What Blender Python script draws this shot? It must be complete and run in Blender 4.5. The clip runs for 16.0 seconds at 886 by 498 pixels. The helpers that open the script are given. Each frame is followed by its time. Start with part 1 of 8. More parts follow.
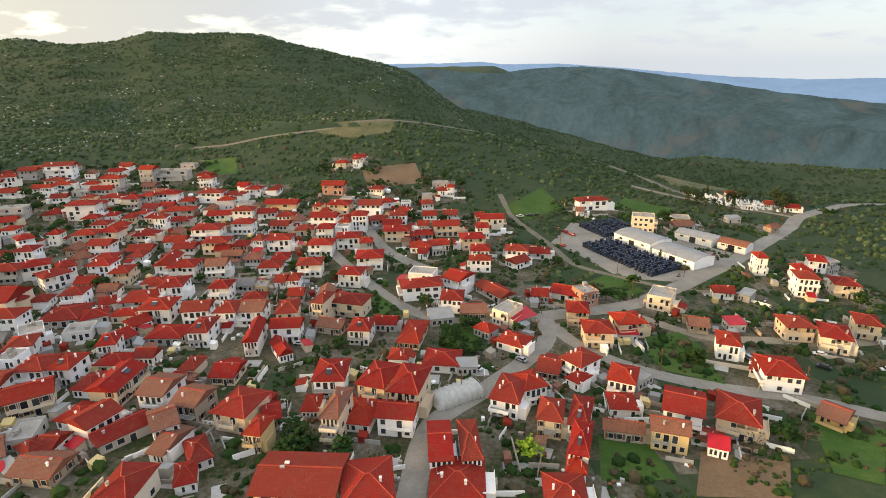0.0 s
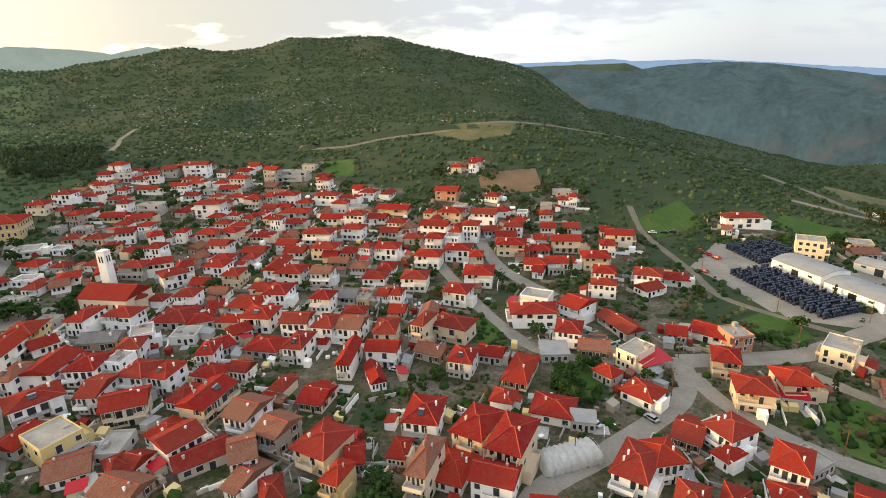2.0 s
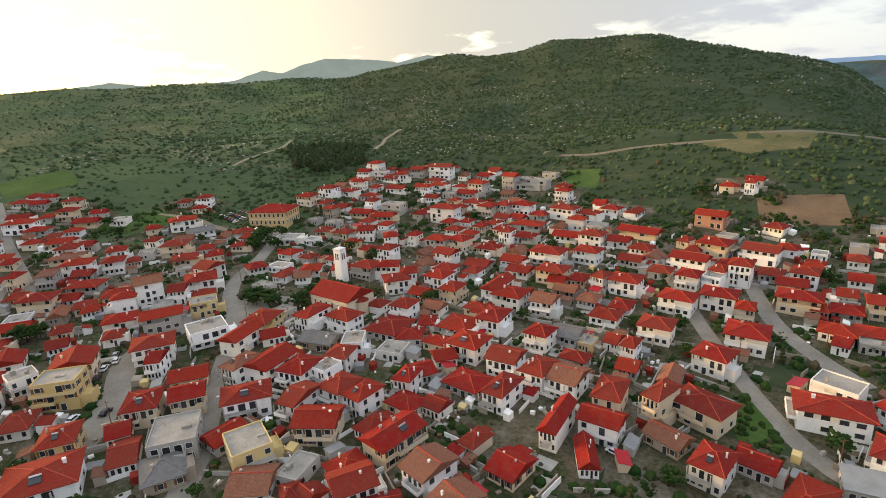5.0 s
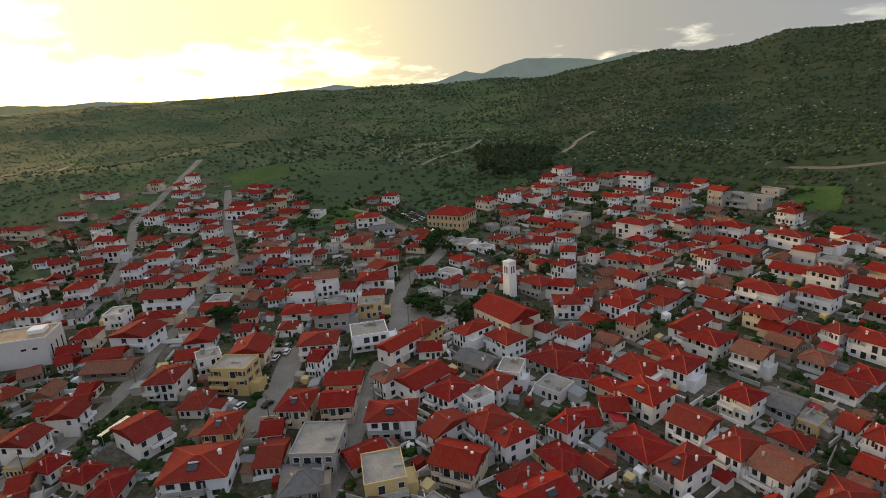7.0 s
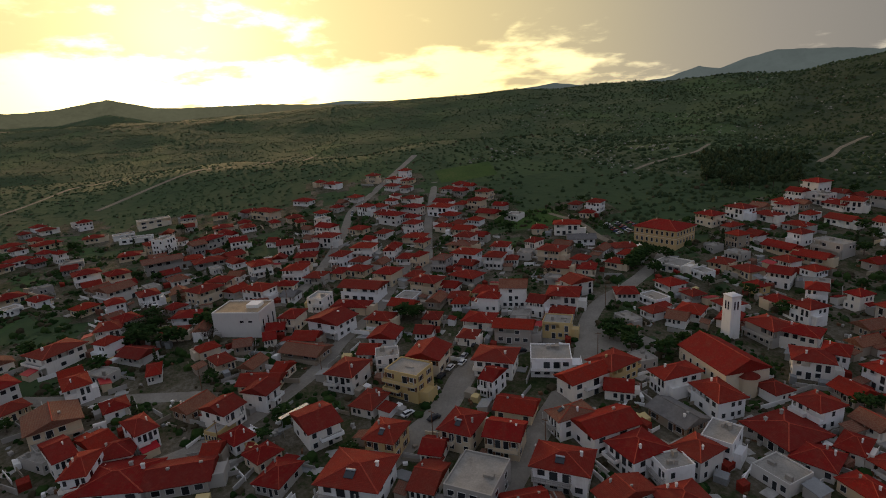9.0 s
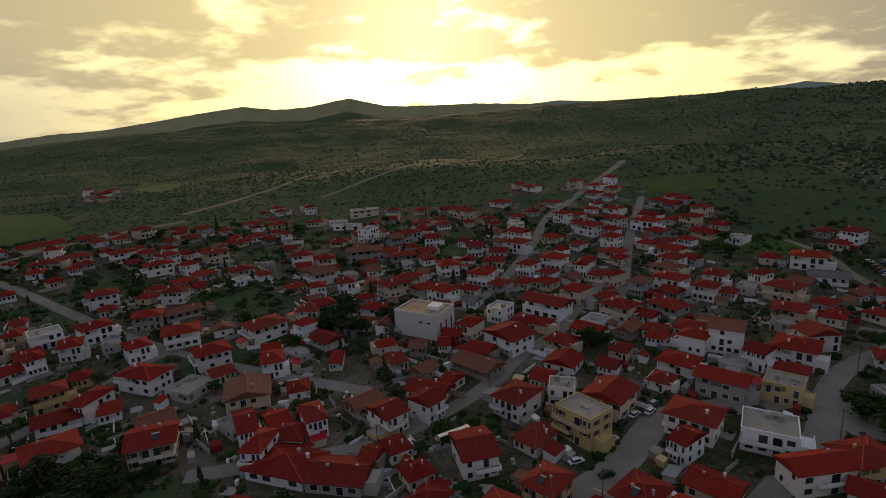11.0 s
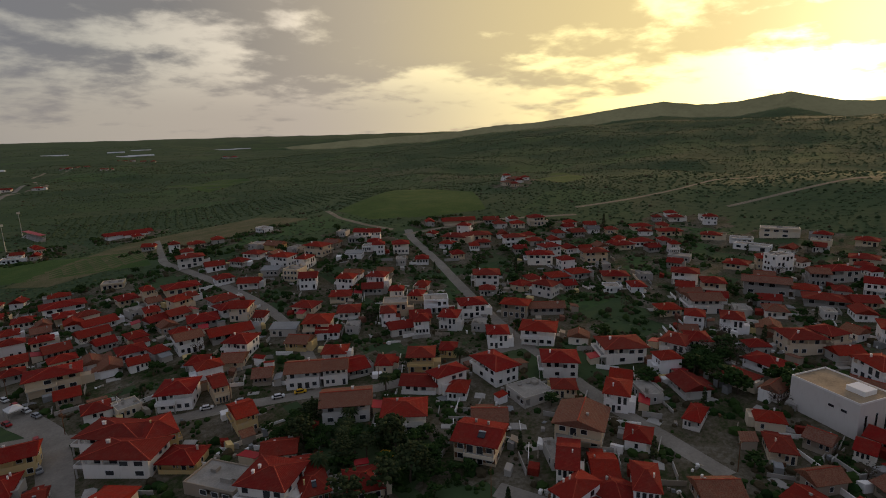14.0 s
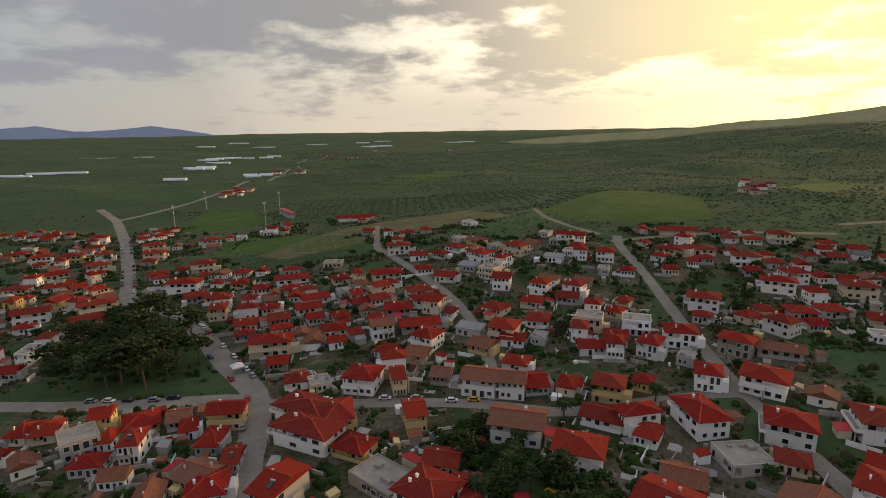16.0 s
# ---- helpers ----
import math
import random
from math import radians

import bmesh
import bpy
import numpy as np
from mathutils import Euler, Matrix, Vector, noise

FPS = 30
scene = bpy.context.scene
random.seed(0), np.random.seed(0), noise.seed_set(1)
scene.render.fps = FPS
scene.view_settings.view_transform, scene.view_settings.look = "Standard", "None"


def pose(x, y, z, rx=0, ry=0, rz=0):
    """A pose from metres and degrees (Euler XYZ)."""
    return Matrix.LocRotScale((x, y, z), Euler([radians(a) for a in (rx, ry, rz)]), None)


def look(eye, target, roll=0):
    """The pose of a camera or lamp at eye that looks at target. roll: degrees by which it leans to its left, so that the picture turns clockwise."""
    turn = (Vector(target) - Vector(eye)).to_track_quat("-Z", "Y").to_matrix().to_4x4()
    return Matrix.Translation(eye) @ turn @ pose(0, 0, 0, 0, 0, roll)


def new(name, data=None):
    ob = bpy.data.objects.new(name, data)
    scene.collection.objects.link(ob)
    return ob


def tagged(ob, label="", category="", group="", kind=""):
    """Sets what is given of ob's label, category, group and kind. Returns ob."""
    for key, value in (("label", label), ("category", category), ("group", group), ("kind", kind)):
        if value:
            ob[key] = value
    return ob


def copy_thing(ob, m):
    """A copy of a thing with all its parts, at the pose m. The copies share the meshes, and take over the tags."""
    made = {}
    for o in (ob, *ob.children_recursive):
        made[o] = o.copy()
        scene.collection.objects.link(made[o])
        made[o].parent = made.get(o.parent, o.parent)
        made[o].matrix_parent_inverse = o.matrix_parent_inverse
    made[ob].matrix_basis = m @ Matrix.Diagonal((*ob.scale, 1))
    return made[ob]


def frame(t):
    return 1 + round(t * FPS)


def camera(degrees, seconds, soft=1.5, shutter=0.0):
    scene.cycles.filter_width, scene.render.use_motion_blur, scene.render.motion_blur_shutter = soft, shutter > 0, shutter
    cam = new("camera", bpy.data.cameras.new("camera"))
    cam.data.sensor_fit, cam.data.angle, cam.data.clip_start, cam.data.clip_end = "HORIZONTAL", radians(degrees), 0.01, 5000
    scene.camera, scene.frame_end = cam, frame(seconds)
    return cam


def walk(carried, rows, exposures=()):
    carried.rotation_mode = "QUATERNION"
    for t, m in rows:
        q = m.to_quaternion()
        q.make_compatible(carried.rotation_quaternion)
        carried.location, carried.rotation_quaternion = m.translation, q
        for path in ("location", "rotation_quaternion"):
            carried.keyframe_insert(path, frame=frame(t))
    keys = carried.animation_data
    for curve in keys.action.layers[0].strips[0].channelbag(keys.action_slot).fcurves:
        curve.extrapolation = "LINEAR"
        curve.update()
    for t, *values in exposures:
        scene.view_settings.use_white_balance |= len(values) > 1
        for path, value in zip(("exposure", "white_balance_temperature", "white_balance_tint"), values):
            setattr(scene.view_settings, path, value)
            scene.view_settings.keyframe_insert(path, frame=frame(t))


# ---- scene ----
cam = camera(78.28, 16.0, soft=1.0)
# the drone's path: seconds, eye x y z, heading, pitch, roll (degrees)
PATH = [
    (0.0, -0.00, -0.00, 90.77, 0.00, -18.66, -1.01),
    (0.5, -0.01, 6.32, 90.68, 2.10, -18.66, -1.15),
    (1.0, -0.12, 12.40, 90.41, 5.15, -18.58, -1.40),
    (1.5, -0.11, 18.48, 90.29, 8.90, -18.49, -1.79),
    (2.0, -0.28, 24.37, 90.11, 12.87, -18.35, -2.17),
    (2.5, -0.84, 30.17, 89.94, 16.49, -18.21, -2.49),
    (3.0, -1.99, 35.64, 89.73, 21.07, -18.01, -2.78),
    (3.5, -3.63, 41.05, 89.41, 26.10, -17.74, -3.02),
    (4.0, -5.48, 46.56, 88.87, 30.45, -17.45, -3.31),
    (4.2, -6.26, 48.59, 88.82, 31.85, -17.38, -3.34),
    (6.3, -17.25, 67.92, 89.58, 51.53, -16.18, -3.47),
    (6.5, -18.34, 69.60, 89.62, 53.27, -16.13, -3.61),
    (7.0, -21.33, 73.28, 89.50, 58.71, -15.81, -3.78),
    (7.5, -24.50, 76.50, 89.48, 64.02, -15.49, -3.90),
    (8.0, -28.07, 79.25, 89.59, 69.13, -15.21, -3.86),
    (8.5, -32.01, 81.89, 89.49, 74.76, -14.89, -3.90),
    (9.0, -36.48, 84.16, 89.21, 80.54, -14.54, -3.89),
    (9.2, -38.17, 84.79, 89.17, 82.67, -14.43, -3.88),
    (11.3, -55.15, 88.66, 90.16, 105.30, -13.23, -2.94),
    (11.5, -56.93, 88.72, 90.24, 107.82, -13.16, -2.93),
    (12.0, -61.51, 87.99, 90.12, 114.59, -12.87, -2.62),
    (12.5, -66.06, 86.87, 90.13, 121.79, -12.64, -2.33),
    (13.0, -70.29, 85.65, 90.35, 129.00, -12.45, -2.07),
    (13.5, -74.41, 84.18, 90.47, 135.93, -12.32, -1.81),
    (14.0, -78.21, 82.11, 90.53, 142.44, -12.22, -1.55),
    (14.5, -81.82, 79.88, 90.74, 148.88, -12.16, -1.27),
    (15.0, -85.23, 77.52, 90.90, 155.03, -12.16, -1.08),
    (15.5, -88.44, 74.92, 91.14, 160.83, -12.21, -0.94),
    (16.0, -91.42, 71.67, 91.37, 164.95, -12.29, -0.86),
]
# stops and white balance along the flight: the drone's camera darkens towards the low sun
EXPOSURE = [(0.0, 1.42, 6800, 8), (3.5, 1.47, 6850, 8), (6.3, 0.78, 6750, 10), (7.0, 0.43, 6500, 10), (9.0, -0.47, 6400, 14), (11.5, -0.85, 6200, 16), (12.5, -0.92, 6200, 16), (13.5, -0.82, 6300, 16), (14.5, -0.45, 6600, 15), (16.0, 0.15, 6850, 14)]
walk(cam, [(t, pose(x, y, z, 90 + p, 0, h) @ pose(0, 0, 0, 0, 0, r)) for t, x, y, z, h, p, r in PATH], EXPOSURE)

# ---- sky, sun ----
SUN_AZ, SUN_EL = 103.0, 8.0          # degrees counter-clockwise from north (+y), height over the horizon
SUN_DIR = Vector((-math.sin(radians(SUN_AZ)) * math.cos(radians(SUN_EL)), math.cos(radians(SUN_AZ)) * math.cos(radians(SUN_EL)), math.sin(radians(SUN_EL))))


class Nodes:
    """Short hand for node trees."""

    def __init__(self, tree):
        self.tree = tree
        tree.nodes.clear()

    def add(self, kind, ins=None, **props):
        n = self.tree.nodes.new(kind)
        if "operation" in props:
            n.operation = props["operation"]
        if "use_clamp" in props:
            n.use_clamp = props["use_clamp"]
        if "data_type" in props:
            n.data_type, n.blend_type = props["data_type"], props["blend_type"]
        if "bands_direction" in props:
            n.bands_direction = props["bands_direction"]
        for k, v in (ins or {}).items():
            if isinstance(v, bpy.types.NodeSocket):
                self.tree.links.new(v, n.inputs[k])
            else:
                n.inputs[k].default_value = v
        return n

    def math(self, op, a, b=0.0, clamp=False):
        return self.add("ShaderNodeMath", {0: a, 1: b}, operation=op, use_clamp=clamp).outputs[0]

    def mix(self, f, a, b, blend="MIX"):
        n = self.add("ShaderNodeMix", data_type="RGBA", blend_type=blend)
        for i, v in ((0, f), (6, a), (7, b)):
            if isinstance(v, bpy.types.NodeSocket):
                self.tree.links.new(v, n.inputs[i])
            else:
                n.inputs[i].default_value = v if i == 0 else (*v, 1)[:4]
        return n.outputs[2]

    def ramp(self, f, stops, interp="LINEAR"):
        n = self.add("ShaderNodeValToRGB", {0: f})
        n.color_ramp.interpolation = interp
        while len(n.color_ramp.elements) < len(stops):
            n.color_ramp.elements.new(0.5)
        for e, (p, c) in zip(n.color_ramp.elements, stops):
            e.position = p
            e.color = (*c, 1) if len(c) == 3 else c
        return n.outputs[0]

    def noise(self, vec, scale, detail=4.0, rough=0.55, dist=0.0):
        return self.add("ShaderNodeTexNoise", {"Vector": vec, "Scale": scale, "Detail": detail, "Roughness": rough, "Distortion": dist}).outputs[0]


world = bpy.data.worlds.new("sky")
scene.world = world
world.use_nodes = True
w = Nodes(world.node_tree)
way = w.add("ShaderNodeTexCoord").outputs["Generated"]
sky_node = w.add("ShaderNodeTexSky")
sky_node.sky_type, sky_node.sun_disc, sky_node.sun_elevation, sky_node.sun_rotation = "NISHITA", False, radians(SUN_EL), radians(-SUN_AZ)
sky = sky_node.outputs[0]
sep = w.add("ShaderNodeSeparateXYZ", {0: way})
height = w.math("MAXIMUM", sep.outputs[2], 0.0)
toward = w.add("ShaderNodeVectorMath", {0: way, 1: SUN_DIR}, operation="DOT_PRODUCT").outputs["Value"]
near_sun = w.math("MAXIMUM", toward, 0.0)
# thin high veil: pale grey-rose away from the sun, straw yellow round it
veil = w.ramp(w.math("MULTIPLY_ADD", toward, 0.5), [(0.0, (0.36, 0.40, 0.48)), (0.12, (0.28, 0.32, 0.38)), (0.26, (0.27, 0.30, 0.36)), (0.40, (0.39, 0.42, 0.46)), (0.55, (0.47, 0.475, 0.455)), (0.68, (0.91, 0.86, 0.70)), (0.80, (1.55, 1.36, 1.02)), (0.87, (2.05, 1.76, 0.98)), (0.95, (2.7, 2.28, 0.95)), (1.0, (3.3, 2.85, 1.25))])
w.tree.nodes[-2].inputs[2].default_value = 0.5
# the sky's own plane of clouds, flattened towards the horizon
flat = w.math("ADD", height, 0.22)
cx = w.math("DIVIDE", sep.outputs[0], flat)
cy = w.math("DIVIDE", sep.outputs[1], flat)
plane = w.add("ShaderNodeCombineXYZ", {0: cx, 1: cy, 2: 0.0}).outputs[0]
big = w.noise(plane, 0.85, 5.0, 0.5, 0.2)
small = w.noise(plane, 2.9, 7.0, 0.58, 0.1)
cover = w.math("MULTIPLY_ADD", small, 0.65)
w.tree.nodes[-1].inputs[2].default_value = -0.12
cover = w.math("ADD", cover, w.math("MULTIPLY", big, 0.58))
cover = w.math("ADD", cover, w.math("MULTIPLY", height, 0.62))
# a heavy bank north-west of the sun and one in the south, thinner cloud round the sun
def bank(az, el, power, amount):
    d = Vector((-math.sin(radians(az)) * math.cos(radians(el)), math.cos(radians(az)) * math.cos(radians(el)), math.sin(radians(el))))
    near_bank = w.math("MAXIMUM", w.add("ShaderNodeVectorMath", {0: way, 1: d}, operation="DOT_PRODUCT").outputs["Value"], 0.0)
    return w.math("MULTIPLY", w.math("POWER", near_bank, power), amount)


for az, el, power, amount in ((46, 15, 9.0, 0.26), (165, 20, 10.0, 0.06), (135, 18, 30.0, 0.10), (SUN_AZ, 9, 60.0, 0.05), (0, 22, 10.0, 0.07)):
    cover = w.math("ADD", cover, bank(az, el, power, amount))
cover = w.math("ADD", cover, w.math("MULTIPLY", w.ramp(height, [(0.03, (1, 1, 1)), (0.11, (0, 0, 0))], "EASE"), -0.09))
cover = w.ramp(cover, [(0.48, (0, 0, 0)), (0.64, (1, 1, 1))], "EASE")
cloud = w.ramp(near_sun, [(0.0, (0.265, 0.285, 0.33)), (0.45, (0.225, 0.232, 0.238)), (0.7, (0.60, 0.52, 0.38)), (0.9, (1.0, 0.80, 0.40)), (1.0, (1.3, 1.02, 0.42))])
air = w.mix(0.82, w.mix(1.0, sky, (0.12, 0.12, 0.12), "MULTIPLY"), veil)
glow = w.math("POWER", near_sun, 90.0)
air = w.mix(1.0, air, w.mix(glow, (0, 0, 0), (3.0, 2.8, 2.0)), "ADD")
# the heavy bank is thicker and greyer; haze over the sea in the south-west
cloud = w.mix(w.math("MINIMUM", bank(44, 12, 10.0, 0.75), 0.75), cloud, (0.21, 0.20, 0.185))
clouds = w.mix(1.0, cloud, w.mix(w.math("POWER", near_sun, 140.0), (0, 0, 0), (0.5, 0.4, 0.15)), "ADD")
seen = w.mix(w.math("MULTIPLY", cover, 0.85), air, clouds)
sea_haze = w.math("MULTIPLY", w.math("MULTIPLY", bank(158, 2, 8.0, 1.0), w.ramp(height, [(0.03, (1, 1, 1)), (0.14, (0, 0, 0))], "EASE")), 0.75)
seen = w.mix(sea_haze, seen, (0.56, 0.50, 0.42))
# open blue overhead
seen = w.mix(w.ramp(height, [(0.26, (0, 0, 0)), (0.5, (0.9, 0.9, 0.9))]), seen, (0.40, 0.445, 0.54))
w.add("ShaderNodeOutputWorld", {0: w.add("ShaderNodeBackground", {"Color": seen, "Strength": 1.0}).outputs[0]})

sun = new("sun", bpy.data.lights.new("sun", "SUN"))
sun.data.energy, sun.data.angle, sun.data.color = 2.1, radians(8), (1.0, 0.62, 0.30)
sun.matrix_world = look(SUN_DIR * 100, (0, 0, 0))

# ---- materials ----


def material(name, build, rough=0.85, metal=0.0, spec=0.3):
    m = bpy.data.materials.new(name)
    m.use_nodes = True
    n = Nodes(m.node_tree)
    got = build(n)
    col, bump = got if isinstance(got, tuple) else (got, None)
    ins = {"Base Color": col, "Roughness": rough, "Metallic": metal, "Specular IOR Level": spec}
    if bump is not None:
        ins["Normal"] = bump
    b = n.add("ShaderNodeBsdfPrincipled", ins)
    n.add("ShaderNodeOutputMaterial", {0: b.outputs[0]})
    return m


def bumped(n, h, strength, dist):
    return n.add("ShaderNodeBump", {"Height": h, "Strength": strength, "Distance": dist}).outputs[0]


def plain(name, colour, rough=0.7, metal=0.0, vary=0.25, scale=0.6):
    """A painted or bare surface with stains at two scales."""
    def build(n):
        at = n.add("ShaderNodeNewGeometry").outputs["Position"]
        f = n.math("ADD", n.math("MULTIPLY", n.noise(at, scale), 0.6), n.math("MULTIPLY", n.noise(at, scale * 9), 0.4))
        dark = tuple(c * (1 - vary) for c in colour)
        light = tuple(min(1.0, c * (1 + vary * 0.6)) for c in colour)
        return n.ramp(f, [(0.3, dark), (0.7, light)])
    return material(name, build, rough, metal)


def wall_paint(name, colours):
    """Rendered masonry: a tone for each house, streaks and damp stains."""
    def build(n):
        at = n.add("ShaderNodeNewGeometry").outputs["Position"]
        own = n.add("ShaderNodeObjectInfo").outputs["Random"]
        tone = n.ramp(own, [(i / max(1, len(colours) - 1), c) for i, c in enumerate(colours)])
        streak = n.noise(n.add("ShaderNodeVectorMath", {0: at, 1: (1.6, 1.6, 0.22)}, operation="MULTIPLY").outputs[0], 1.0, 5.0)
        stain = n.noise(at, 0.35, 5.0)
        c = n.mix(n.ramp(streak, [(0.54, (0, 0, 0)), (0.85, (0.3, 0.3, 0.3))]), tone, (0.40, 0.37, 0.33))
        c = n.mix(n.ramp(stain, [(0.56, (0, 0, 0)), (0.8, (0.4, 0.4, 0.4))]), c, (0.45, 0.42, 0.37))
        return c, bumped(n, n.noise(at, 6.0), 0.3, 0.03)
    return material(name, build, 0.88)


def roof_tiles(name, colours, moss):
    """Clay tiles: courses down the slope, sun-bleached and weathered patches."""
    def build(n):
        at = n.add("ShaderNodeTexCoord").outputs["Object"]
        geo = n.add("ShaderNodeNewGeometry")
        own = n.add("ShaderNodeObjectInfo").outputs["Random"]
        tone = n.ramp(own, [(i / max(1, len(colours) - 1), c) for i, c in enumerate(colours)])
        isle = n.add("ShaderNodeNewGeometry").outputs["Random Per Island"]
        tone = n.mix(n.math("MULTIPLY", isle, 0.25), tone, (0.24, 0.035, 0.02))
        patch = n.noise(geo.outputs["Position"], 0.45, 5.0, 0.65)
        fine = n.noise(geo.outputs["Position"], 3.2, 3.0)
        c = n.mix(n.ramp(patch, [(0.44, (0, 0, 0)), (0.72, (moss, moss, moss))]), tone, (0.19, 0.085, 0.055))
        c = n.mix(n.ramp(fine, [(0.35, (0.55, 0.55, 0.55)), (0.6, (0, 0, 0))]), c, (0.17, 0.024, 0.012))
        c = n.mix(n.ramp(n.noise(geo.outputs["Position"], 1.1, 4.0), [(0.56, (0, 0, 0)), (0.8, (0.3, 0.3, 0.3))]), c, (0.50, 0.11, 0.05))
        wave = n.add("ShaderNodeTexWave", {"Vector": at, "Scale": 3.0, "Distortion": 0.6}, bands_direction="Z").outputs["Fac"]
        wave2 = n.add("ShaderNodeTexWave", {"Vector": at, "Scale": 1.6, "Distortion": 0.3}, bands_direction="DIAGONAL").outputs["Fac"]
        c = n.mix(n.math("MULTIPLY", wave, 0.25), c, (0.10, 0.012, 0.012))
        return c, bumped(n, n.math("ADD", wave, wave2), 0.5, 0.06)
    return material(name, build, 0.92, 0.0, 0.06)


def ground_mix(name, scale, stops, rough=0.95, bump=0.4):
    def build(n):
        at = n.add("ShaderNodeNewGeometry").outputs["Position"]
        f = n.math("ADD", n.math("MULTIPLY", n.noise(at, scale, 8.0, 0.62), 0.58), n.math("MULTIPLY", n.noise(at, scale * 11, 6.0, 0.68), 0.42))
        return n.ramp(f, stops), bumped(n, n.noise(at, scale * 14, 4.0), bump, 0.5)
    return material(name, build, rough, 0.0, 0.15)


WALLS = {
    "w": wall_paint("white_render", [(0.90, 0.90, 0.89), (0.78, 0.77, 0.75), (0.85, 0.79, 0.69), (0.91, 0.90, 0.89), (0.62, 0.59, 0.54), (0.88, 0.87, 0.85), (0.89, 0.86, 0.80)]),
    "c": wall_paint("cream_render", [(0.68, 0.57, 0.40), (0.62, 0.49, 0.33), (0.74, 0.64, 0.50)]),
    "y": wall_paint("ochre_render", [(0.60, 0.44, 0.17), (0.56, 0.40, 0.20), (0.64, 0.50, 0.22)]),
    "g": wall_paint("grey_cement_render", [(0.40, 0.38, 0.35), (0.47, 0.44, 0.39), (0.34, 0.32, 0.29)]),
    "s": wall_paint("rubble_stone", [(0.34, 0.28, 0.21), (0.38, 0.31, 0.24), (0.30, 0.26, 0.20)]),
    "b": wall_paint("bare_brick", [(0.42, 0.19, 0.11), (0.38, 0.20, 0.13), (0.46, 0.24, 0.15)]),
}
ROOFS = {
    "r": roof_tiles("red_clay_tiles", [(0.33, 0.014, 0.014), (0.21, 0.010, 0.012), (0.40, 0.034, 0.016), (0.17, 0.024, 0.020), (0.30, 0.013, 0.014), (0.23, 0.046, 0.030), (0.36, 0.020, 0.014)], 0.42),
    "o": roof_tiles("weathered_clay_tiles", [(0.27, 0.16, 0.10), (0.21, 0.145, 0.10), (0.31, 0.17, 0.10), (0.24, 0.17, 0.125)], 0.6),
    "k": plain("grey_stone_slates", (0.17, 0.16, 0.15), 0.9, 0, 0.35, 0.8),
    "m": plain("red_sheet_metal", (0.42, 0.012, 0.02), 0.45, 0.2, 0.15),
    "f": plain("grey_roof_screed", (0.33, 0.305, 0.265), 0.9, 0, 0.4, 0.25),
    "z": plain("pale_sheet_metal", (0.27, 0.275, 0.27), 0.65, 0.1, 0.25, 0.3),
}
RIDGE = plain("mortared_ridge_tiles", (0.40, 0.060, 0.032), 0.9, 0, 0.35, 1.2)
GLASS = material("dark_window_glass", lambda n: n.mix(n.add("ShaderNodeObjectInfo").outputs["Random"], (0.012, 0.014, 0.018), (0.05, 0.055, 0.06)), 0.15, 0.0, 0.5)
FRAME = plain("white_painted_frame", (0.72, 0.71, 0.69), 0.6, 0, 0.15)
SHUTTER = plain("brown_stained_wood", (0.16, 0.075, 0.035), 0.7, 0, 0.3)
CONCRETE = plain("bare_concrete", (0.43, 0.41, 0.37), 0.92, 0, 0.35, 0.4)
RAIL = plain("grey_iron_railing", (0.30, 0.29, 0.28), 0.5, 0.5)
METAL = plain("galvanised_steel", (0.48, 0.49, 0.50), 0.4, 0.7)
ASPHALT = ground_mix("worn_asphalt", 0.12, [(0.3, (0.17, 0.150, 0.122)), (0.55, (0.265, 0.240, 0.20)), (0.75, (0.36, 0.33, 0.28))], 0.95, 0.15)
PATH_EARTH = ground_mix("grey_brown_earth", 0.15, [(0.3, (0.12, 0.105, 0.075)), (0.6, (0.20, 0.17, 0.12)), (0.8, (0.27, 0.23, 0.17))])
TRACK = ground_mix("earth_track", 0.15, [(0.3, (0.15, 0.125, 0.085)), (0.55, (0.27, 0.225, 0.16)), (0.8, (0.38, 0.33, 0.25))])
LOTS = ground_mix("village_earth_and_concrete", 0.07, [(0.34, (0.018, 0.034, 0.010)), (0.43, (0.040, 0.054, 0.018)), (0.48, (0.080, 0.070, 0.040)), (0.55, (0.125, 0.108, 0.076)), (0.63, (0.19, 0.168, 0.132)), (0.76, (0.30, 0.28, 0.24))])


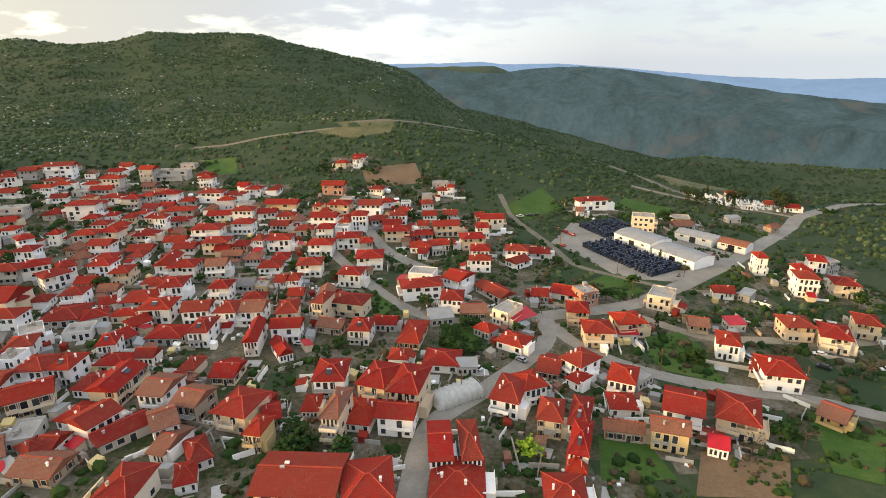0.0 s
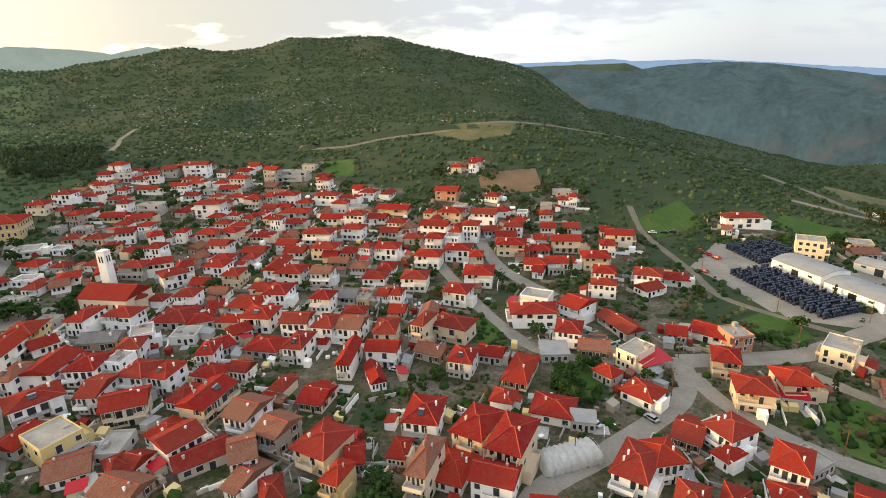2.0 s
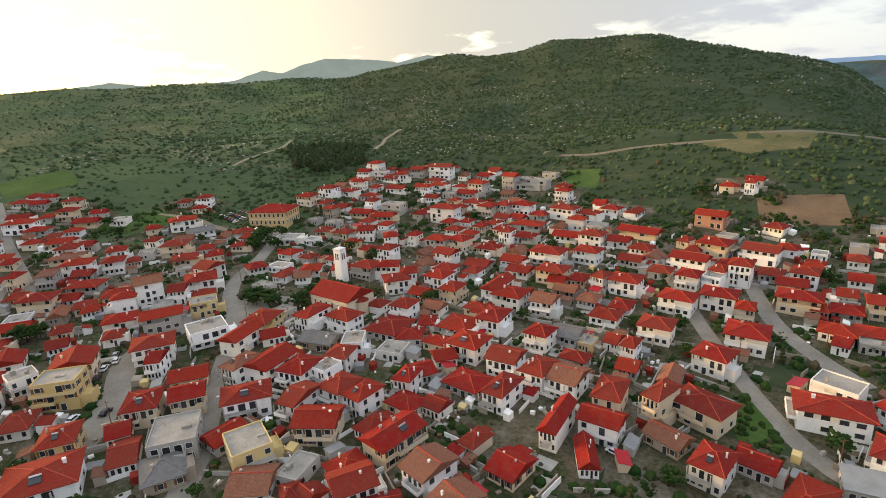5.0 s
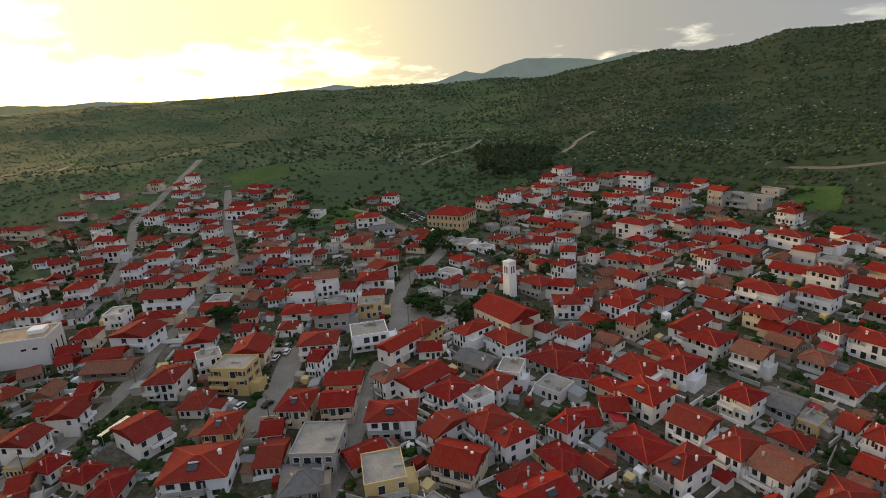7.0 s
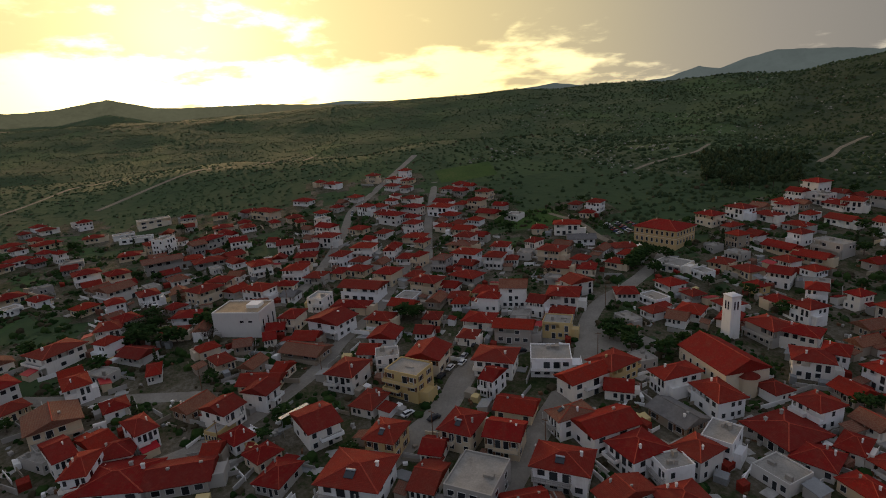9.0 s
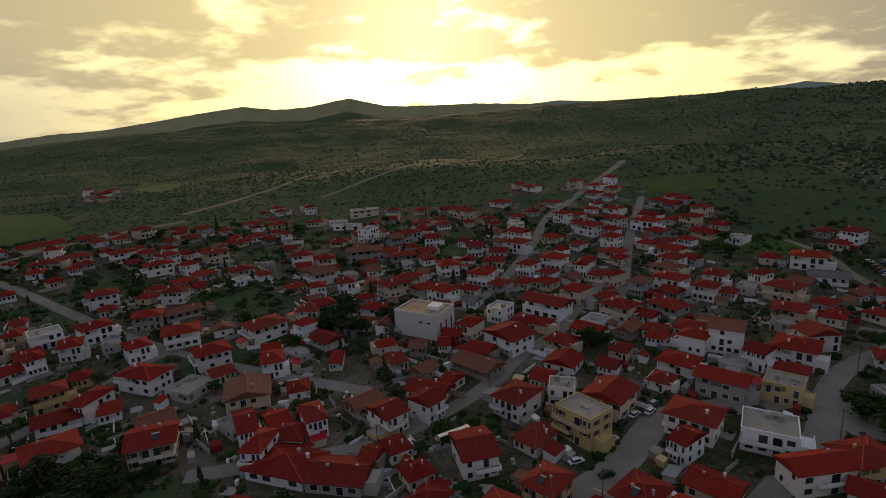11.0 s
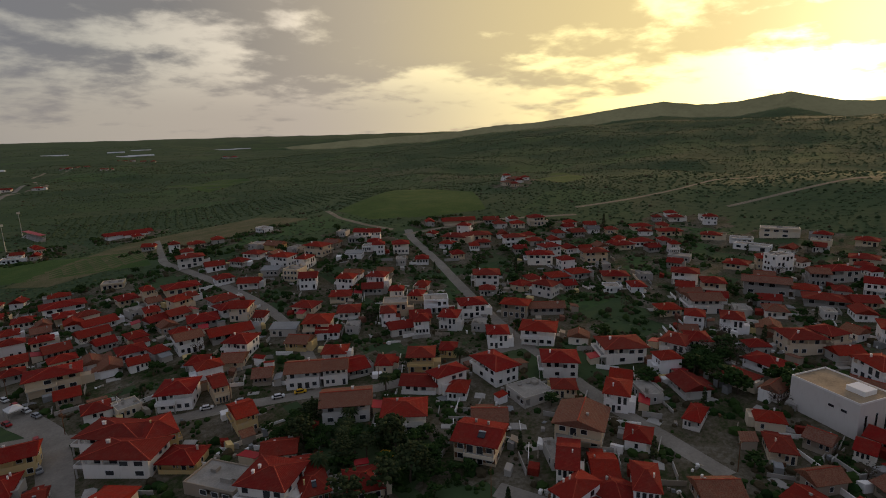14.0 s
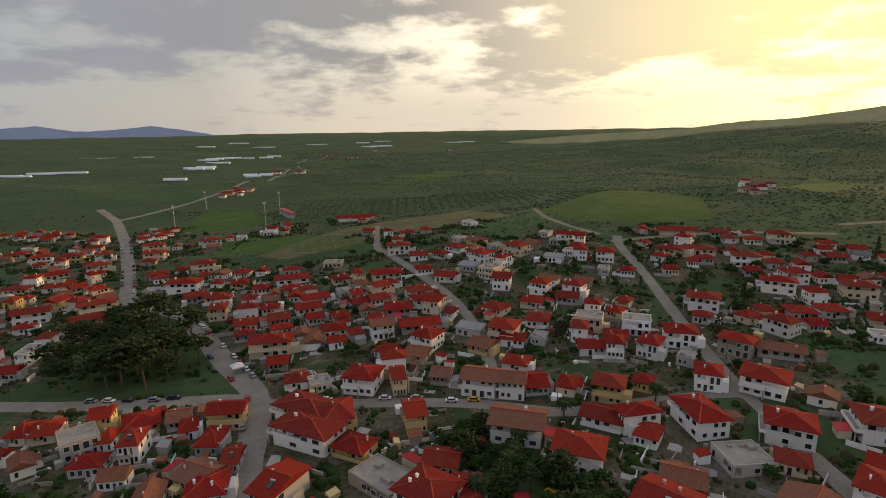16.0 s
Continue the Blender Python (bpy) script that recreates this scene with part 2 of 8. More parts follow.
def land_cover(n):
    """Maquis on the hills; a mosaic of fields, olive land and hedges on the western slopes and the southern plain."""
    at = n.add("ShaderNodeNewGeometry").outputs["Position"]
    flat = n.add("ShaderNodeVectorMath", {0: at, 1: (1.0, 1.0, 0.0)}, operation="MULTIPLY").outputs[0]
    broad, middle, fine = n.noise(at, 0.009, 6.0, 0.6), n.noise(at, 0.06, 6.0, 0.65), n.noise(at, 0.5, 5.0, 0.65)
    f = n.math("ADD", n.math("MULTIPLY", broad, 0.42), n.math("ADD", n.math("MULTIPLY", middle, 0.36), n.math("MULTIPLY", fine, 0.22)))
    hill = n.ramp(f, [(0.36, (0.026, 0.043, 0.019)), (0.46, (0.034, 0.054, 0.023)), (0.53, (0.044, 0.060, 0.026)), (0.60, (0.066, 0.072, 0.034)), (0.70, (0.12, 0.105, 0.060))])
    # fields of different cover, longer than they are wide
    bent = n.add("ShaderNodeVectorMath", {0: flat, 1: n.add("ShaderNodeVectorMath", {0: n.add("ShaderNodeTexNoise", {"Vector": flat, "Scale": 0.006}).outputs["Color"], 1: (60.0, 60.0, 0.0)}, operation="MULTIPLY").outputs[0]}, operation="ADD").outputs[0]
    plots = n.add("ShaderNodeTexVoronoi", {"Vector": n.add("ShaderNodeVectorMath", {0: bent, 1: (0.007, 0.016, 0.0)}, operation="MULTIPLY").outputs[0], "Scale": 1.0})
    kind = n.add("ShaderNodeSeparateColor", {0: plots.outputs["Color"]}).outputs[0]
    field_tone = n.ramp(kind, [(0.0, (0.040, 0.068, 0.028)), (0.25, (0.054, 0.088, 0.034)), (0.45, (0.046, 0.074, 0.032)), (0.62, (0.070, 0.106, 0.038)), (0.78, (0.084, 0.100, 0.046)), (0.90, (0.060, 0.12, 0.030)), (1.0, (0.10, 0.090, 0.054))])
    low = n.mix(0.5, n.ramp(f, [(0.38, (0.038, 0.064, 0.028)), (0.47, (0.050, 0.082, 0.034)), (0.54, (0.060, 0.094, 0.038)), (0.63, (0.074, 0.104, 0.044)), (0.72, (0.098, 0.108, 0.054))]), field_tone)
    # single trees and shrubs
    dots = n.add("ShaderNodeTexVoronoi", {"Vector": flat, "Scale": 0.13}).outputs["Distance"]
    shrub = n.ramp(n.math("ADD", dots, n.math("MULTIPLY", middle, 0.5)), [(0.46, (0.85, 0.85, 0.85)), (0.62, (0, 0, 0))])
    low = n.mix(n.math("MULTIPLY", shrub, 0.6), low, (0.034, 0.056, 0.026))
    hill = n.mix(n.math("MULTIPLY", shrub, 0.7), hill, (0.030, 0.050, 0.022))
    sep = n.add("ShaderNodeSeparateXYZ", {0: at})
    side = n.math("ADD", n.math("MULTIPLY", sep.outputs[0], -0.9), n.math("MULTIPLY", sep.outputs[1], -1.0))
    side = n.math("ADD", side, n.math("MULTIPLY", broad, 160.0))
    mask = n.ramp(n.math("MULTIPLY_ADD", side, 0.002), [(0.42, (0, 0, 0)), (0.62, (1, 1, 1))])
    n.tree.nodes[-2].inputs[2].default_value = 0.42
    return n.mix(mask, hill, low), bumped(n, n.math("ADD", n.noise(at, 0.2, 4.0), n.math("MULTIPLY", dots, -0.6)), 0.5, 0.8)


LAND = material("hill_scrub_and_grass", land_cover, 0.95, 0.0, 0.15)
GRASS = ground_mix("green_grass", 0.05, [(0.32, (0.034, 0.070, 0.014)), (0.50, (0.050, 0.098, 0.018)), (0.62, (0.080, 0.115, 0.030)), (0.76, (0.125, 0.118, 0.052))])
DRYGRASS = ground_mix("dry_grass", 0.06, [(0.34, (0.060, 0.080, 0.028)), (0.48, (0.11, 0.105, 0.045)), (0.60, (0.16, 0.135, 0.068)), (0.75, (0.23, 0.18, 0.10))])
SOIL = ground_mix("ploughed_soil", 0.08, [(0.3, (0.12, 0.075, 0.04)), (0.6, (0.20, 0.13, 0.075)), (0.8, (0.28, 0.19, 0.11))])


def leafy(name, a, b):
    def build(n):
        at = n.add("ShaderNodeNewGeometry")
        isle = at.outputs["Random Per Island"]
        own = n.add("ShaderNodeObjectInfo").outputs["Random"]
        c = n.mix(isle, a, b)
        return n.mix(n.math("MULTIPLY", own, 0.35), c, tuple(x * 0.6 for x in a))
    return material(name, build, 0.9, 0.0, 0.1)


LEAF = leafy("green_leaves", (0.013, 0.036, 0.008), (0.040, 0.072, 0.017))
OLIVE = leafy("olive_leaves", (0.062, 0.094, 0.042), (0.10, 0.130, 0.06))
PINE = leafy("pine_needles", (0.018, 0.034, 0.014), (0.062, 0.076, 0.028))
SCRUB = leafy("maquis_leaves", (0.032, 0.054, 0.024), (0.058, 0.084, 0.034))
RUST = leafy("autumn_leaves", (0.056, 0.046, 0.026), (0.082, 0.066, 0.036))
LIME = leafy("fresh_green_leaves", (0.16, 0.26, 0.02), (0.24, 0.33, 0.035))
BARK = plain("bark", (0.11, 0.08, 0.06), 0.95, 0, 0.3, 2.0)

# ---- the land ----


def soft(u):
    return math.log1p(math.exp(u)) if u < 30 else u


def knoll(x, y, cx, cy, h, s):
    return h * math.exp(-((x - cx) ** 2 + (y - cy) ** 2) / (2 * s * s))


def table(a, rows):
    """Linear between rows of (a, value)."""
    if a <= rows[0][0]:
        return rows[0][1]
    for (a0, v0), (a1, v1) in zip(rows, rows[1:]):
        if a <= a1:
            return v0 + (v1 - v0) * (a - a0) / (a1 - a0)
    return rows[-1][1]


# crests by bearing (degrees counter-clockwise from north): height of the ridge line over the village, in metres
CREST = [(-24, -95), (-12, -95), (-7, -60), (-4, 8), (-1, 54), (1, 88), (4.4, 115), (10, 143), (15, 157), (19, 162), (22, 162), (26, 160), (29, 146), (33, 152), (36, 156), (39, 144), (43, 128), (46, 118), (52, 119), (60, 121), (70, 124), (80, 122), (90, 116), (97, 105), (106, 104), (120, 104), (132, 88), (144, 50), (156, 25), (168, 12)]
CREST_FAR = [(-24, 1150), (0, 1200), (25, 1300), (40, 1500), (60, 1750), (90, 1900), (130, 2000), (168, 2000)]
WEST = [(85, 120), (97, 168), (103, 175), (106, 180), (110, 226), (114, 190), (117, 188), (120, 206), (124, 184), (128, 152), (132, 122), (136, 108), (141, 82), (150, 60), (165, 40)]
EAST = [(-75, -90), (-50, -110), (-38, -55), (-32, -22), (-25, 22), (-18.6, 64), (-12.3, 73), (-7, 52), (-3, 62), (4, 70), (14, 60)]
HUB = (-40.0, 60.0)


def ground(x, y):
    """Height of the land."""
    z = -1.6 + 0.1398 * 80 * soft((-x - 220) / 80) - 0.0146 * 60 * soft(x / 60)
    z += knoll(x, y, -60, 520, 43.5, 120) + knoll(x, y, -330, 400, 7.7, 110) + knoll(x, y, -330, -260, 14.5, 150) + knoll(x, y, -170, -280, 7.3, 90)
    z += knoll(x, y, -250, -110, -2.9, 80) + knoll(x, y, -600, 250, 4, 150) + knoll(x, y, -480, -120, -19.7, 120) + knoll(x, y, -280, 560, 9, 130) + knoll(x, y, 105, 530, 11, 75) + knoll(x, y, -690, 265, 13, 75) + knoll(x, y, 330, 640, -70, 100) + knoll(x, y, 540, 600, -70, 130)
    dx, dy = x - HUB[0], y - HUB[1]
    r = math.hypot(dx, dy)
    if r < 420:
        return z
    a = math.degrees(math.atan2(-dx, dy))
    if a < -140:
        a += 360
    near = z
    far = table(r, [(420, 12), (900, 16), (1600, 22), (2600, 40), (3600, 66), (4700, 84)])
    if -100 < a < -6:
        far -= table(r, [(420, 0), (700, 25), (1000, 85), (1500, 170), (2500, 330), (4700, 520)]) * min(1, (-6 - a) / 18, (a + 100) / 15)
    t = min(1.0, (r - 420) / 500)
    t = t * t * (3 - 2 * t)
    z = near + (far - near) * t
    if -30 < a < 172:
        c, rc = table(a, CREST), table(a, CREST_FAR)
        edge = min(1, (a + 30) / 8, (172 - a) / 8)
        front = math.exp(-((r - rc) / (rc * (0.34 if r < rc else 0.16))) ** 2)
        z += (c - z) * front * max(0, edge)
    if 85 < a < 168:
        c = table(a, WEST) - 70
        z += (c - z) * math.exp(-((r - 3000) / 420) ** 2) * min(1, (a - 85) / 10, (168 - a) / 12)
    if -80 < a < 16:
        c = table(a, EAST) - 340
        z += (c - z) * math.exp(-((r - 2500) / (750 if r < 2500 else 500)) ** 2) * min(1, (16 - a) / 8, (a + 80) / 10)
    rough = min(1.0, max(0.0, (r - 480) / 500)) * min(1.0, 2600 / r)
    if rough > 0:
        z += rough * (9 * noise.noise((x / 170, y / 170, 0)) + 4 * noise.noise((x / 60, y / 60, 3)))
    # spurs and gullies on the slopes below the crests
    if 15 < a < 150 and 480 < r < 1150:
        fold = min(1.0, (r - 480) / 160, (1150 - r) / 250, (a - 15) / 15, (150 - a) / 20)
        z += 11 * fold * noise.noise((x / 130, y / 130, 7))
    return z


def put_mesh(name, verts, faces, mats, smooth=False, ids=None):
    me = bpy.data.meshes.new(name)
    me.from_pydata(verts, [], faces)
    for m in mats:
        me.materials.append(m)
    if smooth:
        me.polygons.foreach_set("use_smooth", [True] * len(me.polygons))
    if ids:
        me.polygons.foreach_set("material_index", ids)
    me.update()
    return me


def land_sheet():
    radii = [4.0 + 8.0 * i for i in range(80)]
    while radii[-1] < 4700:
        radii.append(min(4700.0, radii[-1] * 1.035 + 2))
    n = 480
    verts = [(HUB[0], HUB[1], ground(*HUB))]
    for r in radii:
        for i in range(n):
            x, y = HUB[0] - r * math.sin(2 * math.pi * i / n), HUB[1] + r * math.cos(2 * math.pi * i / n)
            verts.append((x, y, ground(x, y)))
    faces = [(0, 1 + i, 1 + (i + 1) % n) for i in range(n)]
    for k in range(len(radii) - 1):
        b = 1 + k * n
        for i in range(n):
            j = (i + 1) % n
            faces.append((b + i, b + n + i, b + n + j, b + j))
    return tagged(new("ground", put_mesh("ground", verts, faces, [LAND], True)), "rolling green and brown land with scrub-covered hills", "ground", kind="structure")


land = land_sheet()


def strip(name, points, width, mat, label, lift=0.18, category="road"):
    """A road that follows the land along a line of points."""
    line = []
    for (x0, y0), (x1, y1) in zip(points, points[1:]):
        steps = max(1, int(math.hypot(x1 - x0, y1 - y0) / 5))
        line += [(x0 + (x1 - x0) * i / steps, y0 + (y1 - y0) * i / steps) for i in range(steps)]
    line.append(points[-1])
    for _ in range(3):
        line = [line[0]] + [((a[0] + 2 * b[0] + c[0]) / 4, (a[1] + 2 * b[1] + c[1]) / 4) for a, b, c in zip(line, line[1:], line[2:])] + [line[-1]]
    verts, faces = [], []
    for i, (x, y) in enumerate(line):
        a, b = line[max(0, i - 1)], line[min(len(line) - 1, i + 1)]
        tx, ty = b[0] - a[0], b[1] - a[1]
        t = math.hypot(tx, ty) or 1
        half = width / 2 * (1 + 0.12 * noise.noise((x / 9, y / 9, 7)))
        for s in (-1, -0.33, 0.33, 1):
            px, py = x - ty / t * half * s, y + tx / t * half * s
            verts.append((px, py, ground(px, py) + lift - (0.12 if abs(s) == 1 else 0)))
    for i in range(len(line) - 1):
        for k in range(3):
            faces.append((4 * i + k, 4 * i + k + 1, 4 * i + 5 + k, 4 * i + 4 + k))
    return tagged(new(name, put_mesh(name, verts, faces, [mat], True)), label, category, kind="structure")


def patch(name, corners, mat, label, lift=0.1, step=6.0, category="field"):
    """A piece of ground with its own cover inside a polygon."""
    xs, ys = [c[0] for c in corners], [c[1] for c in corners]
    bm = bmesh.new()
    f = bm.faces.new([bm.verts.new((x, y, 0)) for x, y in corners])
    for k, lo, hi in ((0, min(xs), max(xs)), (1, min(ys), max(ys))):
        v = lo + step
        while v < hi:
            co, no = [0, 0, 0], [0, 0, 0]
            co[k], no[k] = v, 1
            bmesh.ops.bisect_plane(bm, geom=bm.verts[:] + bm.edges[:] + bm.faces[:], plane_co=co, plane_no=no)
            v += step
    for v in bm.verts:
        v.co.z = ground(v.co.x, v.co.y) + lift
    bmesh.ops.recalc_face_normals(bm, faces=bm.faces[:])
    if sum(f.normal.z for f in bm.faces) < 0:
        bmesh.ops.reverse_faces(bm, faces=bm.faces[:])
    me = bpy.data.meshes.new(name)
    bm.to_mesh(me)
    bm.free()
    me.materials.append(mat)
    me.polygons.foreach_set("use_smooth", [True] * len(me.polygons))
    return tagged(new(name, me), label, category, kind="structure")


def far_range(name, rows, radius, colour, label, bare=None, relief_shade=1.0):
    """A range of mountains on the horizon: a crest with spurs and gullies running down from it. A glowing backdrop, its
    haze and slope shading put into the colour.
    """
    def build(n):
        at = n.add("ShaderNodeNewGeometry").outputs["Position"]
        # noise paints the lighter and darker sides of spurs and gullies
        gully_shade = n.noise(n.add("ShaderNodeVectorMath", {0: at, 1: (1.0, 1.0, 0.55)}, operation="MULTIPLY").outputs[0], 0.006, 8.0, 0.62, 0.6)
        f = n.math("ADD", n.math("MULTIPLY", gully_shade, 0.62), n.math("MULTIPLY", n.noise(at, 0.045, 6.0, 0.7), 0.38))
        c = n.ramp(f, [(0.36, tuple(v * (1 - 0.34 * relief_shade) for v in colour)), (0.50, colour), (0.62, tuple(v * (1 + 0.28 * relief_shade) for v in colour))])
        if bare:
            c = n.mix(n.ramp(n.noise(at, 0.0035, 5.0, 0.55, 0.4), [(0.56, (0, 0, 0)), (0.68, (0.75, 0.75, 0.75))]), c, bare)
        return c
    # emission only: daylight and haze sit in this colour, no lamp lights it
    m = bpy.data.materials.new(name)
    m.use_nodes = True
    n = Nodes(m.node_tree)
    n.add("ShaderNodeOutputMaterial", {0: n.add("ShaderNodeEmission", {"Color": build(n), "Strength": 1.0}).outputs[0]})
    verts, faces = [], []
    a0, a1 = rows[0][0], rows[-1][0]
    steps = int((a1 - a0) * 5)
    profile = ((-600, -620.0, 0.0), (-420, 0.0, 0.45), (-250, 0.0, 0.72), (-60, -10.0, 0.93), (0, 0.0, 1.0), (120, -620.0, 0.0))
    for i in range(steps + 1):
        a = a0 + (a1 - a0) * i / steps
        el = table(a, rows) + 0.05 * noise.noise((a * 1.3, radius, 0))
        s, c = -math.sin(radians(a)), math.cos(radians(a))
        top = 90 + radius * math.tan(radians(el))
        for dr, dz, f in profile:
            r = radius + dr + 60 * noise.noise((a * 0.6, f * 3, radius)) * (f > 0)
            z = dz if f == 0 else -250 + (top + 250) * f + dz
            verts.append((HUB[0] + s * r, HUB[1] + c * r, z))
    k6 = len(profile)
    for i in range(steps):
        for k in range(k6 - 1):
            faces.append((k6 * i + k, k6 * i + k + 1, k6 * i + k6 + 1 + k, k6 * i + k6 + k))
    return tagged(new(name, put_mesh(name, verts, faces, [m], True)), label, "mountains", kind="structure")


# self-lit ranges; each tint already includes the haze of its distance
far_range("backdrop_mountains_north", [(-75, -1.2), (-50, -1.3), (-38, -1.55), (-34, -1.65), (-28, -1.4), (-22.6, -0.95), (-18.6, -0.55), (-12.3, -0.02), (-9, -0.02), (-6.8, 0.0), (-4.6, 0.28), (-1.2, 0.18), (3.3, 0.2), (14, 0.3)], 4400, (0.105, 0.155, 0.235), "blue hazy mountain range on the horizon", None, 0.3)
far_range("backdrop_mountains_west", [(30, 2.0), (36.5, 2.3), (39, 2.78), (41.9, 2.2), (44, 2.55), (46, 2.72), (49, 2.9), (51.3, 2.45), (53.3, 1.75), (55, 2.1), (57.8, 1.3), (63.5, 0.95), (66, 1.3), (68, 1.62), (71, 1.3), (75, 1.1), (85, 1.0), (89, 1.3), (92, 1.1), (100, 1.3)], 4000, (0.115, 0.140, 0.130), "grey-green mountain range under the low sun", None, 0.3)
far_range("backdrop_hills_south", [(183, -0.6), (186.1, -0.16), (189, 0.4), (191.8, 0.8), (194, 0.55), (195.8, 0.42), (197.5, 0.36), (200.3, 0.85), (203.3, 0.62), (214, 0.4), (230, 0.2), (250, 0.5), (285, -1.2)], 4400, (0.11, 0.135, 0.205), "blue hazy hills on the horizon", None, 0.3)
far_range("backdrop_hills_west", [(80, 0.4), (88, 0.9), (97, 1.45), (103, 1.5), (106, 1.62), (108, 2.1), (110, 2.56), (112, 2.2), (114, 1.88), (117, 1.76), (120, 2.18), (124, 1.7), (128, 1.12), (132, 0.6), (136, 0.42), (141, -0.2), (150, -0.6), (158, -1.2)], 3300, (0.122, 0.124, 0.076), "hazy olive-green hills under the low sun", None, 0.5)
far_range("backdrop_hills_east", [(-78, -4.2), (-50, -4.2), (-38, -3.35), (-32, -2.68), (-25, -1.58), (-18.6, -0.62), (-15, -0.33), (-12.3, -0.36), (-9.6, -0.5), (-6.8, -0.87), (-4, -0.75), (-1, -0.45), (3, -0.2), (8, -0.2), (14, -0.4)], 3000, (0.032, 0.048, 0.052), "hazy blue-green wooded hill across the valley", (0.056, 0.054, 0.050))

# ---- house builder ----


def part(name, bm, mats, parent, label="", smooth=False):
    """Links a bmesh as one mesh object under a thing or a part."""
    bmesh.ops.recalc_face_normals(bm, faces=bm.faces[:])
    me = bpy.data.meshes.new(name)
    bm.to_mesh(me)
    bm.free()
    for m in (mats if isinstance(mats, (list, tuple)) else [mats]):
        me.materials.append(m)
    if smooth:
        me.polygons.foreach_set("use_smooth", [True] * len(me.polygons))
    ob = new(name, me)
    ob.parent = parent
    if label:
        ob["label"] = label
    return ob


def box(bm, x0, x1, y0, y1, z0, z1, mat=0):
    v = [bm.verts.new((x, y, z)) for z in (z0, z1) for x, y in ((x0, y0), (x1, y0), (x1, y1), (x0, y1))]
    fs = []
    for f in ((3, 2, 1, 0), (4, 5, 6, 7), (0, 1, 5, 4), (1, 2, 6, 5), (2, 3, 7, 6), (3, 0, 4, 7)):
        g = bm.faces.new([v[i] for i in f])
        g.material_index = mat
        fs.append(g)
    return v


def rod(bm, a, b, r, n=6, r2=None, mat=0):
    a, b = Vector(a), Vector(b)
    q = (b - a).to_track_quat("Z", "Y")
    rings = []
    for p, rr in ((a, r), (b, r if r2 is None else r2)):
        rings.append([bm.verts.new(p + q @ Vector((rr * math.cos(2 * math.pi * i / n), rr * math.sin(2 * math.pi * i / n), 0))) for i in range(n)])
    for i in range(n):
        j = (i + 1) % n
        bm.faces.new((rings[0][i], rings[0][j], rings[1][j], rings[1][i])).material_index = mat
    for ring in rings:
        bm.faces.new(ring).material_index = mat


def hip_roof(bm, x0, x1, y0, y1, z, rise, over=0.7, gable=False, along="x", thick=0.16):
    """A tiled roof with eaves, a ridge cap and hip caps. gable: no hips. Two slabs thick at the eaves."""
    x0, x1, y0, y1 = x0 - over, x1 + over, y0 - over, y1 + over
    w, d = x1 - x0, y1 - y0
    if along == "x":
        run = 0.0 if gable else min(d / 2, w / 2 * 0.96)
        ym = (y0 + y1) / 2
        r0, r1 = (x0 + run, ym), (x1 - run, ym)
    else:
        run = 0.0 if gable else min(w / 2, d / 2 * 0.96)
        xm = (x0 + x1) / 2
        r0, r1 = (xm, y0 + run), (xm, y1 - run)
    low = [(x0, y0), (x1, y0), (x1, y1), (x0, y1)]
    b = [bm.verts.new((*p, z - thick)) for p in low]
    e = [bm.verts.new((*p, z)) for p in low]
    a, c = bm.verts.new((*r0, z + rise)), bm.verts.new((*r1, z + rise))
    bm.faces.new(b[::-1])
    for i in range(4):
        bm.faces.new((b[i], b[(i + 1) % 4], e[(i + 1) % 4], e[i]))
    quads = ((e[0], e[1], c, a), (e[1], e[2], c), (e[2], e[3], a, c), (e[3], e[0], a)) if along == "x" else ((e[0], e[1], a), (e[1], e[2], c, a), (e[2], e[3], c), (e[3], e[0], a, c))
    for q in quads:
        bm.faces.new(q)
    top = z + rise
    rod(bm, (*r0, top + 0.03), (*r1, top + 0.03), 0.15, 5, None, 1)
    if not gable:
        ends = ((r0, (low[0], low[3])), (r1, (low[1], low[2]))) if along == "x" else ((r0, (low[0], low[1])), (r1, (low[2], low[3])))
        for r, corners in ends:
            for p in corners:
                rod(bm, (*p, z + 0.04), (*r, top + 0.03), 0.13, 4, None, 1)


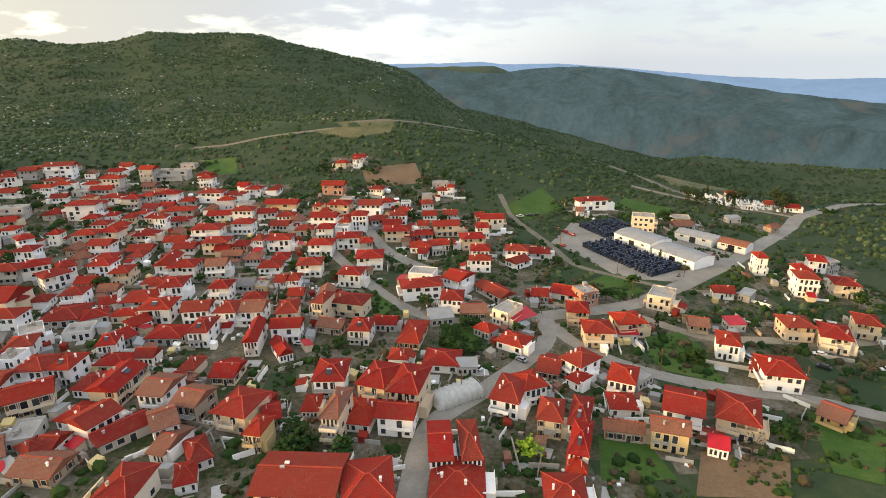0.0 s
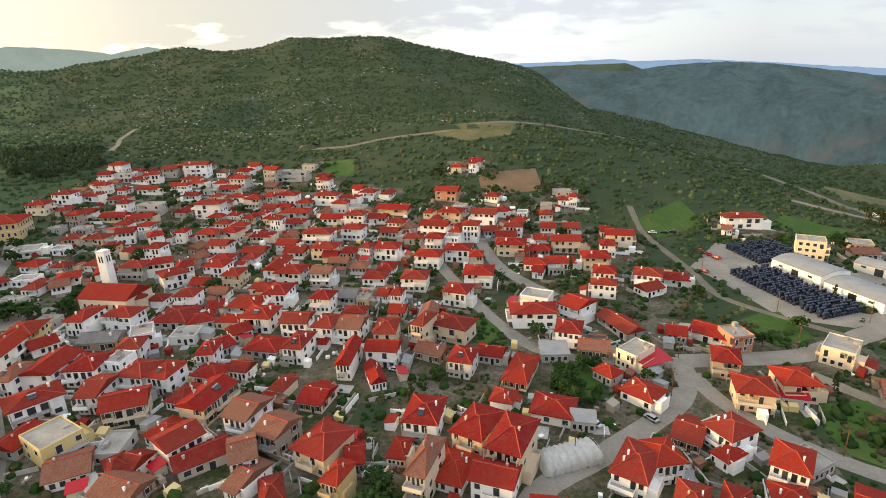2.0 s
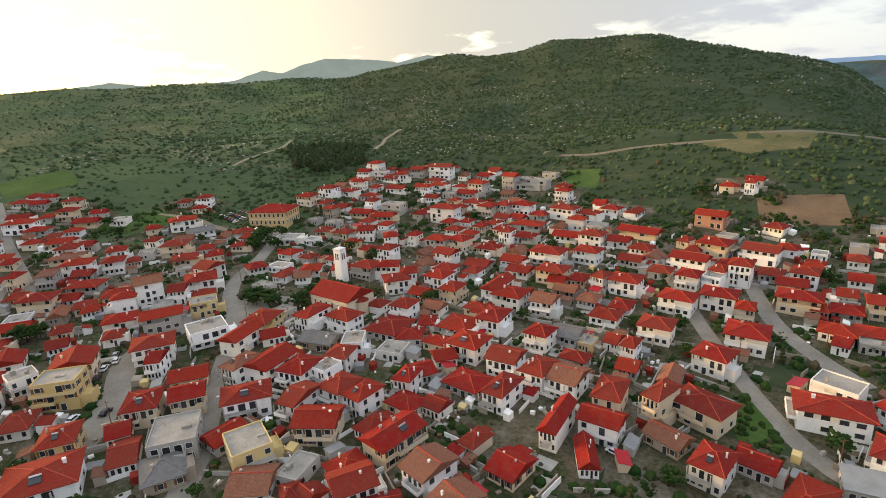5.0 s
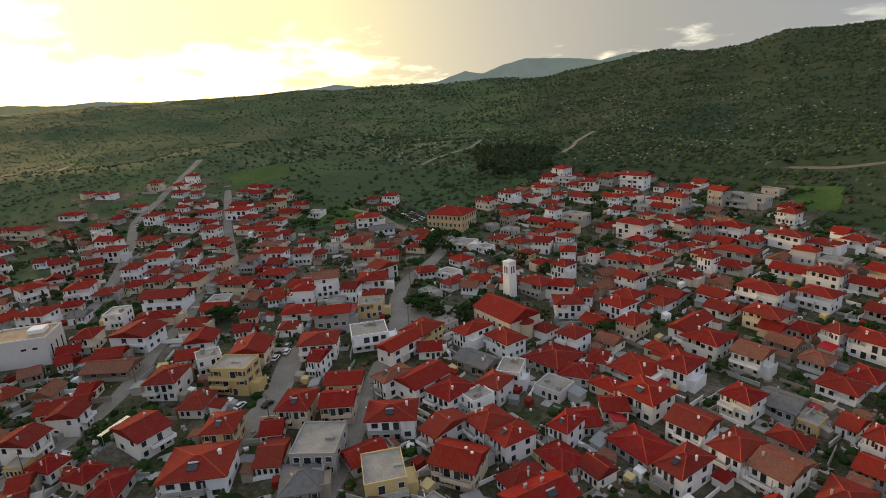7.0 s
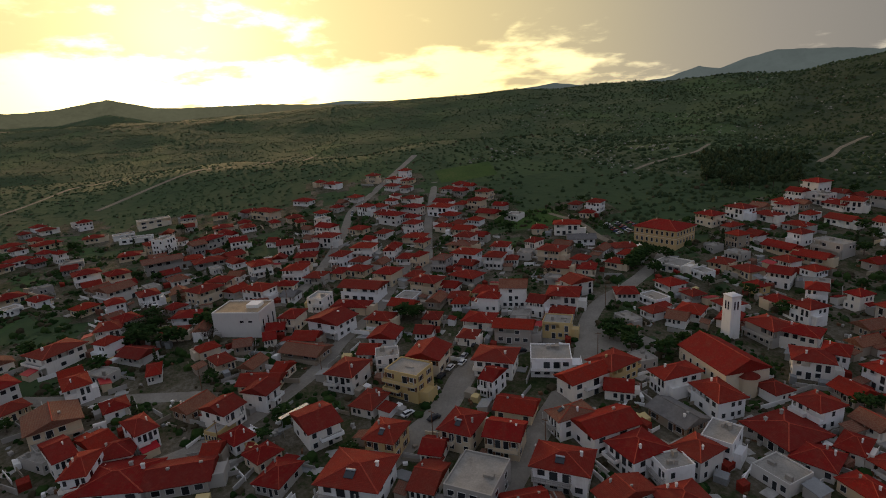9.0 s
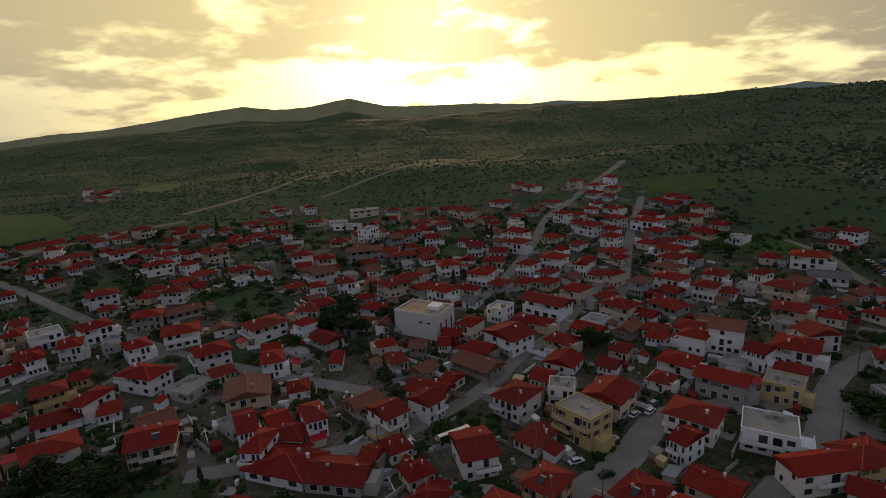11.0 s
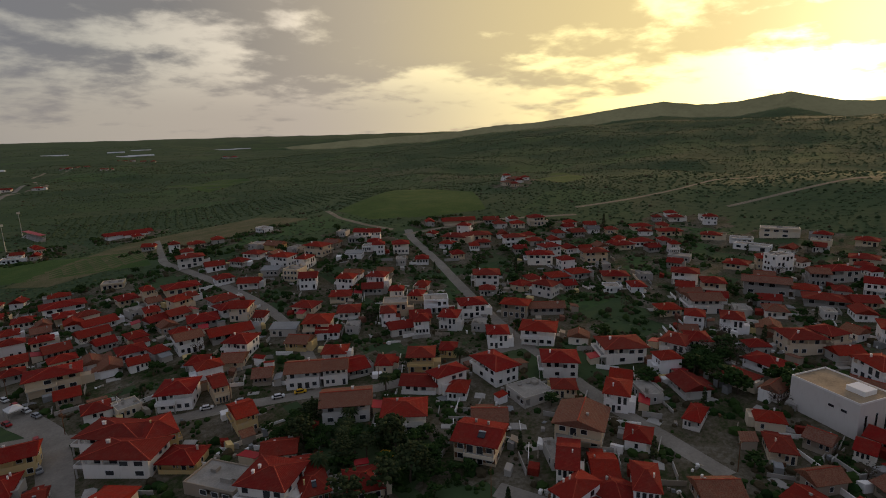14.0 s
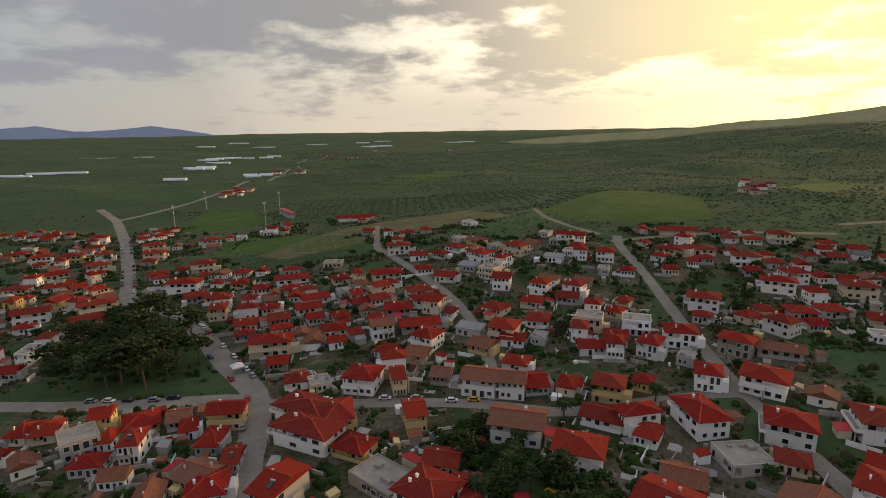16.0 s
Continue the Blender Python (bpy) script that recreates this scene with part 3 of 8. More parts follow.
def window(parent, x, y, z, w, h, face, kind="window", shutters=False):
    """A casement in its reveal, as one skin: frame proud of the wall, glass set back, shutters folded beside it. face: 0 front, 1 right, 2 back, 3 left."""
    bm = bmesh.new()
    f = 0.08
    s = w * 0.5 if shutters else 0.0
    cols = [-w / 2 - f - s, -w / 2 - f, -w / 2, w / 2, w / 2 + f, w / 2 + f + s] if shutters else [-w / 2 - f, -w / 2, w / 2, w / 2 + f]
    rows = [-f, 0, h, h + f]
    n = len(cols)
    front = [[bm.verts.new((c, -0.06, r)) for c in cols] for r in rows]
    gi = n // 2 - 1
    for r in range(3):
        for c in range(n - 1):
            if r == 1 and c == gi:
                continue
            bm.faces.new((front[r][c], front[r][c + 1], front[r + 1][c + 1], front[r + 1][c])).material_index = 2 if shutters and c in (0, n - 2) else 0
    deep = [bm.verts.new((c, 0.0, r)) for r, c in ((0, -w / 2), (0, w / 2), (h, w / 2), (h, -w / 2))]
    rim = [front[1][gi], front[1][gi + 1], front[2][gi + 1], front[2][gi]]
    for i in range(4):
        j = (i + 1) % 4
        bm.faces.new((rim[i], rim[j], deep[j], deep[i])).material_index = 0
    for v in deep:
        v.co.y = -0.012
    bm.faces.new(deep).material_index = 1
    edge = [front[0][0], front[0][-1], front[3][-1], front[3][0]]
    back = [bm.verts.new((v.co.x, 0.03, v.co.z)) for v in edge]
    ring = [front[0], [front[r][-1] for r in range(4)], front[3][::-1], [front[3 - r][0] for r in range(4)]]
    for k in range(4):
        bm.faces.new(ring[k][::-1] + [back[k], back[(k + 1) % 4]]).material_index = 0
    ob = part(kind, bm, [FRAME, GLASS, SHUTTER], parent)
    ob.matrix_local = Matrix.Translation((x, y, z)) @ Matrix.Rotation(radians((0, 90, 180, -90)[face]), 4, "Z")
    return ob


def small_window(bm, x, y, z, w, h, face, frame=0.09):
    """A casement of a far house in a shared mesh: frame proud of the wall, dark glass set back."""
    c, s = ((1, 0), (0, 1), (-1, 0), (0, -1))[face]

    def at(u, v, d):
        return bm.verts.new((x + u * c - d * s, y + u * s + d * c, z + v))
    outer = [at(u, v, -0.07) for u, v in ((-w / 2 - frame, -frame), (w / 2 + frame, -frame), (w / 2 + frame, h + frame), (-w / 2 - frame, h + frame))]
    inner = [at(u, v, -0.07) for u, v in ((-w / 2, 0), (w / 2, 0), (w / 2, h), (-w / 2, h))]
    glass = [at(u, v, -0.015) for u, v in ((-w / 2, 0), (w / 2, 0), (w / 2, h), (-w / 2, h))]
    back = [at(u, v, 0.03) for u, v in ((-w / 2 - frame, -frame), (w / 2 + frame, -frame), (w / 2 + frame, h + frame), (-w / 2 - frame, h + frame))]
    for i in range(4):
        j = (i + 1) % 4
        bm.faces.new((outer[i], outer[j], inner[j], inner[i]))
        bm.faces.new((inner[i], inner[j], glass[j], glass[i]))
        bm.faces.new((back[i], back[j], outer[j], outer[i]))
    bm.faces.new(glass).material_index = 1


def far_openings(house, rng, hw, hd, storeys, wm, step_back):
    """Windows on every side of a far house, and the balconies of its upper floors. step_back: x range of the loggia."""
    bm = bmesh.new()
    for s in range(storeys):
        z, top = s * 2.85 + 0.95, s == storeys - 1
        for x in (-3.3, -1.0, 1.3, 3.5):
            if rng.random() < 0.28:
                continue
            back = step_back and top and step_back[0] < x < step_back[1]
            door = rng.random() < 0.35
            small_window(bm, x, -hd + (1.7 if back else 0), z - (0.85 if door else 0.0), 1.25, 2.2 if door else 1.35, 0)
        for x in (-2.8, 0.2, 2.9):
            if rng.random() < 0.6:
                small_window(bm, x, hd, z, 1.15, 1.3, 2)
        for face, x in ((1, hw), (3, -hw)):
            for y in (-2.6, 0.4, 2.6):
                if rng.random() < 0.58 and not (step_back and top and y < -2):
                    small_window(bm, x, y, z, 1.15, 1.3, face)
    part("window_set", bm, [FRAME, GLASS], house, "small dark casements in pale frames")["kind"] = "stuff"
    if storeys > 1 and rng.random() < 0.8:
        for s in range(1, storeys):
            bm = bmesh.new()
            z = s * 2.85
            side = rng.choice((0, 0, 1, 2, 3))
            half = hw if side in (0, 2) else hd
            deep = hd if side in (0, 2) else hw
            a, b = rng.choice(((-half, half), (-half, 0.6), (-0.8, half)))
            for x0, x1, y0, y1, z0, z1, mat in ((a, b, -deep - 1.4, -deep + 0.02, z - 0.15, z, 1), (a, b, -deep - 1.4, -deep - 1.28, z, z + 0.9, 0), (a, a + 0.12, -deep - 1.28, -deep, z, z + 0.9, 0), (b - 0.12, b, -deep - 1.28, -deep, z, z + 0.9, 0), (a + 0.1, a + 0.35, -deep - 1.27, -deep - 1.05, -1.5, z - 0.15, 1), (b - 0.35, b - 0.1, -deep - 1.27, -deep - 1.05, -1.5, z - 0.15, 1)):
                v = box(bm, x0, x1, y0, y1, z0, z1, mat)
                for q in v:
                    x, y = q.co.x, q.co.y
                    q.co.x, q.co.y = ((x, y), (-y, x), (-x, -y), (y, -x))[side]
            part("balcony", bm, [wm, CONCRETE], house, "balcony with a solid parapet")


def chimney(parent, x, y, z, mat):
    bm = bmesh.new()
    box(bm, -0.24, 0.24, -0.2, 0.2, -1.6, 0.55)
    box(bm, -0.3, 0.3, -0.26, 0.26, 0.55, 0.63)
    for s in (-0.2, 0.2):
        box(bm, s - 0.04, s + 0.04, -0.17, 0.17, 0.63, 0.82)
    box(bm, -0.3, 0.3, -0.26, 0.26, 0.82, 0.88)
    ob = part("chimney", bm, mat, parent)
    ob.location = (x, y, z)


def balcony(parent, x0, x1, y, z, deep, roofed=False, top=0.0, solid=None):
    bm = bmesh.new()
    box(bm, x0, x1, y - deep, y + 0.02, z - 0.16, z)
    slab = part("balcony_slab", bm, CONCRETE, parent)
    bm = bmesh.new()
    if solid:
        box(bm, x0, x1, y - deep, y - deep + 0.12, z, z + 0.95)
        for x in (x0, x1 - 0.12):
            box(bm, x, x + 0.12, y - deep + 0.12, y, z, z + 0.95)
        part("parapet", bm, solid, slab, "solid rendered parapet")
        bm = bmesh.new()
    for zz in (() if solid else (0.5, 0.98)):
        box(bm, x0 + 0.03, x1 - 0.03, y - deep + 0.03, y - deep + 0.08, z + zz, z + zz + 0.06)
        for x in (x0 + 0.03, x1 - 0.08):
            box(bm, x, x + 0.05, y - deep + 0.08, y, z + zz, z + zz + 0.06)
    n = max(3, int((x1 - x0) / 0.45))
    for i in range(0 if solid else n + 1):
        x = x0 + 0.05 + (x1 - x0 - 0.1) * i / n
        box(bm, x - 0.025, x + 0.025, y - deep + 0.03, y - deep + 0.08, z, z + 1.0)
    if solid:
        bm.free()
    else:
        part("railing", bm, RAIL, slab, "grey iron railing")
    if roofed:
        for x in (x0 + 0.15, x1 - 0.15):
            bm = bmesh.new()
            box(bm, x - 0.12, x + 0.12, y - deep + 0.1, y - deep + 0.34, z, top)
            part("post", bm, CONCRETE, parent)


WALL_WORDS = {"w": "white-rendered", "c": "cream-rendered", "y": "ochre-painted", "g": "grey cement-rendered", "s": "old rubble stone", "b": "bare brick"}
ROOF_WORDS = {"r": "red clay tile", "o": "weathered brown tile", "k": "grey slate", "m": "red sheet-metal", "f": "flat concrete", "z": "pale sheet-metal"}
STOREY_WORDS = {1: "single-storey", 2: "two-storey", 3: "three-storey"}
PROTO = {}


def house_name(shape, wall, storeys, roof):
    if shape == "s":
        return "shed"
    if storeys == 3:
        return "apartment_house"
    if shape == "f":
        return "flat_roofed_house"
    if wall == "s" or roof in "ok":
        return "old_house"
    return ("gabled_cottage" if shape in "gG" else "cottage") if storeys == 1 else "house"


def house_proto(shape, wall, storeys, roof, far, seed):
    """Builds one kind of house 10 m wide and 9 m deep, its front to -y."""
    rng = random.Random(seed * 7919 + storeys * 31 + ord(shape) * 7 + ord(wall))
    title = house_name(shape, wall, storeys, roof)
    house = None if far else new(title)
    W, D, wm, rm = 10.0, 9.0, WALLS[wall], ROOFS[roof]
    H = (0, 3.1, 5.9, 8.7)[storeys]
    hw, hd = W / 2, D / 2
    bm = bmesh.new()
    porch = far and shape in "hgf" and storeys < 3
    if porch:
        # the upper floor steps back behind a loggia with a parapet and corner posts
        z0, side = H - 2.75, rng.choice((-1, 1))
        x0, x1 = sorted((side * hw, side * (hw - rng.choice((4.2, 6.0, 10.0)))))
        box(bm, -hw, hw, -hd, hd, -2.5, z0)
        box(bm, -hw, hw, -hd + 1.7, hd, z0, H)
        for a, b in ((-hw, x0), (x1, hw)):
            if b - a > 0.1:
                box(bm, a, b, -hd, -hd + 1.7, z0, H)
        box(bm, x0, x1, -hd, -hd + 0.15, z0, z0 + 0.9)
        box(bm, x0, x1, -hd, -hd + 1.7, H - 0.35, H)
        for x in ((x0 + x1) / 2 - 0.15, x0 if side < 0 else x1 - 0.3):
            box(bm, x, x + 0.3, -hd, -hd + 0.3, z0 + 0.9, H - 0.35)
    else:
        box(bm, -hw, hw, -hd, hd, -2.5, H)
    if shape in "gG":
        rise = 1.9 if shape == "g" else 2.1
        v = bm.verts
        if shape == "g":
            tri = [[(s * hw, -hd, H), (s * hw, hd, H), (s * hw, 0, H + rise - 0.1)] for s in (-1, 1)]
        else:
            tri = [[(-hw, s * hd, H), (hw, s * hd, H), (0, s * hd, H + rise - 0.1)] for s in (-1, 1)]
        for t in tri:
            inner = [(p[0] * 0.97, p[1] * 0.97, p[2]) for p in t]
            a, b = [v.new(p) for p in t], [v.new(p) for p in inner]
            bm.faces.new(a), bm.faces.new(b)
            for i in range(3):
                bm.faces.new((a[i], a[(i + 1) % 3], b[(i + 1) % 3], b[i]))
    if shape == "l":
        box(bm, -hw, -hw + 4.6, -hd - 2.6, -hd, -2.5, H)
    if shape == "f":
        for x0, x1, y0, y1 in ((-hw, hw, -hd, -hd + 0.2), (-hw, hw, hd - 0.2, hd), (-hw, -hw + 0.2, -hd + 0.2, hd - 0.2), (hw - 0.2, hw, -hd + 0.2, hd - 0.2)):
            box(bm, x0, x1, y0, y1, H, H + 0.45)
    # a lean-to or a terrace built against the house
    annex = ("back", "side", "")[seed % 3] if shape in "hgf" else ""
    if annex == "back":
        box(bm, -hw + 1.2, 1.4, hd, hd + 2.6, -2.5, 2.5)
    elif annex == "side":
        box(bm, hw, hw + 2.6, -hd + 0.8, 1.6, -2.5, 2.9)
        box(bm, hw, hw + 2.6, -hd + 0.8, -hd + 0.95, 2.9, 3.7)
        box(bm, hw + 2.45, hw + 2.6, -hd + 0.95, 1.6, 2.9, 3.7)
    bmesh.ops.remove_doubles(bm, verts=bm.verts[:], dist=1e-4)
    if far:
        house = part(title, bm, wm, None)
    else:
        part("wall", bm, wm, house)
    bm = bmesh.new()
    if shape in "hl":
        hip_roof(bm, -hw, hw, -hd, hd, H + 0.16, 1.75)
        if shape == "l":
            hip_roof(bm, -hw, -hw + 4.6, -hd - 2.6, hd * 0.2, H + 0.17, 1.3, along="y")
    elif shape == "g":
        hip_roof(bm, -hw, hw, -hd, hd, H + 0.1, 1.9, gable=True)
    elif shape == "G":
        hip_roof(bm, -hw, hw, -hd, hd, H + 0.1, 2.1, gable=True, along="y")
    elif shape == "s":
        v = box(bm, -hw - 0.4, hw + 0.4, -hd - 0.4, hd + 0.4, H, H + 0.18)
        for q in v:
            if q.co.y > 0:
                q.co.z += 0.9
    else:
        box(bm, -hw + 0.2, hw - 0.2, -hd + 0.2, hd - 0.2, H, H + 0.06)
        for _ in range(rng.randint(1, 3)):
            x, y = rng.uniform(-3.5, 3), rng.uniform(-3, 3)
            box(bm, x, x + rng.uniform(0.6, 2.2), y, y + rng.uniform(0.6, 1.8), H + 0.06, H + rng.uniform(0.4, 1.6))
    if annex == "back":
        v = box(bm, -hw + 0.9, 1.7, hd + 0.01, hd + 2.95, 2.5, 2.64)
        for q in v:
            if q.co.y < hd + 1:
                q.co.z += 0.55
    if shape == "s":
        bw = bmesh.new()
        box(bw, -hw + 0.1, hw - 0.1, hd - 0.3, hd - 0.02, H, H + 0.85)
        part("back_wall", bw, wm, house)
    part("roof", bm, [rm, RIDGE if roof in "ro" else rm], house)
    if far and shape in "hlgG" and rng.random() < 0.7:
        chimney(house, rng.choice((-1, 1)) * rng.uniform(1.2, 3.6), rng.uniform(-2.4, 2.4), H + 1.35, rng.choice((wm, CONCRETE, WALLS["w"])))
    if shape in "hlgG" and not far:
        for _ in range(1 if rng.random() < 0.5 else 2):
            chimney(house, rng.choice((-1, 1)) * rng.uniform(1.2, 3.6), rng.uniform(-2.4, 2.4), H + 1.35, rng.choice((wm, CONCRETE, WALLS["g"], WALLS["w"])))
        if not far and rng.random() < 0.13:
            bm = bmesh.new()
            x = rng.uniform(-2, 1)
            v = box(bm, x, x + 1.7, -hd + 1.2, -hd + 2.6, H + 0.95, H + 1.05, 1)
            for q in v:
                q.co.z += (q.co.y + hd - 1.2) * 0.45
            heater = part("solar_heater", bm, [METAL, GLASS], house, "dark glazed solar water heater")
            bm = bmesh.new()
            rod(bm, (x, -hd + 2.65, H + 1.8), (x + 1.7, -hd + 2.65, H + 1.8), 0.22, 8)
            part("tank", bm, METAL, heater, "steel water tank")
    sh = wall in "ysc" and rng.random() < 0.6
    if far:
        far_openings(house, rng, hw, hd, storeys, wm, (x0, x1) if porch else None)
    for s in range(0 if far else storeys):
        z = s * 2.85 + 1.0
        for i, x in enumerate((-3.4, -1.1, 1.3, 3.5)):
            if rng.random() < 0.2:
                continue
            yy = -hd - (2.6 if shape == "l" and x < -0.3 else 0)
            if s == 0 and i == 2:
                window(house, x, yy, 0.05, 1.2, 2.2, 0, "door")
            elif s > 0 and i in (1, 2):
                window(house, x, yy, s * 2.85 + 0.15, 1.5, 2.2, 0, "door")
            else:
                window(house, x, yy, z - 0.1, 1.35, 1.45, 0, "window", sh)
        for face, xx in ((1, hw), (3, -hw)):
            for y in (-2.3, 2.0):
                if rng.random() < 0.68:
                    window(house, xx, y, z - 0.1, 1.25, 1.45, face, "window", sh)
        for x in (-2.6, 2.4):
            if rng.random() < 0.7:
                window(house, x, hd, z - 0.1, 1.25, 1.4, 2, "window", sh)
        if s > 0 and shape != "l" and rng.random() < 0.92:
            x0 = rng.choice((-hw, -2.2))
            balcony(house, x0, min(hw, x0 + rng.choice((5.0, 7.2, 10.0))), -hd, s * 2.85 + 0.1, 1.6, rng.random() < 0.5, H, wm if rng.random() < 0.5 else None)
        elif s > 0 and shape == "l":
            balcony(house, -0.3, hw, -hd, s * 2.85 + 0.1, 2.0, True, H)
    noun = "shed" if shape == "s" else "house"
    words = "%s %s %s with a %s roof" % (WALL_WORDS[wall], STOREY_WORDS[storeys], noun, ROOF_WORDS[roof])
    return tagged(house, words, noun, title.replace("_", " ") + "s of the village")


HOUSES = []


def house(code, x, y, turn, w, d, dz=0.0):
    """A house of the village. code: roof shape (h hip, l hip with a wing, g gable, G gable end in front, f flat, s lean-to), wall, storeys, roof cover."""
    shape, wall, storeys, roof = code[0], code[1], int(code[2]), code[3]
    seed = int(abs(x * 3 + y * 5)) % 3
    far = min(math.hypot(x, y - 20), math.hypot(x + 45, y - 80), math.hypot(x + 91, y - 72)) > 124
    key = (shape, wall, storeys, roof, seed, far)
    hs = [ground(x + a * w / 2, y + b * d / 2) for a in (-1, 1) for b in (-1, 1)]
    m = pose(x, y, min(hs) * 0.5 + max(hs) * 0.5 + dz - 0.1, 0, 0, turn) @ Matrix.Diagonal((w / 10, d / 9, 1, 1))
    if key not in PROTO:
        PROTO[key] = house_proto(shape, wall, storeys, roof, far, seed)
        PROTO[key].matrix_basis = m
        ob = PROTO[key]
    else:
        src = PROTO[key]
        ob = copy_thing(src, m @ Matrix.Diagonal((1 / src.scale[0], 1 / src.scale[1], 1 / src.scale[2], 1)))
    HOUSES.append((x, y, max(w, d) * 0.62, turn))
    return ob

# ---- roads, yards and fields ----
LANES = []


def road(points, width, mat=None, label="", name="road", lift=0.2):
    LANES.append((points, width))
    return strip(name, points, width, mat or ASPHALT, label or "worn grey asphalt street between the houses", lift)


road([(-14, 60), (-8, 98), (-7, 113), (-5, 126), (7, 135), (20, 150), (35, 167), (40, 183), (38, 192)], 6.5)
road([(40, 183), (43, 171), (51, 160), (66, 148), (86, 140), (106, 136), (121, 126), (200, 100)], 5.5)
road([(38, 190), (59, 195), (78, 200), (112, 226), (143, 251), (207, 310), (225, 333), (246, 348), (294, 385), (333, 403), (420, 430)], 8.0, None, "grey asphalt country road climbing out of the village")
road([(225, 333), (205, 352), (172, 372), (140, 395)], 5.0, TRACK, "pale earth track up the slope", "track")
road([(75, 189), (85, 178), (96, 170), (115, 172), (128, 167), (155, 170), (230, 180)], 5.0, TRACK, "pale earth track between the fields", "track")
road([(-43, 292), (-29, 259), (-16, 244), (-2, 232)], 6.0)
road([(-70, 282), (-57, 259), (-37, 227), (-24, 208), (-9, 189), (0, 185), (38, 188)], 5.5)
road([(-214, 442), (-172, 441), (-145, 458), (-104, 463), (-50, 494), (-10, 501), (37, 515), (85, 520), (134, 498), (156, 440), (172, 390)], 6.0, PATH_EARTH, "pale earth track cut along the hillside", "track")
road([(38, 350), (41, 311), (47, 296), (58, 265), (61, 243), (78, 230), (97, 217)], 3.6, PATH_EARTH, "dusty grey track beside the storage yard", "track")
road([(-300, 262), (-262, 225), (-240, 195), (-232, 179), (-214, 165), (-195, 157), (-176, 141), (-156, 124), (-135, 108), (-127, 100), (-112, 84), (-95, 60)], 6.5)
road([(-214, 163), (-208, 147), (-202, 118), (-180, 107), (-168, 96), (-159, 86), (-140, 70)], 8.0)
road([(-560, 150), (-488, 120), (-441, 98), (-411, 84), (-362, 78), (-321, 69), (-295, 62), (-270, 50)], 5.5)
road([(-455, 151), (-367, 131), (-301, 120), (-262, 110)], 5.0)
road([(-310, 114), (-277, 99), (-247, 89), (-237, 79), (-208, 66), (-190, 52), (-178, 40), (-170, 20), (-160, -5)], 5.5)
road([(-288, -230), (-278, -212), (-264, -165), (-246, -116), (-232, -78), (-222, -45), (-213, -12), (-205, 30)], 5.5)
road([(-75, -107), (-93, -100), (-122, -91), (-149, -80), (-164, -68), (-186, -66), (-224, -60)], 5.5)
road([(130, -640), (93, -566), (55, -451), (24, -338), (3, -254), (-18, -228), (-35, -211), (-59, -147), (-74, -114), (-74, -88), (-72, -59), (-66, -20), (-50, 10), (-14, 60)], 9.0, None, "wide grey asphalt main street of the village")
road([(60, -150), (13, -137), (-6, -130), (-35, -121), (-67, -114), (-75, -107)], 7.0)
road([(-158, -396), (-141, -283), (-151, -232), (-161, -180), (-163, -151), (-160, -120), (-150, -82)], 5.0)
road([(92, -560), (53, -627), (6, -710), (-45, -879), (-102, -1086)], 7.0, None, "narrow asphalt road across the plain")
road([(-278, -221), (-308, -219), (-355, -214), (-420, -190)], 4.5, TRACK, "pale earth field track", "track")
road([(-289, -358), (-273, -304), (-273, -263), (-280, -237)], 4.0, TRACK, "pale earth field track", "track")
road([(-352, 205), (-330, 215), (-300, 214), (-280, 222)], 4.0, TRACK, "pale earth track beside the meadow", "track")
road([(-620, 90), (-720, 40), (-880, 10)], 6.0, TRACK, "pale earth track on the slope", "track")
road([(-520, -120), (-650, -60), (-800, 10), (-960, 40)], 4.5, TRACK, "pale earth track on the slope", "track")
road([(-48, -905), (-85, -965), (-114, -992), (-104, -1120), (-99, -1246), (-120, -1330), (-186, -1545), (-166, -1680)], 5.0, TRACK, "pale winding road across the plain", "track")
road([(-440, -206), (-483, -199), (-532, -195), (-578, -187), (-640, -190), (-760, -150)], 4.0, TRACK, "pale earth track between the fields", "track")
road([(-470, 560), (-440, 500), (-400, 450), (-372, 415)], 4.0, TRACK, "pale footpath on the hillside", "track")

road([(-420, 300), (-432, 318), (-446, 347), (-468, 384), (-500, 420)], 3.2, TRACK, "pale earth track beside the pine wood", "track")
CLEAR = []


def field(name, corners, mat, label, category="field"):
    CLEAR.append(corners)
    return patch(name, corners, mat, label, 0.12, 8.0, category)


field("football_pitch", [(15, -480), (12, -587), (-45, -586), (-60, -491), (-36, -470)], GRASS, "green grass football pitch beside the village", "pitch")
field("meadow", [(-285, -277), (-290, -343), (-428, -451), (-439, -335), (-373, -243), (-322, -250)], GRASS, "bright green meadow beyond the houses")
field("meadow", [(2, -429), (-58, -437), (-139, -354), (-135, -288), (-46, -352)], GRASS, "green grass field behind the houses")
field("meadow", [(-262, -876), (-394, -974), (-377, -814), (-283, -714)], GRASS, "green field far out on the plain")
field("meadow", [(-524, -339), (-728, -475), (-619, -333), (-522, -286)], GRASS, "green field on the rising plain")
field("meadow", [(71, 173), (85, 177), (88, 167), (85, 143), (70, 151), (68, 160)], GRASS, "green meadow between road and track")
field("meadow", [(64, 223), (80, 236), (86, 214), (72, 205)], GRASS, "green grass plot below the storage yard")
field("meadow", [(108, 339), (124, 363), (150, 344), (139, 320)], GRASS, "bright green grass plot on the slope")
field("meadow", [(40, 120), (52, 115), (54, 103), (36, 103)], GRASS, "green grass garden with a low wall")
field("meadow", [(101, 130), (117, 121), (101, 101), (92, 105)], GRASS, "green kitchen garden plot")
field("meadow", [(36, 325), (69, 369), (77, 332), (48, 306)], GRASS, "green grass plot above the village")
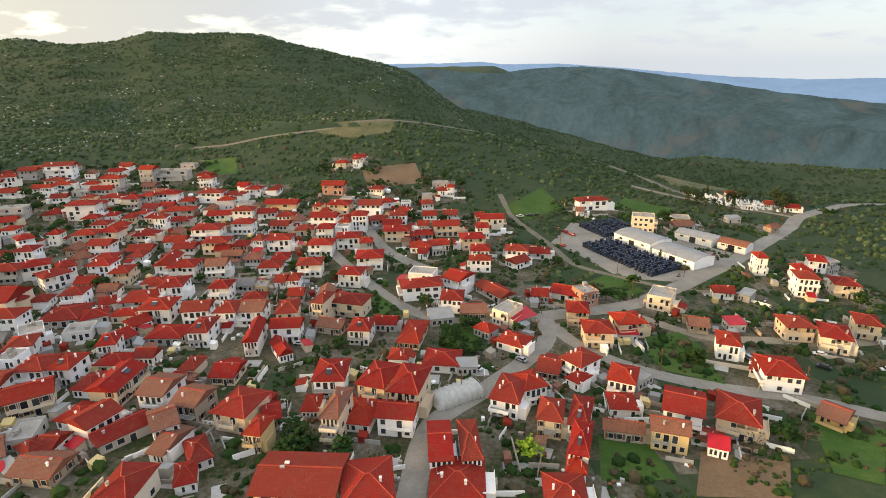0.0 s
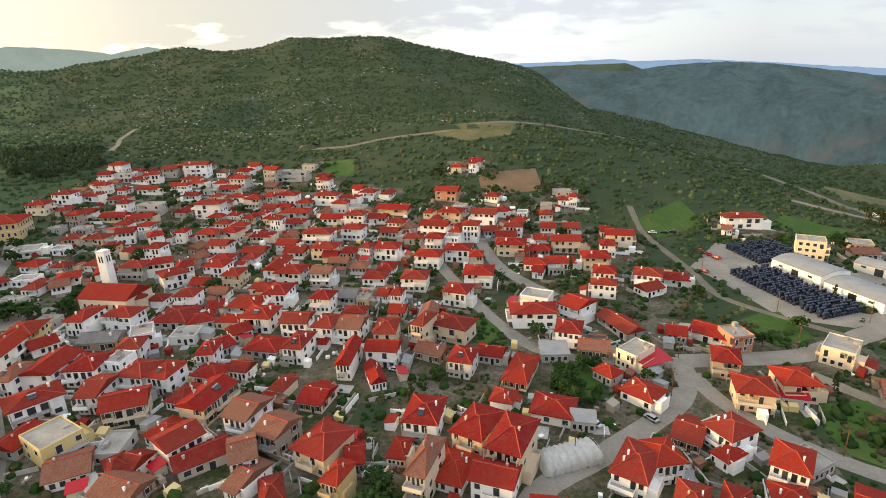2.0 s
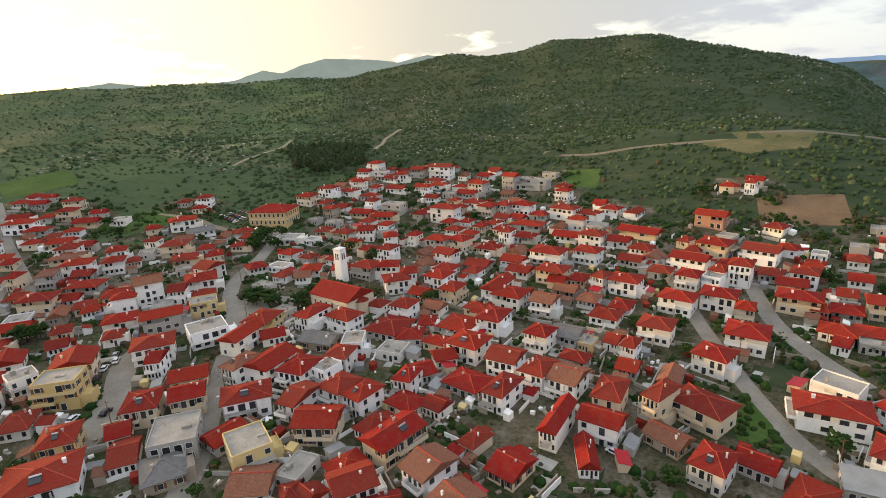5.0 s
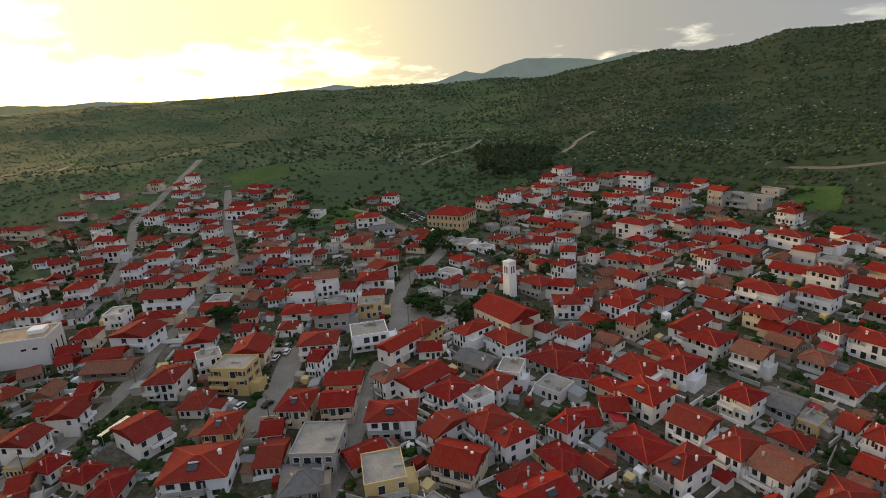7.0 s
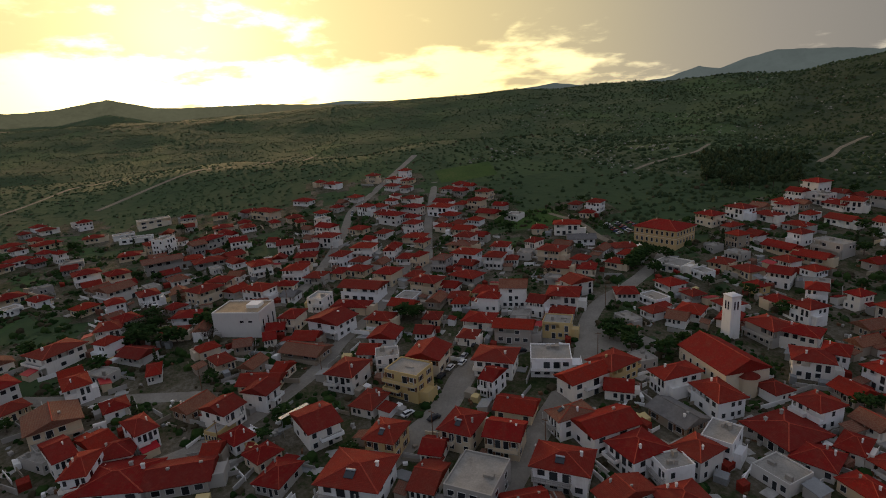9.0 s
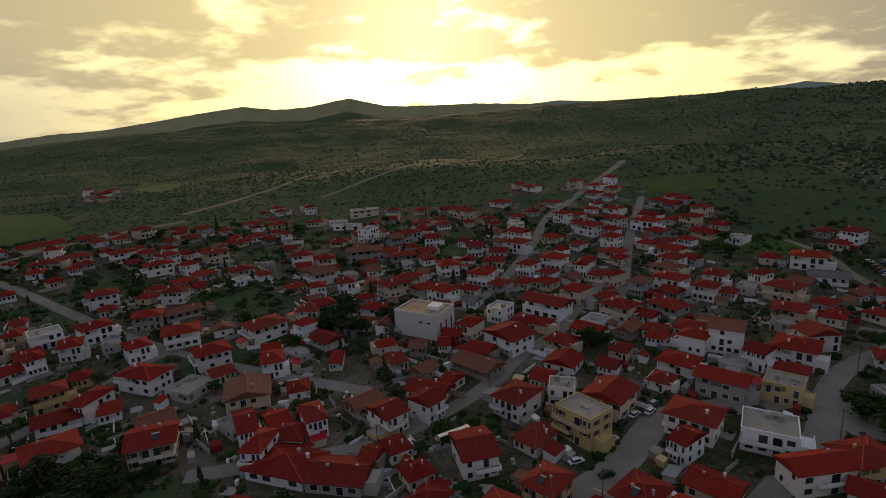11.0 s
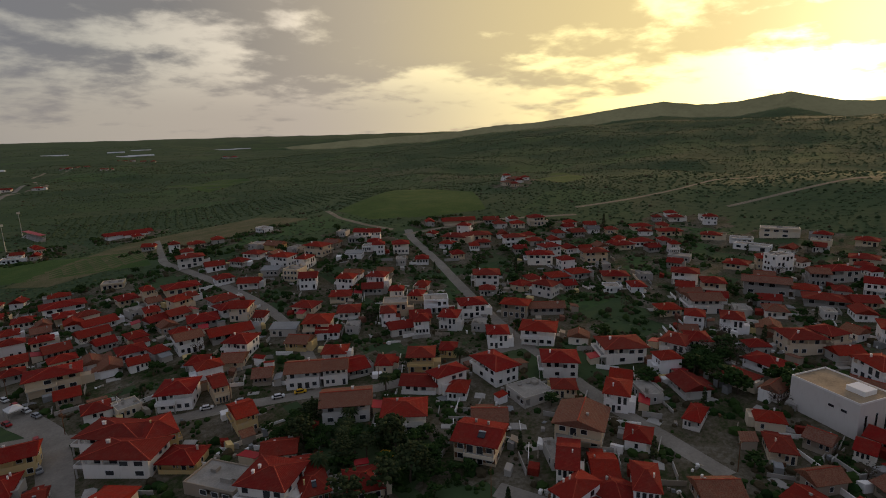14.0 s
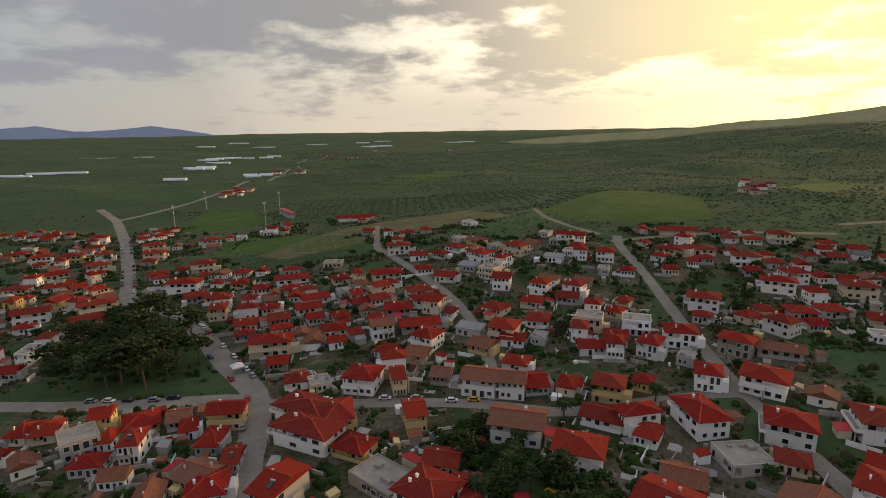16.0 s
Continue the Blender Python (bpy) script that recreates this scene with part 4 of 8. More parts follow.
field("kitchen_garden", [(-52, 171), (-38, 179), (-18, 175), (-16, 157), (-34, 158), (-41, 148), (-46, 146)], LOTS, "overgrown green and brown garden plot between houses")
field("meadow", [(-33, 205), (-25, 210), (-17, 192), (-27, 190)], GRASS, "green grass plot beside the street")
field("ploughed_plot", [(-56, 380), (-19, 395), (-12, 361), (-48, 347)], SOIL, "bare brown soil plot on the slope")
field("ploughed_plot", [(64, 113), (84, 109), (77, 97), (56, 98)], SOIL, "bare brown soil garden plot")
field("meadow", [(-489, 157), (-500, 207), (-455, 202), (-445, 155)], GRASS, "green meadow at the edge of the village")
field("meadow", [(-360, 167), (-363, 210), (-332, 212), (-332, 178)], GRASS, "green meadow beside the white house")
field("meadow", [(-360, 20), (-367, 33), (-343, 46), (-333, 22)], LAND, "green grass plot between houses")
field("park_lawn", [(5, -143), (7, -174), (-1, -232), (-30, -205), (-54, -146), (-56, -124), (-34, -127)], LAND, "shaded grass lawn of the pine park", "lawn")
field("storage_yard", [(57, 273), (75, 306), (108, 305), (148, 262), (128, 240), (102, 224), (80, 228), (67, 258)], ASPHALT, "grey asphalt storage yard of the olive plant", "yard")
field("church_square", [(-211, 160), (-214, 176), (-194, 185), (-185, 173), (-191, 157)], ASPHALT, "grey paved square beside the church", "square")
field("meadow", [(-82, -300), (-60, -330), (-140, -420), (-250, -420), (-260, -330), (-180, -320)], DRYGRASS, "yellow-green rough grass at the village edge")
field("meadow", [(-215, -60), (-205, -40), (-228, -20), (-240, -48)], LAND, "green grass plot between houses")
field("meadow", [(-275, -85), (-262, -60), (-285, -40), (-300, -70)], LAND, "green grass plot between houses")

field("meadow", [(-176, 404), (-153, 409), (-141, 374), (-161, 373)], GRASS, "small green meadow on the hillside")
field("dry_slope", [(-101, 452), (-106, 476), (-69, 488), (-40, 493), (-42, 456), (-72, 440)], DRYGRASS, "bare dry yellow-brown slope on the spur")
field("dry_slope", [(196, 500), (241, 442), (222, 418), (176, 414), (180, 450)], DRYGRASS, "dry brown terraced slope above the road")
field("graveyard", [(170, 396), (214, 386), (231, 352), (206, 344), (180, 366)], PATH_EARTH, "earth and gravel graveyard beside the road", "graveyard")
field("citrus_plot", [(-2, 186), (12, 188), (13, 166), (1, 158)], GRASS, "green citrus garden plot behind the houses")
field("meadow", [(18, 237), (46, 247), (46, 225), (21, 221)], LOTS, "rough green and brown plot with low walls")
field("walled_garden", [(-141, -66), (-153, -46), (-160, -29), (-142, -17), (-129, -41)], LAND, "dark overgrown garden full of trees and palms")

# ---- the houses ----
house("hw2r", -59.5, 383.3, -2, 5.0, 5.4)
house("gb2r", -68.2, 340.3, -7, 13.3, 8.4)
house("hw1r", -41.0, 341.9, -15, 8.5, 8.4)
house("hw1r", 0.2, 344.0, 1, 6.0, 8.4)
house("hw2r", 5.6, 342.4, -3, 4.5, 6.4)
house("hw1r", -8.9, 321.6, 2, 7.1, 8.4)
house("fw1f", -22.0, 321.6, -2, 5.6, 6.4)
house("gw1r", -7.3, 303.8, 3, 7.5, 7.4)
house("hc2r", -59.8, 310.7, -8, 12.4, 10.4)
house("hc1r", -73.3, 314.2, -6, 5.3, 7.4)
house("hc1r", -67.1, 305.9, -3, 6.2, 7.4)
house("gw2r", -41.5, 310.9, -6, 12.7, 9.4)
house("gw2r", -65.1, 291.5, -5, 13.5, 8.4)
house("hw3r", -45.1, 287.4, 1, 7.9, 8.4)
house("hg1r", -35.5, 295.8, 2, 8.3, 8.4)
house("hw2r", -52.2, 284.9, -7, 6.0, 8.4)
house("hg1r", -73.7, 280.5, 1, 8.5, 8.4)
house("hw2r", -61.3, 275.7, -3, 8.3, 8.4)
house("fw2f", -52.8, 278.1, -5, 6.9, 7.4)
house("hw2r", -24.4, 295.9, -2, 8.7, 8.4)
house("hw2r", -59.6, 254.9, -1, 11.4, 9.4)
house("hw2r", -47.6, 264.0, 2, 11.4, 9.4)
house("hg2r", -37.9, 257.3, 6, 5.9, 7.4)
house("hc2r", -23.7, 274.2, 1, 13.0, 9.4)
house("gc1r", -27.8, 289.5, 7, 9.8, 7.4)
house("hg1r", -17.2, 273.2, 0, 5.3, 7.4)
house("hg1r", -9.7, 276.0, 4, 8.5, 8.4)
house("gc2r", 1.9, 282.4, 7, 12.8, 8.4)
house("gc1r", 4.5, 306.1, 3, 7.7, 8.4)
house("hc2r", 14.9, 265.4, 7, 11.2, 9.4)
house("hw1r", -0.2, 263.2, 7, 12.0, 8.4)
house("hw1r", -11.3, 259.5, -1, 9.7, 8.4)
house("gw1r", -9.5, 251.5, -7, 4.5, 7.4)
house("fg1f", -2.1, 256.4, 4, 7.1, 7.4)
house("hw2r", 21.3, 280.7, 3, 6.7, 8.4)
house("gc1r", 21.4, 304.4, 6, 4.5, 6.4)
house("hw2r", -34.1, 240.1, 4, 11.5, 11.4)
house("hw2r", -59.8, 230.9, 4, 10.2, 9.4)
house("hw2r", 18.1, 249.5, -4, 8.5, 9.4)
house("gw3r", -255.8, 365.9, 9, 16.8, 8.4)
house("gw1r", -223.3, 374.3, 1, 9.0, 8.4)
house("hg3r", -208.6, 343.7, -1, 11.3, 8.4)
house("gg3r", -195.7, 362.7, -7, 9.7, 7.4)
house("fg2f", -181.5, 367.9, -6, 21.6, 6.4)
house("fg1f", -188.2, 365.3, 1, 18.1, 7.4)
house("hw1r", -251.2, 351.6, 4, 12.8, 7.4)
house("hw1r", -242.4, 344.9, 4, 11.7, 7.4)
house("fg1f", -224.0, 334.1, 7, 9.6, 6.4)
house("gg1r", -213.6, 338.5, 2, 12.6, 7.4)
house("hw1r", -200.0, 325.5, 2, 11.6, 8.4)
house("hg2r", -183.6, 317.0, -0, 9.8, 8.4)
house("hg2r", -175.8, 322.3, -3, 8.1, 8.4)
house("hw2r", -165.9, 325.8, -0, 12.8, 8.4)
house("hw2r", -153.0, 352.8, -3, 8.4, 7.4)
house("hw2r", -140.6, 327.9, -1, 13.9, 8.4)
house("hw1r", -128.1, 331.5, -3, 11.3, 8.4)
house("hw1r", -118.8, 340.7, -5, 9.3, 7.4)
house("hg1r", -152.7, 322.0, 2, 8.8, 8.4)
house("hw3r", -200.5, 297.5, 7, 15.3, 9.4)
house("gw1r", -229.5, 321.4, 9, 8.5, 6.4)
house("hw1r", -193.4, 291.7, 8, 8.2, 7.4)
house("hw1r", -183.7, 283.6, 4, 8.9, 7.4)
house("hc1r", -173.8, 294.3, 5, 6.5, 7.4)
house("hw1r", -169.1, 300.9, -4, 5.8, 7.4)
house("gw1r", -169.2, 310.1, -1, 8.4, 7.4)
house("gg1r", -161.3, 312.9, 3, 7.3, 7.4)
house("hg1r", -151.6, 306.8, 6, 16.0, 8.4)
house("gw1r", -126.0, 300.6, 5, 12.0, 8.4)
house("hw2r", -112.4, 300.2, 1, 11.1, 8.4)
house("fg1f", -117.3, 317.6, 2, 9.3, 8.4)
house("gc1r", -95.5, 317.8, -5, 18.0, 8.4)
house("gw1r", -100.4, 304.3, 4, 9.5, 8.4)
house("hw1r", -88.3, 299.5, 0, 9.4, 8.4)
house("hw2r", -153.1, 287.7, 4, 6.2, 7.4)
house("hg1r", -144.8, 291.7, 6, 10.4, 8.4)
house("hg2r", -178.8, 262.7, 7, 10.8, 8.4)
house("hc2r", -168.9, 267.5, -3, 10.1, 8.4)
house("gw2r", -163.9, 250.2, 2, 9.7, 8.4)
house("hc1r", -153.2, 271.0, 5, 10.6, 8.4)
house("hw2r", -122.3, 273.9, 2, 14.3, 10.4)
house("hw2r", -106.5, 281.8, -1, 10.9, 8.4)
house("gw1r", -134.8, 263.5, 4, 9.8, 8.4)
house("gw1r", -126.4, 255.1, 4, 9.6, 8.4)
house("hc2r", -111.3, 256.5, 2, 11.8, 9.4)
house("gc1r", -107.3, 252.8, 7, 6.7, 7.4)
house("hc1r", -100.6, 258.9, 2, 7.5, 8.4)
house("hw2r", -91.2, 259.3, -7, 5.5, 7.4)
house("hw2r", -81.4, 260.9, 1, 11.3, 9.4)
house("hw1r", -156.6, 240.5, 6, 8.9, 8.4)
house("hw1r", -144.0, 244.2, 3, 6.8, 8.4)
house("gg1r", -146.5, 251.8, 9, 10.3, 8.4)
house("Gw2r", -123.8, 232.1, 4, 6.9, 15.4)
house("hw2r", -150.6, 227.4, 4, 9.4, 9.4)
house("hc2r", -138.0, 220.2, 6, 7.5, 9.4)
house("hw2r", -114.8, 227.7, 4, 11.3, 10.4)
house("gw2o", -100.9, 229.4, 5, 8.5, 9.4)
house("hw1o", -89.2, 243.1, 3, 7.3, 8.4)
house("hw1r", -78.6, 233.8, 3, 9.6, 8.4)
house("hw3r", -307.2, 350.8, 5, 10.2, 9.4)
house("gw2r", -305.1, 336.5, 13, 8.9, 7.4)
house("fw2f", -295.2, 342.4, 8, 12.4, 7.4)
house("hw2r", -277.3, 344.8, 33, 9.8, 8.4)
house("gg2r", -273.8, 361.2, 10, 10.5, 8.4)
house("hw2r", -290.0, 316.2, 14, 8.6, 7.4)
house("gw1r", -283.2, 342.3, 7, 11.6, 8.4)
house("gw1r", -263.9, 325.5, 9, 12.7, 8.4)
house("hw2r", -297.8, 294.7, 12, 11.5, 9.4)
house("hc2r", -295.9, 274.8, 13, 10.8, 9.4)
house("hw1r", -288.1, 303.3, 12, 11.9, 8.4)
house("hs2r", -264.7, 267.4, 9, 7.5, 7.4)
house("hg1r", -268.1, 304.0, 15, 11.3, 7.4)
house("fg2f", -237.4, 294.2, 10, 13.7, 8.4)
house("gc1r", -248.8, 278.0, 12, 13.3, 8.4)
house("gc1r", -234.1, 280.6, 22, 12.5, 8.4)
house("hw1r", -235.1, 268.7, 8, 8.4, 7.4)
house("gw2r", -220.5, 253.4, 33, 8.3, 8.4)
house("hc1r", -245.0, 244.4, 30, 8.1, 8.4)
house("hc1r", -233.6, 248.9, 6, 9.7, 8.4)
house("hw2r", -203.1, 253.3, 46, 7.0, 8.4)
house("hw2r", -192.3, 239.9, 7, 7.9, 8.4)
house("fg1f", -251.2, 257.1, 15, 8.1, 7.4)
house("fw1f", -252.6, 225.7, 29, 13.5, 11.4)
house("fw1f", -239.5, 231.4, 10, 7.8, 6.4)
house("hw1r", -233.9, 212.5, 8, 8.9, 8.4)
house("hw1r", -270.9, 213.0, 39, 6.3, 8.4)
house("hy1r", -218.8, 241.0, 7, 6.7, 6.4)
house("hw1r", -208.9, 221.0, 4, 7.3, 8.4)
house("hg2r", -185.5, 218.5, 7, 11.2, 9.4)
house("hw2r", -178.0, 223.7, 35, 10.7, 8.4)
house("hw2r", -164.6, 223.5, 39, 6.7, 8.4)
house("hw2r", -164.1, 214.6, 52, 10.1, 9.4)
house("hw1r", -209.2, 205.5, 40, 8.6, 9.4)
house("fw1f", -224.0, 199.2, 13, 9.6, 7.4)
house("hw1r", -213.4, 193.0, 10, 6.6, 7.4)
house("gw1o", -205.9, 198.0, 44, 6.8, 8.4)
house("hw2r", -144.2, 197.7, 8, 7.9, 8.4)
house("hw2r", -168.8, 173.0, 7, 6.9, 12.4)
house("hw2r", -156.4, 177.8, 3, 10.9, 8.4)
house("hg1r", -140.4, 185.2, 9, 12.5, 13.4)
house("gw2r", -175.4, 147.1, 108, 13.9, 7.4)
house("hy2r", -179.9, 158.9, 112, 11.7, 9.4)
house("gw1r", -170.7, 156.2, 60, 7.7, 7.4)
house("gw2r", -152.1, 142.7, 101, 13.6, 9.4)
house("hw2r", -141.3, 145.5, 14, 9.0, 10.4)
house("fw2f", -134.2, 150.1, 2, 6.0, 7.4)
house("hw2r", -136.8, 158.3, 20, 7.4, 8.4)
house("fw2f", -140.3, 167.2, 38, 7.1, 9.4)
house("gs1k", -154.0, 164.2, 16, 12.1, 8.4)
house("hw2o", -158.4, 135.8, 11, 6.0, 10.4)
house("hw2r", -123.2, 145.6, 2, 8.3, 9.4)
house("hw2r", -114.9, 146.8, -1, 6.9, 9.4)
house("fw1f", -128.3, 173.6, 15, 8.8, 8.4)
house("hw2r", -110.4, 208.1, 7, 8.9, 11.4)
house("hw2r", -90.4, 206.1, 0, 7.8, 8.4)
house("gg1k", -84.7, 214.9, 7, 9.2, 9.4)
house("fy1f", -76.2, 212.7, 3, 4.7, 6.4)
house("gw1r", -69.6, 218.1, 1, 4.5, 7.4)
house("hw2r", -62.5, 213.8, 1, 4.5, 7.4)
house("hw1r", -120.2, 200.3, 7, 11.6, 11.4)
house("hw1r", -131.2, 195.5, 31, 5.8, 8.4)
house("hw1r", -129.9, 184.3, 33, 8.6, 8.4)
house("hw2r", -107.1, 187.8, 3, 11.0, 10.4)
house("gw2r", -91.9, 186.3, 7, 9.2, 9.4)
house("hw2r", -80.1, 185.8, -0, 7.5, 10.4)
house("gw2o", -70.9, 186.7, 1, 8.1, 10.4)
house("gg1r", -59.9, 205.0, 5, 5.9, 7.4)
house("hc2r", -58.2, 186.2, 8, 7.3, 11.4)
house("hw2r", -110.1, 160.7, 14, 5.6, 8.4)
house("gg1r", -111.7, 168.4, 63, 6.7, 8.4)
house("gw1r", -111.2, 179.4, 53, 6.7, 7.4)
house("hg1r", -96.0, 171.5, -1, 11.5, 9.4)
house("hw2r", -83.8, 171.3, 1, 6.6, 11.4)
house("Gw2r", -64.6, 167.0, 6, 4.5, 14.4)
house("gw2r", -55.2, 172.9, 3, 9.8, 7.4)
house("Gw1r", -54.2, 161.1, 31, 4.5, 10.4)
house("hw2r", 35.7, 249.7, -10, 10.2, 8.4)
house("gw1r", 35.1, 241.5, 36, 8.8, 7.4)
house("hw1r", 47.6, 253.8, -6, 9.3, 8.4)
house("gc2r", 27.8, 294.6, -3, 12.4, 8.4)
house("hw2r", -39.6, 220.9, -9, 9.7, 9.4)
house("hw2r", -9.4, 208.4, 10, 15.4, 9.4)
house("fw2f", -8.8, 221.2, -14, 11.0, 8.4)
house("gw2r", 6.5, 216.6, -38, 8.5, 11.4)
house("gg1r", 21.1, 208.3, -56, 15.7, 7.4)
house("hw2r", 3.4, 196.5, -6, 8.1, 9.4)
house("fc2f", 23.8, 185.8, -40, 7.0, 10.4)
house("gs1o", 11.4, 190.3, -3, 9.2, 7.4)
house("sg1z", -1.4, 185.4, 11, 8.7, 7.4)
house("gg1r", -21.1, 180.4, -6, 7.7, 6.4)
house("hc1r", -10.9, 172.1, -11, 7.2, 15.4)
house("hc3r", -45.4, 188.3, -14, 4.8, 10.4)
house("hc2r", -36.1, 193.3, -16, 13.0, 9.4)
house("hw2r", -28.9, 172.0, -6, 7.2, 9.4)
house("gw1r", 51.9, 207.5, -29, 12.4, 9.4)
house("gg1r", 39.4, 205.3, -8, 6.2, 7.4)
house("fb2f", 57.1, 202.6, 20, 7.2, 8.4)
house("hs2r", 50.0, 186.0, -10, 7.5, 9.4)
house("hc2r", 53.1, 170.2, -5, 9.3, 9.4)
house("hc2r", 65.8, 176.8, 5, 9.6, 9.4)
house("sg1m", 64.3, 172.7, -6, 6.8, 6.4)
house("fc2f", 87.0, 199.5, -32, 8.9, 11.4)
house("hc1r", 121.3, 251.2, 34, 14.4, 13.4)
house("hw3r", 145.6, 235.2, -8, 4.5, 7.4)
house("hw2r", 174.6, 238.8, -22, 7.0, 8.4)
house("fg2f", 178.8, 237.5, 14, 5.4, 8.4)
house("hw3r", 151.5, 211.4, -16, 7.8, 9.4)
house("hw2r", 160.0, 227.4, -6, 5.6, 7.4)
house("hc2r", 167.9, 210.9, -18, 8.7, 9.4)
house("gw1r", 115.8, 208.3, -11, 7.6, 6.4)
house("sg1z", 124.5, 205.2, -48, 4.5, 6.4)
house("hc2r", 124.4, 173.8, -8, 9.0, 9.4)
house("hc2r", 133.2, 166.4, -27, 8.5, 11.4)
house("hc2r", 150.7, 175.2, -25, 7.2, 9.4)
house("fc1f", 143.0, 316.0, -15, 10.5, 9.0)
house("gw1r", 232.0, 350.0, -20, 8.0, 7.0)
house("fw1f", 203.0, 352.0, -15, 7.0, 6.0)
house("sg1z", 176.0, 318.0, 5, 8.0, 5.0)
house("gs1o", 190.0, 300.0, 20, 6.0, 5.0)
house("hw2r", 94.2, 334.9, 7, 18.5, 8.4)
house("gw1o", 83.8, 321.0, -13, 4.7, 6.4)
house("gg1o", 137.9, 301.4, 4, 10.7, 7.4)
house("hw1r", 211.8, 388.6, -4, 7.7, 8.4)
house("gw1r", 221.2, 358.7, -26, 5.0, 7.4)
house("hw2r", 94.3, 161.5, -23, 6.7, 9.4)
house("hw1r", 98.2, 149.2, -33, 4.5, 7.4)
house("hw2r", 101.0, 143.9, -14, 10.2, 11.4)
house("gs1o", 92.5, 179.1, -17, 6.4, 7.4)
house("sg1m", 106.0, 179.4, -0, 6.1, 5.4)
house("gy1o", 105.4, 124.8, -48, 6.3, 8.4)
house("gw2r", 64.6, 126.2, -25, 9.4, 11.4)
house("gy2o", 56.7, 115.8, -19, 8.5, 6.4)
house("hc2r", 77.7, 122.8, -28, 9.6, 12.4)
house("gw1m", 67.9, 113.0, -24, 4.5, 5.4)
house("hw1r", 49.2, 130.4, -6, 7.0, 7.4)
house("hw2r", 52.6, 140.1, -25, 7.4, 9.4)
house("fg1f", 57.8, 144.3, 38, 7.9, 7.4)
house("gs1o", 46.1, 119.0, -13, 9.4, 4.5)
house("hw2r", -33.8, 142.5, -0, 8.7, 11.4)
house("hc2r", -19.4, 140.1, -18, 8.3, 12.4)
house("hc3r", -9.9, 133.4, -14, 8.1, 13.4)
house("hw1r", -22.8, 126.0, -10, 7.2, 10.4)
house("gw2r", -12.8, 122.8, -8, 9.2, 7.4)
house("hc1r", -37.1, 130.0, -0, 4.5, 7.4)
house("hc3o", -28.3, 121.9, -8, 4.5, 12.4)
house("hw1r", -0.7, 154.5, -8, 10.6, 9.4)
house("hw1r", 23.9, 166.5, -35, 9.2, 8.4)
house("sg1z", 6.9, 150.6, -0, 6.4, 4.5)
house("hw2r", 18.2, 132.7, -22, 7.7, 12.4)
house("hw2r", 24.1, 136.8, 20, 7.1, 8.4)
house("gc1r", 33.0, 150.1, -22, 6.6, 9.4)
house("hw2r", 42.3, 149.5, -53, 7.8, 9.4)
house("hw1r", 40.2, 142.9, -50, 4.6, 6.4)
house("hc2r", 27.9, 122.7, -16, 6.1, 9.4)
house("hw2r", 35.6, 122.0, -21, 4.9, 12.4)
house("hw2r", 33.0, 111.4, -19, 4.5, 12.4)
house("hw1r", 30.8, 105.8, -15, 4.5, 7.4)
house("gw2r", -1.6, 110.5, 3, 5.3, 13.4)
house("hw2r", 5.6, 110.7, 3, 4.5, 13.4)
house("hw1r", 2.4, 100.9, -3, 11.2, 12.4)
house("hw2r", -17.4, 97.0, 8, 10.1, 12.4)
house("gc2r", -32.6, 99.1, -4, 16.9, 12.4)
house("hw1r", 26.0, 96.8, -5, 8.5, 9.4)
house("gc2r", -115.7, 131.3, 33, 10.7, 9.4)
house("hw1r", -104.6, 140.2, -2, 5.7, 8.4)
house("gc2r", -95.2, 138.1, 85, 13.3, 8.4)
house("gw2r", -91.2, 120.4, 63, 9.0, 8.4)
house("hw1r", -98.3, 125.2, -15, 7.5, 8.4)
house("fg1f", -107.8, 118.0, 16, 6.2, 9.4)
house("gw1r", -97.9, 113.2, -4, 4.7, 7.4)
house("gg1r", -84.2, 118.9, 48, 12.0, 7.4)
house("gw2o", -80.7, 134.6, -9, 7.6, 10.4)
house("gs2o", -69.2, 129.3, -14, 7.3, 9.4)
house("hc1r", -79.1, 150.7, -6, 5.0, 7.4)
house("gc1r", -66.9, 147.7, -4, 7.3, 9.4)
house("hc2r", -55.2, 126.3, -16, 9.5, 11.4)
house("hy2r", -47.3, 116.3, -11, 4.5, 7.4)
house("gs1r", -47.3, 126.2, 18, 4.5, 7.4)
house("gw1o", -68.9, 114.2, -16, 4.5, 10.4)
house("hw1r", -60.9, 110.8, 33, 5.0, 9.4)
house("hw1r", -60.1, 102.6, 20, 4.5, 7.4)
house("hc2r", -70.1, 96.1, -4, 8.1, 11.4)
house("gs1o", -94.7, 105.4, -7, 10.0, 8.4)
house("hc2r", -478.6, 105.1, 49, 9.0, 7.4)
house("hw1r", -470.5, 121.2, 44, 10.2, 8.4)
house("hw1r", -451.8, 117.6, 44, 9.7, 8.4)
house("hw1r", -483.4, 72.5, 43, 13.0, 8.4)
house("hw1r", -413.7, 127.3, 42, 12.3, 8.4)
house("hw1r", -436.2, 89.0, 43, 9.4, 7.4)
house("hw2r", -399.4, 94.8, 45, 9.1, 8.4)
house("hw1r", -404.9, 103.7, 45, 9.6, 8.4)
house("hw2r", -384.5, 124.7, 43, 12.3, 8.4)
house("hw2r", -373.8, 109.2, 45, 14.3, 9.4)
house("hw1r", -372.7, 120.6, 43, 10.8, 8.4)
house("hw2r", -351.3, 119.7, 48, 8.8, 8.4)
house("hw1r", -449.0, 51.0, 51, 13.9, 8.4)
house("hc2r", -428.0, 25.9, 42, 21.5, 9.4)
house("hc1r", -408.3, 46.8, 110, 9.5, 8.4)
house("hw1r", -409.4, 65.2, 37, 8.5, 7.4)
house("fw2f", -385.0, 66.0, 44, 7.6, 7.4)
